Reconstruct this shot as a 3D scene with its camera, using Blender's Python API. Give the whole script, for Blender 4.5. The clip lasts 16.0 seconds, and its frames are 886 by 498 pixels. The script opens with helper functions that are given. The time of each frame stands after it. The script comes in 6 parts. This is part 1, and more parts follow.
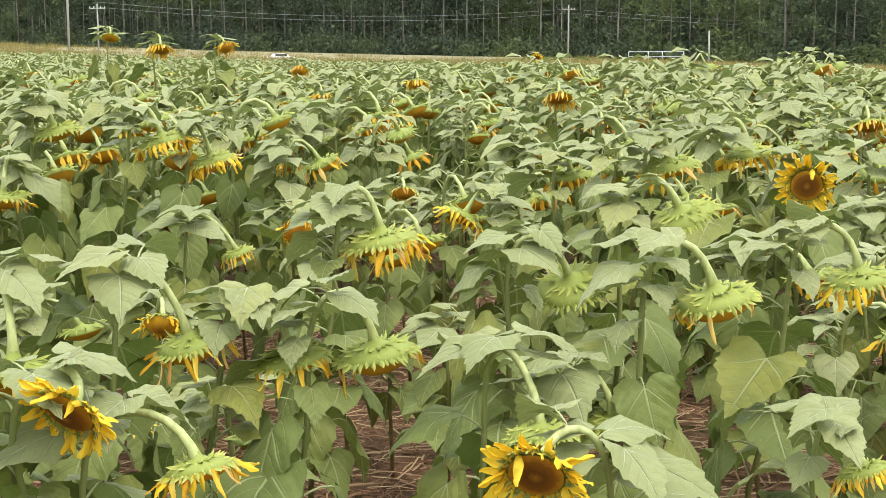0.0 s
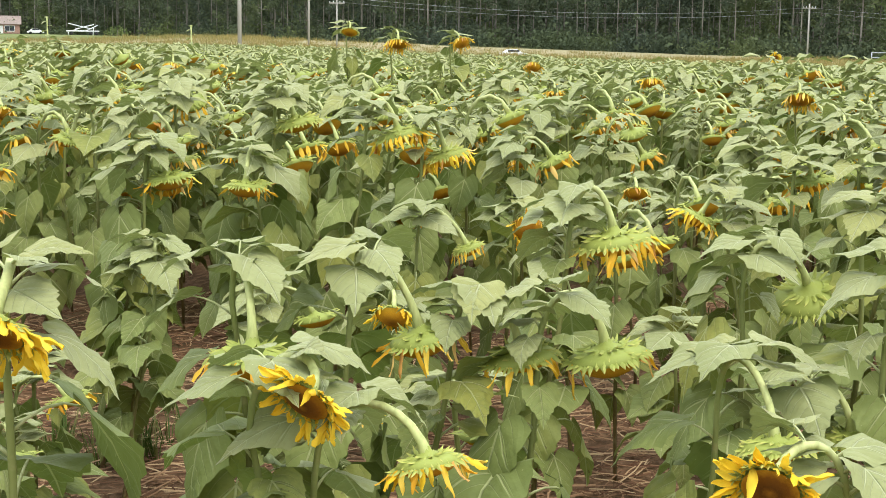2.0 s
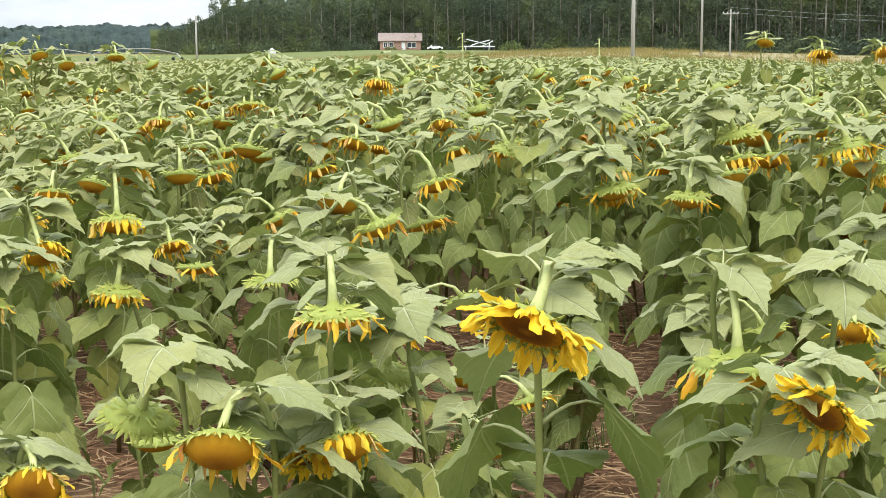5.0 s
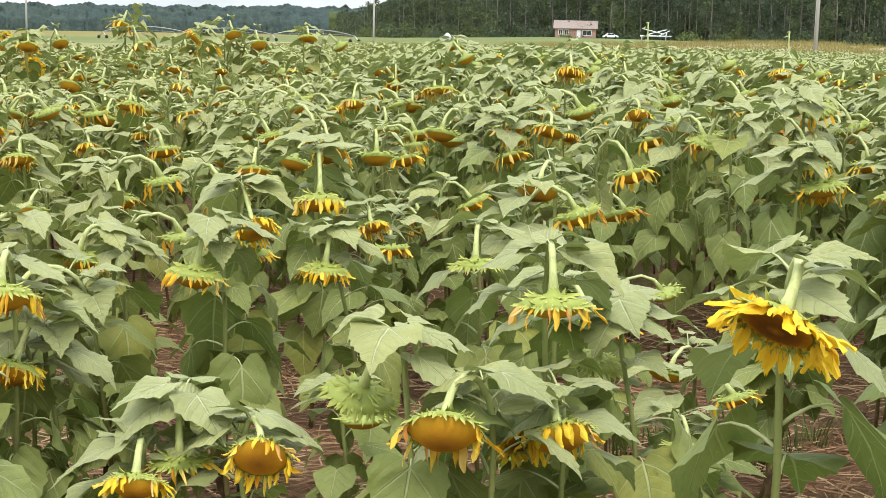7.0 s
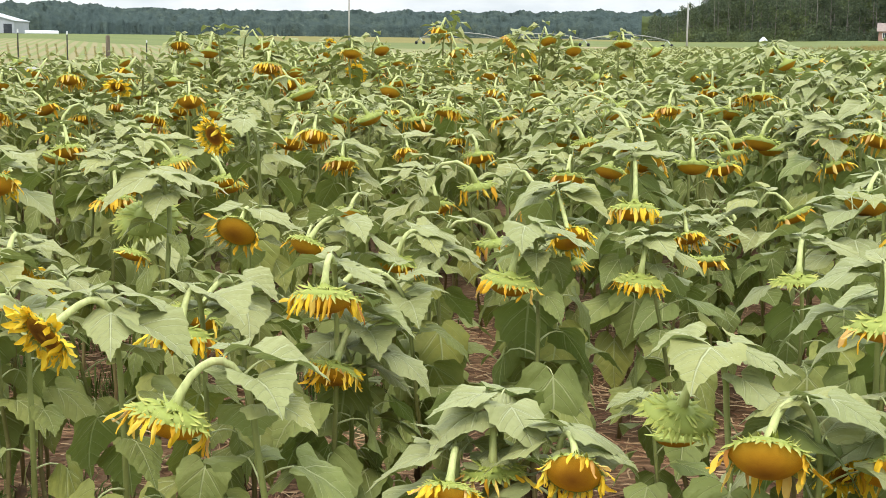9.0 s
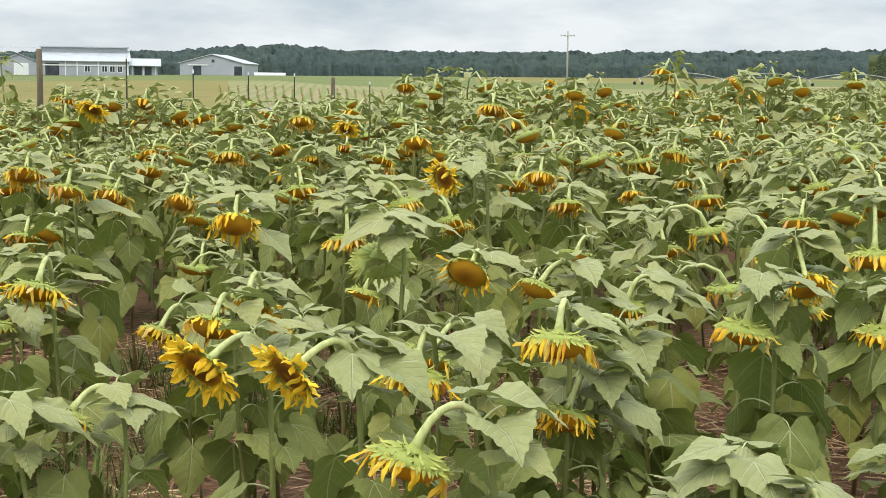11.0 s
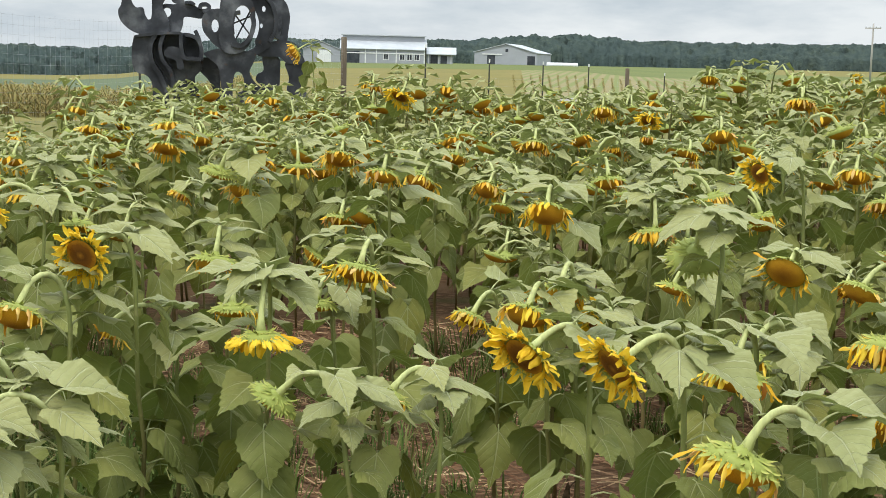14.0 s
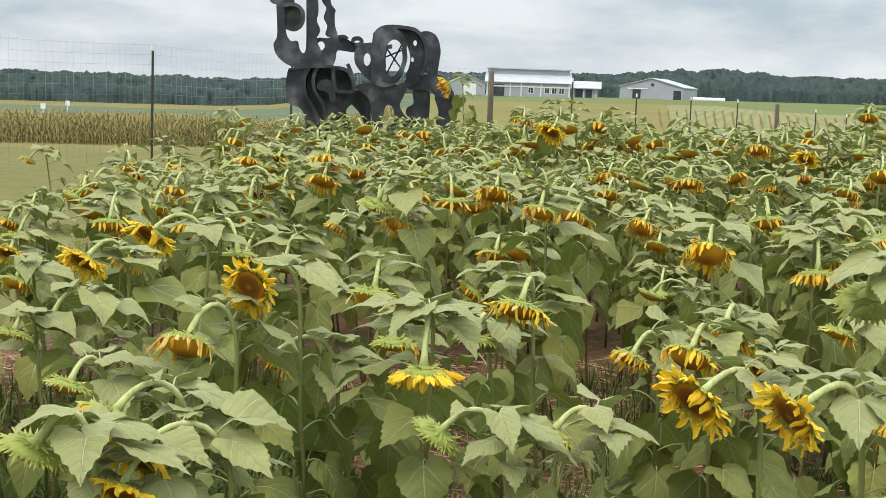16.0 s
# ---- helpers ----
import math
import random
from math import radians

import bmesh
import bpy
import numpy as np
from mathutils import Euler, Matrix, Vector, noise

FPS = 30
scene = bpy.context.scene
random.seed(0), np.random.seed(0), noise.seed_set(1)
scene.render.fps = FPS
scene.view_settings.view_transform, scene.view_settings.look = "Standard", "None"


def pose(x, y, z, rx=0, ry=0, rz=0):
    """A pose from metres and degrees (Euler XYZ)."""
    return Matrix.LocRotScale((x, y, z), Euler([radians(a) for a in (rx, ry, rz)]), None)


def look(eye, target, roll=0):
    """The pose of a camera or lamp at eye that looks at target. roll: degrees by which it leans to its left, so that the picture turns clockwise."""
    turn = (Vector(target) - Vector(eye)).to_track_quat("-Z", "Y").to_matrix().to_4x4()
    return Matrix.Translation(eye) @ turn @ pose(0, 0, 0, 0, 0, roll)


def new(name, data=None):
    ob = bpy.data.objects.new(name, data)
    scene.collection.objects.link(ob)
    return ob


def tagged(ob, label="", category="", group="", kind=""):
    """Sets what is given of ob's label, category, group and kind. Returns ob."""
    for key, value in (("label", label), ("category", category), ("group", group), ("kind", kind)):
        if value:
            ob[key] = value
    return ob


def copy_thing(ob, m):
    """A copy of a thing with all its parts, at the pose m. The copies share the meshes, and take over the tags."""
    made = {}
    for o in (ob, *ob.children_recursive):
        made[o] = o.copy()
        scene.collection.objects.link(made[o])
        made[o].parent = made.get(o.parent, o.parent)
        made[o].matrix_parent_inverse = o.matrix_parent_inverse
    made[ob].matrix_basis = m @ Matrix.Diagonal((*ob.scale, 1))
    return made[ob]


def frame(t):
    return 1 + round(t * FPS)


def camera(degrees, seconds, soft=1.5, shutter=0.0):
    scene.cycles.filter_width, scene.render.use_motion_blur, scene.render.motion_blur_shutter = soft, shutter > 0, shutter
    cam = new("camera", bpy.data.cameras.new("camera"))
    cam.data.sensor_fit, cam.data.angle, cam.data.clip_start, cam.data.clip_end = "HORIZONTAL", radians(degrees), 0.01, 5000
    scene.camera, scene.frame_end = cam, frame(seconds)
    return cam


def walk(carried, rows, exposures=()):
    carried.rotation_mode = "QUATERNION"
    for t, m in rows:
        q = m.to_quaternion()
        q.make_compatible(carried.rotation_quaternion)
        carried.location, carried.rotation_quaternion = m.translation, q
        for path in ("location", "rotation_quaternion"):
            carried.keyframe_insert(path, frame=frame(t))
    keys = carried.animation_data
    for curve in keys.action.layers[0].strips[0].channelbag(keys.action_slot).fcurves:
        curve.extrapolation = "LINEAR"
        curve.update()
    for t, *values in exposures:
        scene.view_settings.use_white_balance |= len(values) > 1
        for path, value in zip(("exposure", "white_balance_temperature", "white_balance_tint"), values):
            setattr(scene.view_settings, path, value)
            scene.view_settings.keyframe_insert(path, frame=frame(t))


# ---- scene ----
cam = camera(35.0, 16.0, soft=0.75)
PATH = [
    (0, (0.0, 0.0, 1.7), (0.015, 19.801, -1.12), -0.11),
    (0.5, (-0.002, 0.009, 1.703), (-0.768, 19.794, -1.118), -0.05),
    (1, (-0.009, 0.008, 1.708), (-1.219, 19.772, -1.107), 0.25),
    (1.5, (-0.015, 0.008, 1.702), (-1.862, 19.723, -1.11), 0.05),
    (2, (-0.022, 0.023, 1.703), (-3.187, 19.56, -1.179), 0.66),
    (2.5, (0.0, 0.037, 1.704), (-4.486, 19.318, -1.145), 1.08),
    (3, (0.012, 0.031, 1.703), (-5.139, 19.158, -1.055), 1.58),
    (3.5, (-0.029, 0.015, 1.701), (-5.91, 18.933, -1.044), 1.39),
    (4, (-0.089, -0.015, 1.706), (-6.978, 18.561, -1.028), 0.46),
    (6.5, (-0.335, -0.188, 1.697), (-10.085, 17.034, -1.192), 1.03),
    (7, (-0.336, -0.156, 1.703), (-10.755, 16.662, -1.233), 1.25),
    (7.5, (-0.346, -0.14, 1.706), (-12.02, 15.848, -1.141), 0.93),
    (8, (-0.364, -0.132, 1.71), (-13.091, 15.031, -1.133), 1.25),
    (8.5, (-0.378, -0.126, 1.709), (-13.674, 14.529, -1.202), 1.17),
    (9, (-0.398, -0.123, 1.709), (-14.227, 14.021, -1.239), 0.95),
    (11.5, (-0.461, -0.16, 1.718), (-16.851, 11.046, -0.694), 0.69),
    (12, (-0.477, -0.169, 1.717), (-17.3, 10.354, -0.784), 0.59),
    (12.5, (-0.485, -0.172, 1.717), (-17.556, 9.94, -0.803), 0.52),
    (13, (-0.485, -0.187, 1.717), (-17.845, 9.413, -0.83), 0.89),
    (13.5, (-0.492, -0.202, 1.718), (-18.143, 8.837, -0.874), 1.28),
    (14, (-0.506, -0.221, 1.717), (-18.453, 8.203, -0.919), 1.46),
    (14.5, (-0.521, -0.233, 1.716), (-18.7, 7.693, -0.873), 1.69),
    (15, (-0.533, -0.248, 1.715), (-18.915, 7.21, -0.831), 1.67),
    (15.5, (-0.535, -0.265, 1.719), (-19.114, 6.721, -0.726), 1.93),
    (16, (-0.535, -0.28, 1.728), (-19.291, 6.296, -0.503), 1.91),
]
walk(cam, [(t, look(eye, target, roll)) for t, eye, target, roll in PATH],
     [(0.0, 0.27), (4.0, 0.29), (9.0, 0.23), (11.5, -0.02), (16.0, -0.06)])


# ---------------------------------------------------------------- light
world = bpy.data.worlds.new("overcast_sky")
scene.world = world
world.use_nodes = True
wn, wl = world.node_tree.nodes, world.node_tree.links
bg = wn["Background"]
sky = wn.new("ShaderNodeTexSky")
sky.sky_type = "NISHITA"
sky.sun_disc = False
sky.sun_elevation = radians(58)
sky.sun_rotation = radians(200)
sky_gain = wn.new("ShaderNodeVectorMath")
sky_gain.operation = "SCALE"
sky_gain.inputs[3].default_value = 0.10
wl.new(sky.outputs[0], sky_gain.inputs[0])
wcoord = wn.new("ShaderNodeTexCoord")
wsep = wn.new("ShaderNodeSeparateXYZ")
wl.new(wcoord.outputs["Generated"], wsep.inputs[0])
# cloud deck: flatten the direction towards the horizon so that the clouds lie in layers
wmap = wn.new("ShaderNodeMapping")
wmap.inputs["Scale"].default_value = (1.0, 1.0, 3.6)
wl.new(wcoord.outputs["Generated"], wmap.inputs["Vector"])
cloud = wn.new("ShaderNodeTexNoise")
cloud.inputs["Scale"].default_value = 5.0
cloud.inputs["Detail"].default_value = 7.0
cloud.inputs["Roughness"].default_value = 0.55
wl.new(wmap.outputs[0], cloud.inputs["Vector"])
ramp = wn.new("ShaderNodeValToRGB")
ramp.color_ramp.elements[0].position, ramp.color_ramp.elements[0].color = 0.36, (0.50, 0.59, 0.67, 1)
ramp.color_ramp.elements[1].position, ramp.color_ramp.elements[1].color = 0.60, (0.86, 0.91, 0.94, 1)
wl.new(cloud.outputs["Fac"], ramp.inputs[0])
# an overcast sky is brighter overhead than at the horizon
zen = wn.new("ShaderNodeMapRange")
zen.inputs["From Min"].default_value, zen.inputs["From Max"].default_value = 0.05, 1.0
zen.inputs["To Min"].default_value, zen.inputs["To Max"].default_value = 1.04, 3.5
wl.new(wsep.outputs["Z"], zen.inputs["Value"])
cmul = wn.new("ShaderNodeVectorMath")
cmul.operation = "SCALE"
wl.new(ramp.outputs[0], cmul.inputs[0])
wl.new(zen.outputs[0], cmul.inputs[3])
wmix = wn.new("ShaderNodeMix")
wmix.data_type = "RGBA"
wmix.inputs[0].default_value = 0.9
wl.new(sky_gain.outputs[0], wmix.inputs[6])
wl.new(cmul.outputs[0], wmix.inputs[7])
wl.new(wmix.outputs[2], bg.inputs[0])
bg.inputs[1].default_value = 1.0

sun = new("sun", bpy.data.lights.new("sun", "SUN"))
sun.data.energy = 1.5
sun.data.angle = radians(16)
sun.data.color = (1.0, 0.95, 0.86)
sun.matrix_world = look((10, -14, 28), (0, 0, 0))


# ---------------------------------------------------------------- materials
class Mat:
    """A small builder of node materials."""

    def __init__(self, name, rough=0.7, spec=0.3):
        self.m = bpy.data.materials.new(name)
        self.m.use_nodes = True
        self.n, self.l = self.m.node_tree.nodes, self.m.node_tree.links
        self.b = self.n["Principled BSDF"]
        self.b.inputs["Roughness"].default_value = rough
        self.b.inputs["Specular IOR Level"].default_value = spec
        self.out = self.n["Material Output"]

    def noise(self, scale, detail=4.0, coord="Object", rough=0.55, stretch=None):
        tc = self.n.new("ShaderNodeTexCoord")
        vec = tc.outputs[coord]
        if stretch:
            mp = self.n.new("ShaderNodeMapping")
            mp.inputs["Scale"].default_value = stretch
            self.l.new(vec, mp.inputs["Vector"])
            vec = mp.outputs[0]
        t = self.n.new("ShaderNodeTexNoise")
        t.inputs["Scale"].default_value, t.inputs["Detail"].default_value = scale, detail
        t.inputs["Roughness"].default_value = rough
        self.l.new(vec, t.inputs["Vector"])
        return t.outputs["Fac"]

    def ramp(self, fac, *stops):
        r = self.n.new("ShaderNodeValToRGB")
        els = r.color_ramp.elements
        while len(els) < len(stops):
            els.new(0.5)
        for e, (p, c) in zip(els, stops):
            e.position, e.color = p, (*c, 1)
        self.l.new(fac, r.inputs[0])
        return r.outputs[0]

    def mix(self, fac, a, b, blend="MIX"):
        x = self.n.new("ShaderNodeMix")
        x.data_type, x.blend_type = "RGBA", blend
        for sock, v in ((x.inputs[0], fac), (x.inputs[6], a), (x.inputs[7], b)):
            if isinstance(v, (int, float)):
                sock.default_value = v
            elif isinstance(v, tuple):
                sock.default_value = (*v, 1)
            else:
                self.l.new(v, sock)
        return x.outputs[2]

    def math(self, op, a, b=0.0, c=0.0):
        x = self.n.new("ShaderNodeMath")
        x.operation = op
        for sock, v in zip(x.inputs, (a, b, c)):
            if isinstance(v, (int, float)):
                sock.default_value = v
            else:
                self.l.new(v, sock)
        return x.outputs[0]

    def span(self, v, lo, hi, a=0.0, b=1.0):
        x = self.n.new("ShaderNodeMapRange")
        x.interpolation_type = "SMOOTHSTEP"
        for k, val in zip(range(1, 5), (lo, hi, a, b)):
            x.inputs[k].default_value = val
        self.l.new(v, x.inputs[0])
        return x.outputs[0]

    def uv(self):
        t = self.n.new("ShaderNodeUVMap")
        t.uv_map = "UVMap"
        s = self.n.new("ShaderNodeSeparateXYZ")
        self.l.new(t.outputs[0], s.inputs[0])
        return s.outputs[0], s.outputs[1]

    def per_object(self):
        return self.n.new("ShaderNodeObjectInfo").outputs["Random"]

    def per_island(self):
        return self.n.new("ShaderNodeNewGeometry").outputs["Random Per Island"]

    def colour(self, sock):
        self.l.new(sock, self.b.inputs["Base Color"])
        return self

    def bump(self, fac, strength=0.4, dist=0.01):
        x = self.n.new("ShaderNodeBump")
        x.inputs["Strength"].default_value, x.inputs["Distance"].default_value = strength, dist
        self.l.new(fac, x.inputs["Height"])
        self.l.new(x.outputs[0], self.b.inputs["Normal"])
        return self

    def thin(self, sock, share):
        """Lets light through, as leaves and petals do."""
        t = self.n.new("ShaderNodeBsdfTranslucent")
        self.l.new(sock, t.inputs[0])
        x = self.n.new("ShaderNodeMixShader")
        x.inputs[0].default_value = share
        self.l.new(self.b.outputs[0], x.inputs[1])
        self.l.new(t.outputs[0], x.inputs[2])
        self.l.new(x.outputs[0], self.out.inputs["Surface"])
        return self


def leaf_material(name, joined, tones, dull, vein_tone, down, ripe_tone):
    k = Mat(name, 0.62, 0.28)
    # fine down on the blade
    k.b.inputs["Sheen Weight"].default_value = down
    k.b.inputs["Sheen Roughness"].default_value = 0.5
    u, v = k.uv()
    across = k.math("ABSOLUTE", v)
    rnd = k.per_island() if joined else k.per_object()
    blade = k.ramp(rnd, (0.0, tones[0]), (0.35, tones[1]), (0.7, tones[2]), (1.0, tones[3]))
    blade = k.mix(k.span(k.noise(9.0, 4.0), 0.35, 0.7, 0.0, 0.5), blade, dull)
    blade = k.mix(k.span(k.noise(60.0, 4.0), 0.45, 0.75, 0.0, 0.3), blade, dull)
    # the stand ripens and yellows towards its western end
    place = k.n.new("ShaderNodeSeparateXYZ")
    k.l.new(k.n.new("ShaderNodeNewGeometry").outputs["Position"], place.inputs[0])
    west = k.math("SUBTRACT", k.math("MULTIPLY", place.outputs[0], -1.0), k.math("MULTIPLY", place.outputs[1], 0.6))
    ripe = k.math("MULTIPLY", k.span(west, 0.4, 3.0, 0.0, 0.5), k.span(k.noise(5.0, 3.0), 0.3, 0.7, 0.3, 1.0))
    blade = k.mix(ripe, blade, ripe_tone)
    # brown spots and pale grazed flecks on some blades
    spots = k.math("MULTIPLY", k.span(k.noise(55.0, 2.0), 0.70, 0.74), k.span(rnd, 0.6, 0.65))
    blade = k.mix(k.math("MULTIPLY", spots, 0.7), blade, (0.14, 0.10, 0.045))
    flecks = k.math("MULTIPLY", k.span(k.noise(140.0, 1.0), 0.76, 0.79), 0.6)
    blade = k.mix(flecks, blade, vein_tone)
    # pale midrib, two strong veins that fan out of the base, weaker ones off the midrib
    taper = k.span(u, 0.0, 1.0, 0.034, 0.014)
    mid = k.span(k.math("SUBTRACT", across, taper), -0.012, 0.012, 1.0, 0.0)
    fan = k.span(k.math("ABSOLUTE", k.math("SUBTRACT", u, k.math("MULTIPLY", across, 0.52))), 0.008, 0.020, 1.0, 0.0)
    fan = k.math("MULTIPLY", fan, k.span(across, 0.85, 0.45, 0.0, 0.85))
    along = k.math("SUBTRACT", u, k.math("ADD", k.math("MULTIPLY", across, 0.30), k.math("MULTIPLY", k.math("MULTIPLY", across, across), 0.22)))
    saw = k.math("PINGPONG", k.math("MULTIPLY", along, 5.2), 0.5)
    side = k.math("MULTIPLY", k.span(saw, 0.015, 0.05, 1.0, 0.0), k.span(across, 0.85, 0.35, 0.0, 0.42))
    vein = k.math("MAXIMUM", mid, k.math("MAXIMUM", fan, side))
    col = k.mix(k.math("MULTIPLY", vein, 0.75), blade, vein_tone)
    # the blade swells between its veins
    quilt = k.math("ADD", k.math("MULTIPLY", vein, -0.7), k.math("ADD", k.math("MULTIPLY", saw, 0.5), k.math("ADD", k.math("MULTIPLY", k.noise(50.0, 3.0), 0.6), k.math("MULTIPLY", k.noise(18.0, 2.0), 1.2))))
    k.colour(col).bump(quilt, 0.8, 0.006)
    k.thin(k.mix(0.5, col, (0.19, 0.31, 0.04)), 0.2)
    return k.m


MAT = {}
# young downy leaves round the crown are paler than the old ones below; the contrast of lit crown and shaded leaves is
# painted in too
OLD = (((0.164, 0.194, 0.050), (0.206, 0.236, 0.062), (0.252, 0.280, 0.080), (0.290, 0.282, 0.056)), (0.124, 0.150, 0.038), (0.43, 0.44, 0.20), 0.03, (0.240, 0.218, 0.047))
# sky sheen on the top leaves is put into these tones
YOUNG_LIT = (((0.280, 0.298, 0.120), (0.320, 0.334, 0.140), (0.358, 0.364, 0.164), (0.345, 0.340, 0.112)), (0.226, 0.240, 0.084), (0.52, 0.53, 0.30), 0.08, (0.350, 0.332, 0.110))
MAT["leaf"] = leaf_material("sunflower_leaf", False, *OLD)
MAT["leaf_young_lit"] = leaf_material("lit_young_sunflower_leaf", False, *YOUNG_LIT)
MAT["leaf_field"] = leaf_material("sunflower_leaf_field", True, *OLD)
MAT["leaf_field_young_lit"] = leaf_material("lit_young_sunflower_leaf_field", True, *YOUNG_LIT)

k = Mat("sunflower_stalk", 0.6, 0.3)
u, v = k.uv()
c = k.ramp(v, (0.0, (0.17, 0.115, 0.050)), (0.16, (0.19, 0.155, 0.055)), (0.30, (0.20, 0.215, 0.060)), (0.45, (0.27, 0.31, 0.10)), (0.62, (0.46, 0.48, 0.21)), (1.0, (0.50, 0.53, 0.20)))
c = k.mix(k.span(k.noise(70.0, 4.0, stretch=(1, 1, 0.15)), 0.4, 0.7, 0.0, 0.4), c, (0.15, 0.16, 0.05))
c = k.mix(k.math("MULTIPLY", k.span(k.noise(26.0, 3.0), 0.55, 0.7), 0.45), c, (0.34, 0.30, 0.13))
MAT["stalk"] = k.colour(c).bump(k.noise(160.0, 3.0, stretch=(1, 1, 0.1)), 0.35, 0.003).m

k = Mat("petiole", 0.6, 0.3)
MAT["petiole"] = k.colour(k.ramp(k.noise(40.0), (0.3, (0.34, 0.37, 0.15)), (0.7, (0.46, 0.47, 0.24)))).m

k = Mat("flower_bract", 0.6, 0.3)
u, v = k.uv()
c = k.ramp(k.math("ADD", k.math("MULTIPLY", v, 0.8), k.math("MULTIPLY", k.noise(80.0), 0.25)), (0.05, (0.36, 0.40, 0.115)), (0.4, (0.30, 0.335, 0.060)), (0.75, (0.44, 0.45, 0.105)), (1.0, (0.60, 0.50, 0.15)))
c = k.mix(k.math("MULTIPLY", k.per_object(), 0.45), c, (0.24, 0.29, 0.06))
MAT["bract"] = k.colour(c).bump(k.noise(120.0), 0.3, 0.002).thin(c, 0.12).m

k = Mat("young_disc", 0.9, 0.1)
u, v = k.uv()
c = k.ramp(k.math("ADD", v, k.math("MULTIPLY", k.math("SUBTRACT", k.noise(70.0), 0.5), 0.3)), (0.0, (0.34, 0.15, 0.018)), (0.3, (0.13, 0.050, 0.010)), (0.7, (0.22, 0.085, 0.012)), (1.0, (0.50, 0.24, 0.018)))
MAT["young_disc"] = k.colour(c).bump(k.noise(260.0, 2.0), 0.5, 0.003).m

k = Mat("seed_disc", 0.85, 0.15)
vor = k.n.new("ShaderNodeTexVoronoi")
vor.inputs["Scale"].default_value = 620.0
vtc = k.n.new("ShaderNodeTexCoord")
k.l.new(vtc.outputs["Object"], vor.inputs["Vector"])
u, v = k.uv()
c = k.ramp(k.math("ADD", v, k.math("MULTIPLY", k.math("SUBTRACT", k.noise(60.0), 0.5), 0.25)), (0.0, (0.30, 0.115, 0.014)), (0.4, (0.52, 0.22, 0.016)), (0.75, (0.74, 0.37, 0.022)), (1.0, (0.74, 0.44, 0.035)))
c = k.mix(k.span(vor.outputs["Distance"], 0.3, 0.8, 0.0, 0.22), c, (0.24, 0.09, 0.010))
c = k.mix(k.math("MULTIPLY", k.per_object(), 0.4), c, (0.26, 0.11, 0.012))
MAT["disc"] = k.colour(c).bump(vor.outputs["Distance"], 0.3, 0.002).m


def petal_material(name, joined, dry):
    k = Mat(name, 0.55, 0.25)
    u, v = k.uv()
    rnd = k.per_island() if joined else k.per_object()
    if dry:
        c = k.ramp(rnd, (0.0, (0.70, 0.34, 0.02)), (0.35, (0.86, 0.50, 0.03)), (0.7, (0.90, 0.64, 0.09)), (0.85, (0.86, 0.58, 0.20)), (1.0, (0.52, 0.20, 0.03)))
    else:
        c = k.ramp(rnd, (0.0, (0.93, 0.60, 0.025)), (0.6, (0.96, 0.70, 0.06)), (1.0, (0.90, 0.52, 0.015)))
    c = k.mix(k.span(u, 0.35, 0.0, 0.0, 0.35), c, (0.66, 0.30, 0.01))
    lines = k.noise(30.0, 3.0, "UV", stretch=(1.0, 18.0, 1.0))
    c = k.mix(k.span(lines, 0.5, 0.75, 0.0, 0.25), c, (0.70, 0.38, 0.01))
    k.colour(c).bump(lines, 0.35, 0.003).thin(c, 0.28)
    return k.m


MAT["petal"] = petal_material("fresh_petal", False, False)
MAT["petal_dry"] = petal_material("wilted_petal", False, True)
MAT["petal_field"] = petal_material("field_petal", True, True)

k = Mat("field_soil", 0.95, 0.1)
c = k.ramp(k.noise(1.7, 6.0), (0.3, (0.090, 0.050, 0.028)), (0.55, (0.150, 0.086, 0.046)), (0.75, (0.200, 0.122, 0.068)))
c = k.mix(k.span(k.noise(24.0, 5.0, stretch=(1, 0.35, 1)), 0.45, 0.65), c, (0.22, 0.130, 0.074))
c = k.mix(k.span(k.noise(0.9, 3.0), 0.56, 0.66, 0.0, 0.6), c, (0.075, 0.09, 0.03))
MAT["soil"] = k.colour(c).bump(k.noise(30.0, 6.0), 0.8, 0.03).m

k = Mat("straw", 0.85, 0.15)
c = k.ramp(k.per_island(), (0.0, (0.11, 0.050, 0.026)), (0.4, (0.21, 0.112, 0.060)), (0.75, (0.34, 0.200, 0.108)), (1.0, (0.52, 0.37, 0.21)))
MAT["straw"] = k.colour(c).m
k = Mat("dry_leaf", 0.85, 0.15)
MAT["dry_leaf"] = k.colour(k.ramp(k.noise(30.0, 4.0), (0.3, (0.055, 0.036, 0.022)), (0.6, (0.115, 0.072, 0.038)), (0.8, (0.19, 0.125, 0.06)))).bump(k.noise(70.0, 4.0), 0.6, 0.006).m


def land(name, cols, big, fine, fine_mix=0.5):
    k = Mat(name, 0.95, 0.1)
    c = k.ramp(k.noise(big, 5.0), (0.3, cols[0]), (0.55, cols[1]), (0.75, cols[2]))
    c = k.mix(k.span(k.noise(fine, 6.0), 0.4, 0.65, 0.0, fine_mix), c, cols[3])
    k.colour(c).bump(k.noise(fine * 2, 5.0), 0.6, 0.1)
    MAT[name] = k.m


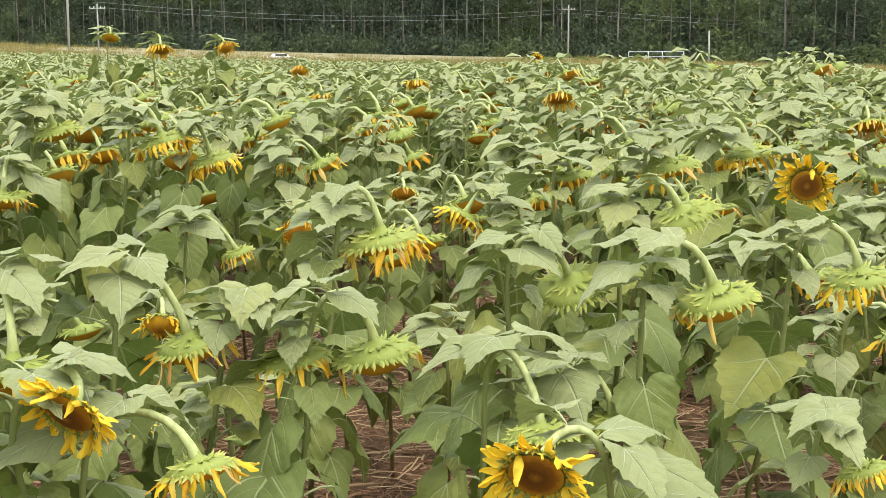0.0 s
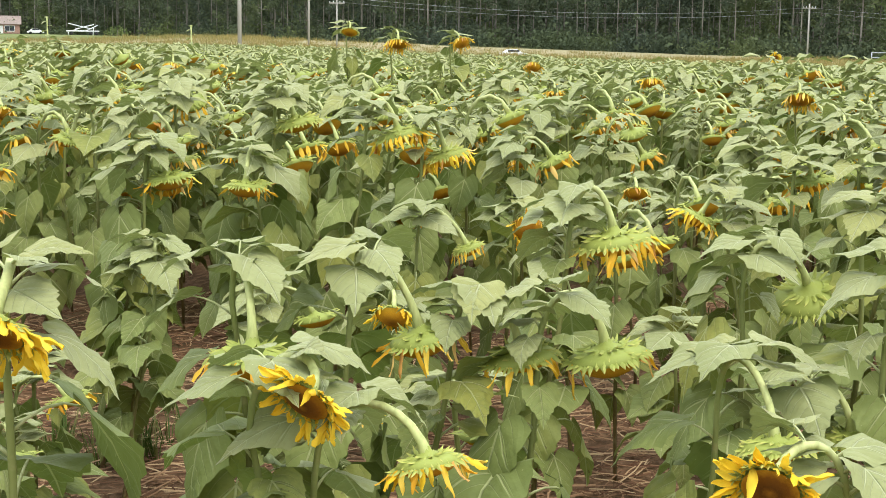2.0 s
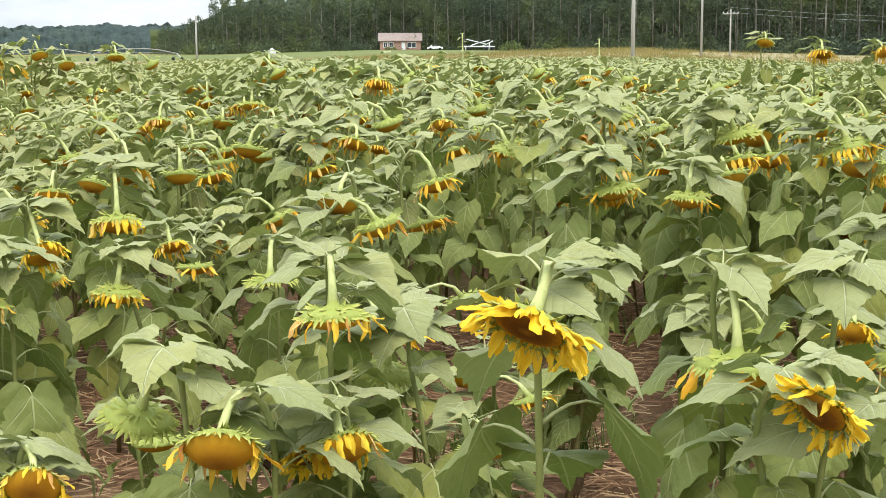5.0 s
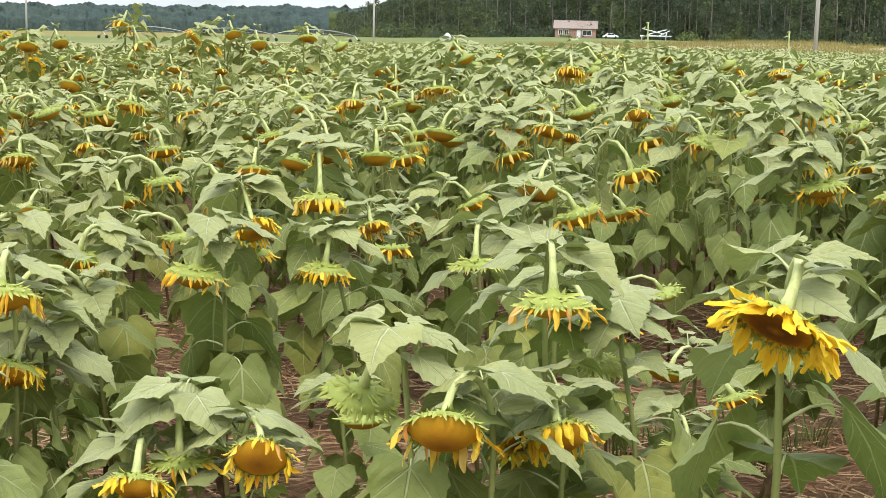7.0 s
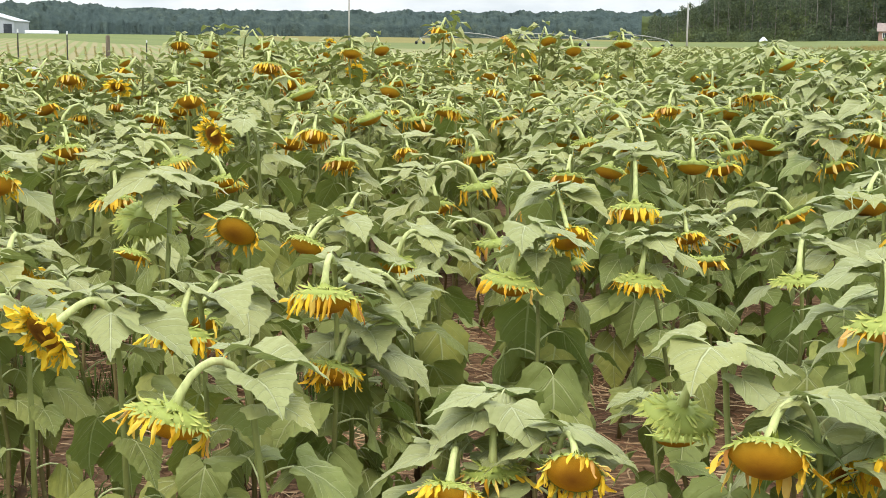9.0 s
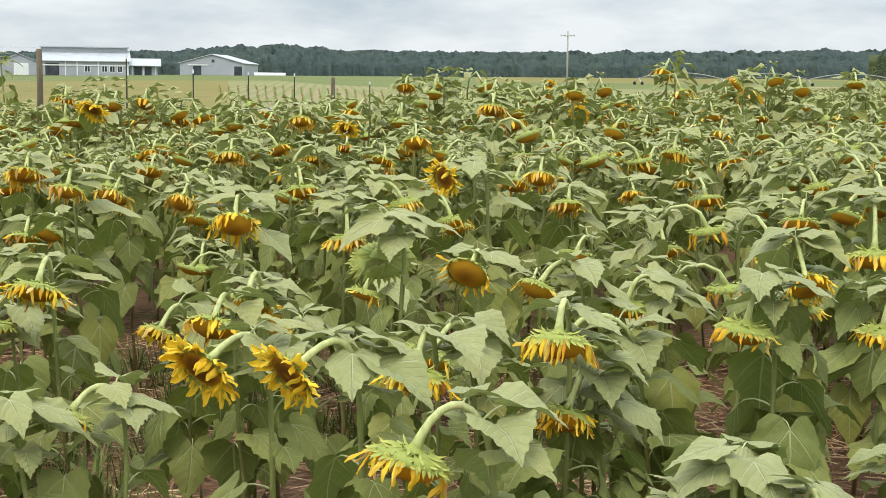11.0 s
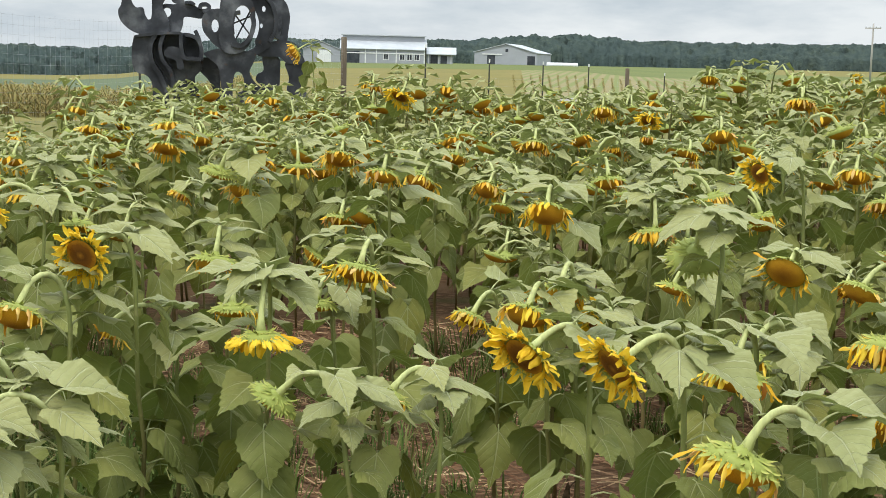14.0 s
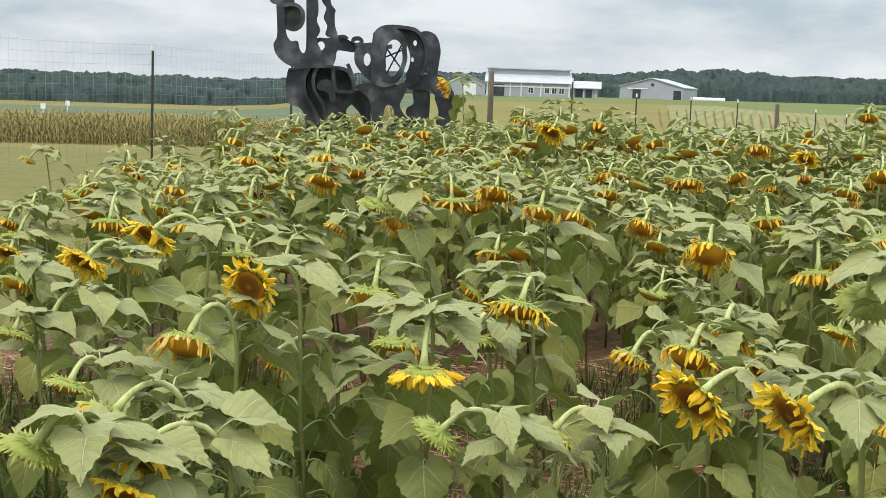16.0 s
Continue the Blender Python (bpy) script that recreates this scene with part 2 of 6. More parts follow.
land("dry_grass", ((0.27, 0.225, 0.125), (0.32, 0.265, 0.155), (0.28, 0.25, 0.13), (0.19, 0.19, 0.085)), 0.06, 0.7)
land("green_grass", ((0.130, 0.152, 0.052), (0.152, 0.172, 0.060), (0.172, 0.180, 0.066), (0.108, 0.134, 0.044)), 0.03, 0.9)
land("verge_grass", ((0.145, 0.138, 0.046), (0.180, 0.160, 0.055), (0.20, 0.168, 0.068), (0.11, 0.118, 0.036)), 0.12, 2.0)
land("hay_field", ((0.185, 0.160, 0.052), (0.215, 0.178, 0.060), (0.170, 0.158, 0.050), (0.145, 0.142, 0.044)), 0.02, 0.4)
land("pale_gravel", ((0.30, 0.28, 0.24), (0.36, 0.335, 0.29), (0.33, 0.31, 0.27), (0.26, 0.24, 0.20)), 0.3, 3.0)
land("wood_floor", ((0.07, 0.075, 0.03), (0.10, 0.10, 0.045), (0.13, 0.115, 0.06), (0.06, 0.07, 0.025)), 0.1, 0.6)
land("far_crop", ((0.095, 0.125, 0.072), (0.115, 0.142, 0.080), (0.125, 0.148, 0.080), (0.085, 0.112, 0.062)), 0.02, 0.3)

# stubble with planted rows
k = Mat("stubble_rows", 0.95, 0.1)
wtc = k.n.new("ShaderNodeTexCoord")
wmp = k.n.new("ShaderNodeMapping")
wmp.inputs["Rotation"].default_value = (0, 0, radians(-58))
k.l.new(wtc.outputs["Object"], wmp.inputs["Vector"])
wave = k.n.new("ShaderNodeTexWave")
wave.inputs["Scale"].default_value = 0.27
wave.inputs["Distortion"].default_value = 0.6
k.l.new(wmp.outputs[0], wave.inputs["Vector"])
c = k.ramp(k.noise(0.05), (0.35, (0.26, 0.215, 0.115)), (0.65, (0.23, 0.205, 0.095)))
c = k.mix(k.span(wave.outputs["Fac"], 0.35, 0.8, 0.0, 0.75), c, (0.16, 0.20, 0.06))
MAT["stubble"] = k.colour(c).m

k = Mat("tree_foliage", 0.95, 0.03)
c = k.ramp(k.per_island(), (0.0, (0.082, 0.104, 0.066)), (0.4, (0.100, 0.126, 0.076)), (0.8, (0.122, 0.150, 0.084)), (1.0, (0.160, 0.180, 0.086)))
c = k.mix(k.span(k.noise(0.05, 3.0), 0.45, 0.62, 0.0, 0.7), c, (0.150, 0.180, 0.062))
c = k.mix(k.span(k.noise(0.035, 2.0, stretch=(1, 1, 0.6)), 0.50, 0.64, 0.0, 0.6), c, (0.064, 0.084, 0.066))
MAT["foliage"] = k.colour(c).thin(c, 0.3).m
# distance haze is painted into the ridge's foliage as a blue cast
k = Mat("hazed_foliage", 0.95, 0.02)
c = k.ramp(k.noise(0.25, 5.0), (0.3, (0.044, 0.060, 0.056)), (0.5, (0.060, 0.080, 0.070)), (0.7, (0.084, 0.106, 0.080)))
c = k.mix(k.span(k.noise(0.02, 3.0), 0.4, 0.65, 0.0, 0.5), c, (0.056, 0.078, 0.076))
MAT["hazed_foliage"] = k.colour(c).bump(k.noise(0.6, 5.0), 1.0, 1.5).m
k = Mat("shrub_foliage", 0.8, 0.15)
c = k.ramp(k.per_island(), (0.0, (0.09, 0.13, 0.045)), (0.6, (0.15, 0.19, 0.065)), (1.0, (0.22, 0.235, 0.09)))
MAT["shrub"] = k.colour(c).thin(c, 0.15).m
k = Mat("bark", 0.9, 0.1)
MAT["bark"] = k.colour(k.ramp(k.noise(1.2, 4.0, stretch=(1, 1, 0.2)), (0.3, (0.12, 0.105, 0.085)), (0.7, (0.29, 0.265, 0.225)))).m
k = Mat("corn_plant", 0.85, 0.15)
c = k.ramp(k.per_island(), (0.0, (0.24, 0.185, 0.066)), (0.4, (0.33, 0.255, 0.095)), (0.75, (0.27, 0.235, 0.080)), (1.0, (0.17, 0.185, 0.060)))
MAT["corn"] = k.colour(c).thin(c, 0.15).m
k = Mat("weed", 0.8, 0.15)
c = k.ramp(k.per_island(), (0.0, (0.06, 0.10, 0.02)), (0.6, (0.11, 0.155, 0.035)), (1.0, (0.26, 0.24, 0.09)))
MAT["weed"] = k.colour(c).thin(c, 0.2).m

k = Mat("weathered_lit_steel", 0.42, 0.5)
k.b.inputs["Metallic"].default_value = 0.55
# the pale noise patches paint in reflections on the dented sheets
c = k.ramp(k.noise(3.0, 6.0), (0.3, (0.022, 0.023, 0.027)), (0.52, (0.058, 0.060, 0.068)), (0.70, (0.17, 0.175, 0.185)))
c = k.mix(k.span(k.noise(7.0, 5.0), 0.64, 0.75, 0.0, 0.6), c, (0.10, 0.055, 0.035))
MAT["steel"] = k.colour(c).bump(k.noise(18.0, 4.0), 0.25, 0.01).m

k = Mat("post_wood", 0.9, 0.1)
MAT["wood"] = k.colour(k.ramp(k.noise(9.0, 5.0, stretch=(1, 1, 0.1)), (0.3, (0.11, 0.085, 0.06)), (0.7, (0.20, 0.165, 0.125)))).m
k = Mat("pole_wood", 0.9, 0.1)
MAT["pole"] = k.colour(k.ramp(k.noise(4.0, 5.0, stretch=(1, 1, 0.05)), (0.3, (0.34, 0.32, 0.29)), (0.7, (0.48, 0.46, 0.42)))).m
k = Mat("green_post_paint", 0.6, 0.3)
MAT["tpost"] = k.colour(k.ramp(k.noise(14.0), (0.4, (0.035, 0.045, 0.035)), (0.7, (0.08, 0.06, 0.045)))).m
k = Mat("white_post_tip", 0.5, 0.3)
MAT["tip"] = k.colour(k.ramp(k.noise(30.0), (0.4, (0.70, 0.71, 0.69)), (0.7, (0.80, 0.80, 0.78)))).m
k = Mat("fence_wire", 0.45, 0.4)
k.b.inputs["Metallic"].default_value = 0.7
MAT["wire"] = k.colour(k.ramp(k.noise(3.0), (0.4, (0.30, 0.31, 0.32)), (0.7, (0.42, 0.43, 0.44)))).m


def plain(name, a, b, scale, rough, metal=0.0, stretch=None):
    k = Mat(name, rough, 0.35)
    k.b.inputs["Metallic"].default_value = metal
    MAT[name] = k.colour(k.ramp(k.noise(scale, 4.0, stretch=stretch), (0.35, a), (0.7, b))).m


plain("metal_siding", (0.34, 0.35, 0.38), (0.40, 0.41, 0.44), 0.3, 0.6)
plain("white_metal_roof", (0.40, 0.42, 0.44), (0.50, 0.52, 0.53), 0.4, 0.45)
plain("white_trim", (0.74, 0.74, 0.73), (0.82, 0.82, 0.80), 1.0, 0.5)
plain("dark_window", (0.035, 0.04, 0.05), (0.07, 0.075, 0.085), 0.8, 0.12)
plain("house_brick", (0.36, 0.20, 0.155), (0.46, 0.28, 0.22), 3.0, 0.85)
plain("tan_shingle", (0.24, 0.185, 0.16), (0.32, 0.25, 0.215), 1.5, 0.85)
plain("galvanised", (0.50, 0.52, 0.54), (0.64, 0.65, 0.67), 0.8, 0.4, 0.5)
plain("dull_galvanised", (0.30, 0.29, 0.26), (0.40, 0.38, 0.34), 0.8, 0.6, 0.2)
plain("white_paint", (0.74, 0.75, 0.75), (0.83, 0.83, 0.82), 0.8, 0.35)
plain("tyre_rubber", (0.02, 0.02, 0.02), (0.04, 0.04, 0.04), 3.0, 0.8)
plain("concrete", (0.36, 0.35, 0.33), (0.46, 0.45, 0.42), 1.0, 0.9)


# ---------------------------------------------------------------- mesh helpers
def mesh_of(name, verts, faces, mats, idx=None, uvs=None, smooth=True):
    me = bpy.data.meshes.new(name)
    me.from_pydata([tuple(p) for p in verts], [], [tuple(f) for f in faces])
    for m in mats:
        me.materials.append(MAT[m])
    if idx is not None:
        me.polygons.foreach_set("material_index", np.asarray(idx, dtype=np.int32))
    if uvs is not None:
        lay = me.uv_layers.new(name="UVMap")
        loops = np.empty(len(me.loops), dtype=np.int32)
        me.loops.foreach_get("vertex_index", loops)
        lay.data.foreach_set("uv", np.asarray(uvs, dtype=np.float32)[loops].ravel())
    me.polygons.foreach_set("use_smooth", np.full(len(me.polygons), smooth))
    me.update()
    return me


def part(name, me, parent, m=None, label=""):
    ob = new(name, me)
    ob.parent = parent
    if m is not None:
        ob.matrix_basis = m
    return tagged(ob, label=label)


class Geo:
    """Collects vertices, faces, material slots and uv for one mesh."""

    def __init__(self):
        self.v, self.f, self.i, self.uv = [], [], [], []

    def add(self, verts, faces, slot=0, uvs=None):
        o = len(self.v)
        self.v += [tuple(p) for p in verts]
        self.f += [tuple(a + o for a in f) for f in faces]
        self.i += [slot] * len(faces)
        self.uv += list(uvs) if uvs is not None else [(0.5, 0.5)] * len(verts)

    def box(self, lo, hi, slot=0, m=None):
        pts = [Vector((x, y, z)) for x in (lo[0], hi[0]) for y in (lo[1], hi[1]) for z in (lo[2], hi[2])]
        if m is not None:
            pts = [m @ p for p in pts]
        self.add(pts, [(0, 1, 3, 2), (4, 6, 7, 5), (0, 4, 5, 1), (2, 3, 7, 6), (0, 2, 6, 4), (1, 5, 7, 3)], slot)

    def tube(self, pts, radii, sides=6, slot=0, v0=0.0, v1=1.0):
        verts, uvs, faces = [], [], []
        pts = [Vector(p) for p in pts]
        n = len(pts)
        e = (pts[1] - pts[0]).normalized().orthogonal().normalized()
        for a, p in enumerate(pts):
            t = (pts[min(a + 1, n - 1)] - pts[max(a - 1, 0)]).normalized()
            e = (e - t * e.dot(t)).normalized()
            g = t.cross(e)
            for s in range(sides):
                w = 2 * math.pi * s / sides
                verts.append(p + (e * math.cos(w) + g * math.sin(w)) * radii[a])
                uvs.append((s / sides, v0 + (v1 - v0) * a / (n - 1)))
        for a in range(n - 1):
            for s in range(sides):
                b = (s + 1) % sides
                faces.append((a * sides + s, a * sides + b, (a + 1) * sides + b, (a + 1) * sides + s))
        faces.append(tuple(range(sides))[::-1])
        faces.append(tuple((n - 1) * sides + s for s in range(sides)))
        self.add(verts, faces, slot, uvs)

    def mesh(self, name, mats, smooth=True):
        return mesh_of(name, self.v, self.f, mats, self.i, self.uv, smooth)


# half the outline of a heart-shaped leaf from its tip round to the notch at its stem, as shares of length and width
HEART = [Vector((x, y)) for y, x in ((1.0, 0.0), (0.86, 0.075), (0.72, 0.175), (0.56, 0.305), (0.40, 0.42), (0.24, 0.485), (0.09, 0.50), (-0.05, 0.455), (-0.15, 0.36), (-0.19, 0.24), (-0.16, 0.13), (-0.06, 0.045))]


def heart_outline(count):
    """Evenly spaced points from notch to tip to notch."""
    line = [Vector((-p.x, p.y)) for p in HEART[:0:-1]] + HEART
    run = [0.0]
    for a, b in zip(line, line[1:]):
        run.append(run[-1] + (b - a).length)
    at = [run[-1] * q / count for q in range(count + 1)]
    return list(zip(np.interp(at, run, [p.x for p in line]), np.interp(at, run, [p.y for p in line])))


def leaf_geo(rng, length, width, stem, rise, start, end, rings, count, wave=0.10, fold=0.25, sides=4):
    """A heart-shaped toothed leaf on its petiole; it grows from the origin along +y."""
    g = Geo()
    a0 = radians(rise)
    pts, p = [Vector((0, 0, 0))], Vector((0, 0, 0))
    for s in range(4):
        a = a0 + (radians(start) - a0) * (s / 4) ** 1.5
        p = p + Vector((0, math.cos(a), math.sin(a))) * stem / 4
        pts.append(p.copy())
    g.tube(pts, [0.0042, 0.0034, 0.0029, 0.0026, 0.0023], sides, 1)
    # the midrib bends from start to end
    n = 12
    c, rib = pts[-1].copy(), []
    for a in range(n + 1):
        th = radians(start + (end - start) * (a / n) ** 0.85)
        d = Vector((0, math.cos(th), math.sin(th)))
        if a:
            c = c + d * length / n
        rib.append((c.copy(), d))
    ph, ph2 = rng.uniform(0, 6.28), rng.uniform(0, 6.28)
    twist, dome, skew = rng.uniform(-0.3, 0.3), rng.uniform(0.1, 0.75), rng.uniform(-0.12, 0.12)

    def place(x, y):
        f = max(0.0, min(0.9999, y)) * n
        a = int(f)
        cen = rib[a][0].lerp(rib[a + 1][0], f - a)
        d = rib[a][1].lerp(rib[a + 1][1], f - a).normalized()
        if y < 0:
            cen = cen + d * y * length
        up = Vector((0, -d.z, d.y))
        w, e = x * width, abs(2 * x)
        lift = abs(w) * fold * (1 - 0.7 * max(0.0, y)) - dome * w * w / width
        lift += wave * width * 0.34 * e ** 2 * math.sin(7.5 * y + ph + (0 if x > 0 else 1.9))
        lift += 0.012 * width * math.sin(24 * (y - 0.45 * abs(x)) + ph2)
        lift += twist * w * max(0.0, y) - 0.25 * width * min(0.0, y) ** 2 * 8 * rng_lobe
        return cen + Vector((w + skew * width * max(0.0, y) ** 2, 0, 0)) + up * lift

    rng_lobe = rng.uniform(-0.6, 0.8)
    rim = heart_outline(count)
    verts, uvs, faces = [place(0.0, 0.0)], [(0.0, 0.0)], []
    for a in range(1, rings + 1):
        s = (a / rings) ** 0.8
        for b, (x, y) in enumerate(rim):
            tooth = 1.0
            if a == rings and count > 16 and 1 < b < count - 1 and abs(b - count / 2) > 1:
                tooth = 1.035 if b % 2 else 0.965
            verts.append(place(x * s * tooth, y * s * tooth))
            uvs.append((y * s, 2 * x * s))
    w = count + 1
    for b in range(count):
        faces.append((0, 1 + b + 1, 1 + b))
        for a in range(rings - 1):
            q = 1 + a * w + b
            faces.append((q, q + 1, q + w + 1, q + w))
    g.add(verts, faces, 0, uvs)
    return g


def bract_geo(g, ang, r, z, length, width, tilt, slot=0, rng=random):
    """One pointed bract: its base stands at radius r, and it leans by tilt from the disc's plane."""
    e = Vector((math.cos(ang), math.sin(ang), 0))
    s = Vector((-e.y, e.x, 0))
    d = e * math.cos(tilt) + Vector((0, 0, math.sin(tilt)))
    up = -e * math.sin(tilt) + Vector((0, 0, math.cos(tilt)))
    b = e * r + Vector((0, 0, z))
    cur, side = rng.uniform(-0.45, 0.65), rng.uniform(-0.2, 0.2)
    rows = [(0.0, 0.85), (0.38, 1.0), (0.70, 0.42)]
    verts, uvs = [], []
    for u, w in rows:
        cen = b + d * (length * u) + up * (cur * length * u * u) + s * (side * length * u * u)
        verts += [cen - s * width * 0.5 * w + up * 0.003, cen - up * 0.002, cen + s * width * 0.5 * w + up * 0.003]
        uvs += [(0, u + 0.25), (0, u), (0, u + 0.25)]
    verts.append(b + d * length + up * cur * length + s * side * length)
    uvs.append((0, 1))
    g.add(verts, [(0, 1, 4, 3), (1, 2, 5, 4), (3, 4, 7, 6), (4, 5, 8, 7), (6, 7, 9), (7, 8, 9)], slot, uvs)


def head_back_geo(rng, green, rings=((0.036, 18), (0.052, 26), (0.068, 32), (0.083, 38)), n=18):
    """The dish of a flower head with its bracts; +z is where the flower faces."""
    g = Geo()
    prof = [(0.010, -0.026), (0.016, -0.012), (0.034, -0.003), (0.070, 0.003), (0.087, 0.014), (0.085, 0.024)]
    if n < 10:
        prof = prof[::2] + prof[-1:]
    verts, uvs, faces = [], [], []
    for r, z in prof:
        for s in range(n):
            w = 2 * math.pi * s / n
            verts.append((r * math.cos(w), r * math.sin(w), z))
            uvs.append((0, 0.25))
    for a in range(len(prof) - 1):
        for s in range(n):
            b = (s + 1) % n
            faces.append((a * n + s, a * n + b, (a + 1) * n + b, (a + 1) * n + s))
    g.add(verts, faces, 0, uvs)
    for q, (r, cnt) in enumerate(rings):
        for s in range(cnt):
            w = 2 * math.pi * (s + rng.uniform(-0.3, 0.3) + 0.4 * q) / cnt
            ln = rng.uniform(0.024, 0.042) * (1.15 if green else 1.0)
            bract_geo(g, w, r, -0.006 + 0.007 * q, ln * (1 - 0.07 * q), rng.uniform(0.009, 0.014), rng.uniform(-0.34, 0.22) + 0.20 * q, 0, rng)
    return g


def disc_geo(dome, n=20, m=5):
    g = Geo()
    verts, uvs, faces = [(0, 0, 0.020 + dome)], [(0, 0)], []
    for a in range(1, m + 1):
        r = 0.086 * a / m
        z = 0.020 + dome * (1 - (a / m) ** 2.6)
        for s in range(n):
            w = 2 * math.pi * s / n
            verts.append((r * math.cos(w), r * math.sin(w), z))
            uvs.append((s / n, a / m))
    for s in range(n):
        faces.append((0, 1 + s, 1 + (s + 1) % n))
    for a in range(m - 1):
        for s in range(n):
            b = (s + 1) % n
            faces.append((1 + a * n + s, 1 + (a + 1) * n + s, 1 + (a + 1) * n + b, 1 + a * n + b))
    g.add(verts, faces, 0, uvs)
    return g


def petal_geo(rng, length, width, curl, twist, nu=8, nv=4):
    """A petal from the origin along +y, its upper face to +z."""
    g = Geo()
    verts, uvs, faces = [], [], []
    c = Vector((0, 0, 0))
    ph = rng.uniform(0, 6.28)
    for a in range(nu + 1):
        u = a / nu
        th = curl * u + 0.35 * math.sin(4.5 * u + ph) * u
        d = Vector((0, math.cos(th), math.sin(th)))
        if a:
            c = c + d * length / nu
        w = width * 0.5 * max(0.05, math.sin(math.pi * (0.13 + 0.85 * u ** 0.85))) ** 0.62
        tw = twist * u
        e = Vector((math.cos(tw), 0, math.sin(tw)))
        wob = 0.12 * width * math.sin(8 * u + 5 * twist)
        for b in range(nv + 1):
            t = 2 * b / nv - 1
            furrow = -0.20 * width * (1 - t * t) + 0.06 * width * math.cos(6.28 * t) * (nv > 2)
            verts.append(c + e * (w * t + wob * u) + Vector((0, 0, furrow + t * 0.5 * wob + 0.09 * width * math.sin(12 * u + 3 * t + 7 * curl))))
            uvs.append((u, 0.5 + 0.5 * t))
    for a in range(nu):
        for b in range(nv):
            q = a * (nv + 1) + b
            faces.append((q, q + 1, q + nv + 2, q + nv + 1))
    g.add(verts, faces, 0, uvs)
    return g


def petal_pose(ang, forward, rng, r=0.085, z=0.018, scale=1.0):
    """Base of a petal on the rim. forward 0: spread flat; 1: folded to where the flower faces."""
    e = Vector((math.cos(ang), math.sin(ang), 0))
    tilt = forward * 1.5 + rng.uniform(-0.2, 0.2)
    y = e * math.cos(tilt) + Vector((0, 0, math.sin(tilt)))
    zax = -e * math.sin(tilt) + Vector((0, 0, math.cos(tilt)))
    x = y.cross(zax)
    m = Matrix((x, y, zax)).transposed().to_4x4()
    m.translation = e * r + Vector((0, 0, z))
    return m @ pose(0, 0, 0, 0, rng.uniform(-35, 35), rng.uniform(-14, 14)) @ Matrix.Diagonal((scale, scale, scale, 1))


def droop(m, down_axis, weight):
    """The pose m of a petal turned towards the ground by its own weight."""
    r3 = m.to_3x3()
    y = r3.col[1]
    y2 = (y.normalized() + down_axis * weight * (0.4 + 0.6 * max(0.0, 1 - y.normalized().dot(down_axis)))).normalized()
    turn = y.rotation_difference(y2).to_matrix()
    out = (turn @ r3).to_4x4()
    out.translation = m.translation
    return out


# ---------------------------------------------------------------- land
def smooth(a, b, x):
    t = min(1.0, max(0.0, (x - a) / (b - a)))
    return t * t * (3 - 2 * t)


def lerp(x, xs, ys):
    return float(np.interp(x, xs, ys))


def land_height(yaw, r):
    """Ground height by bearing (degrees from +y, to the left) and distance."""
    z = smooth(60, lerp(yaw, (18, 34, 56, 60), (250, 620, 620, 300)), r) * lerp(yaw, (-30, -18, -4, 14, 22, 28, 34, 45, 66, 78, 100), (-1.6, -1.4, 0.2, 2.2, 2.8, 3.6, 3.0, 2.4, 1.2, 0.0, 0.0))
    z -= 1.7 * math.exp(-((r - 205) / 40) ** 2) * smooth(-6, 2, yaw) * smooth(18, 11, yaw)
    if r > 35:
        z -= smooth(71, 80, yaw) * smooth(115, 100, yaw) * (4.6 * (1 - math.exp(-(r - 35) / 80)) + 3.4 * smooth(150, 600, r))
    return z


def polar(yaw, r, z=None):
    a = radians(yaw)
    return Vector((-r * math.sin(a), r * math.cos(a), land_height(yaw, r) if z is None else z))


FIELD_YAW = (-60, -17, 0, 20, 36, 41, 45, 50, 55, 60, 66, 71, 77, 82, 84.5, 88, 92, 100, 110)
FIELD_R = (30, 36, 60, 100, 100, 58, 29, 22, 19, 17.5, 17.5, 18, 16, 14.0, 12.6, 9.9, 8.8, 7.5, 6.5)


def field_edge(yaw):
    return lerp(yaw, FIELD_YAW, FIELD_R)


LANDS = ("soil", "dry_grass", "green_grass", "verge_grass", "hay_field", "pale_gravel", "wood_floor", "far_crop", "stubble")


def land_kind(yaw, r):
    if yaw < -60 or yaw > 112:
        return "verge_grass"
    if r < field_edge(yaw) + 0.4:
        return "soil"
    if yaw < 30:
        wood = lerp(yaw, (-20, 0, 10, 22, 36), (225, 262, 282, 392, 440))
        if r > wood:
            return "wood_floor"
        return "dry_grass" if r < 235 or yaw < 19 else "green_grass"
    if yaw < 42:
        return "dry_grass" if r < 260 else ("green_grass" if r < 420 else "hay_field")
    if yaw < 72:
        if r < 70:
            return "verge_grass"
        if r < 75 and yaw < 62:
            return "pale_gravel"
        if r < 200:
            return "stubble" if yaw < 63 else "hay_field"
        return "hay_field" if yaw < 52 and r > 300 else "green_grass"
    if r < 78:
        return "verge_grass"
    if r < 150:
        return "hay_field"
    return "far_crop" if r < 500 else "hay_field"


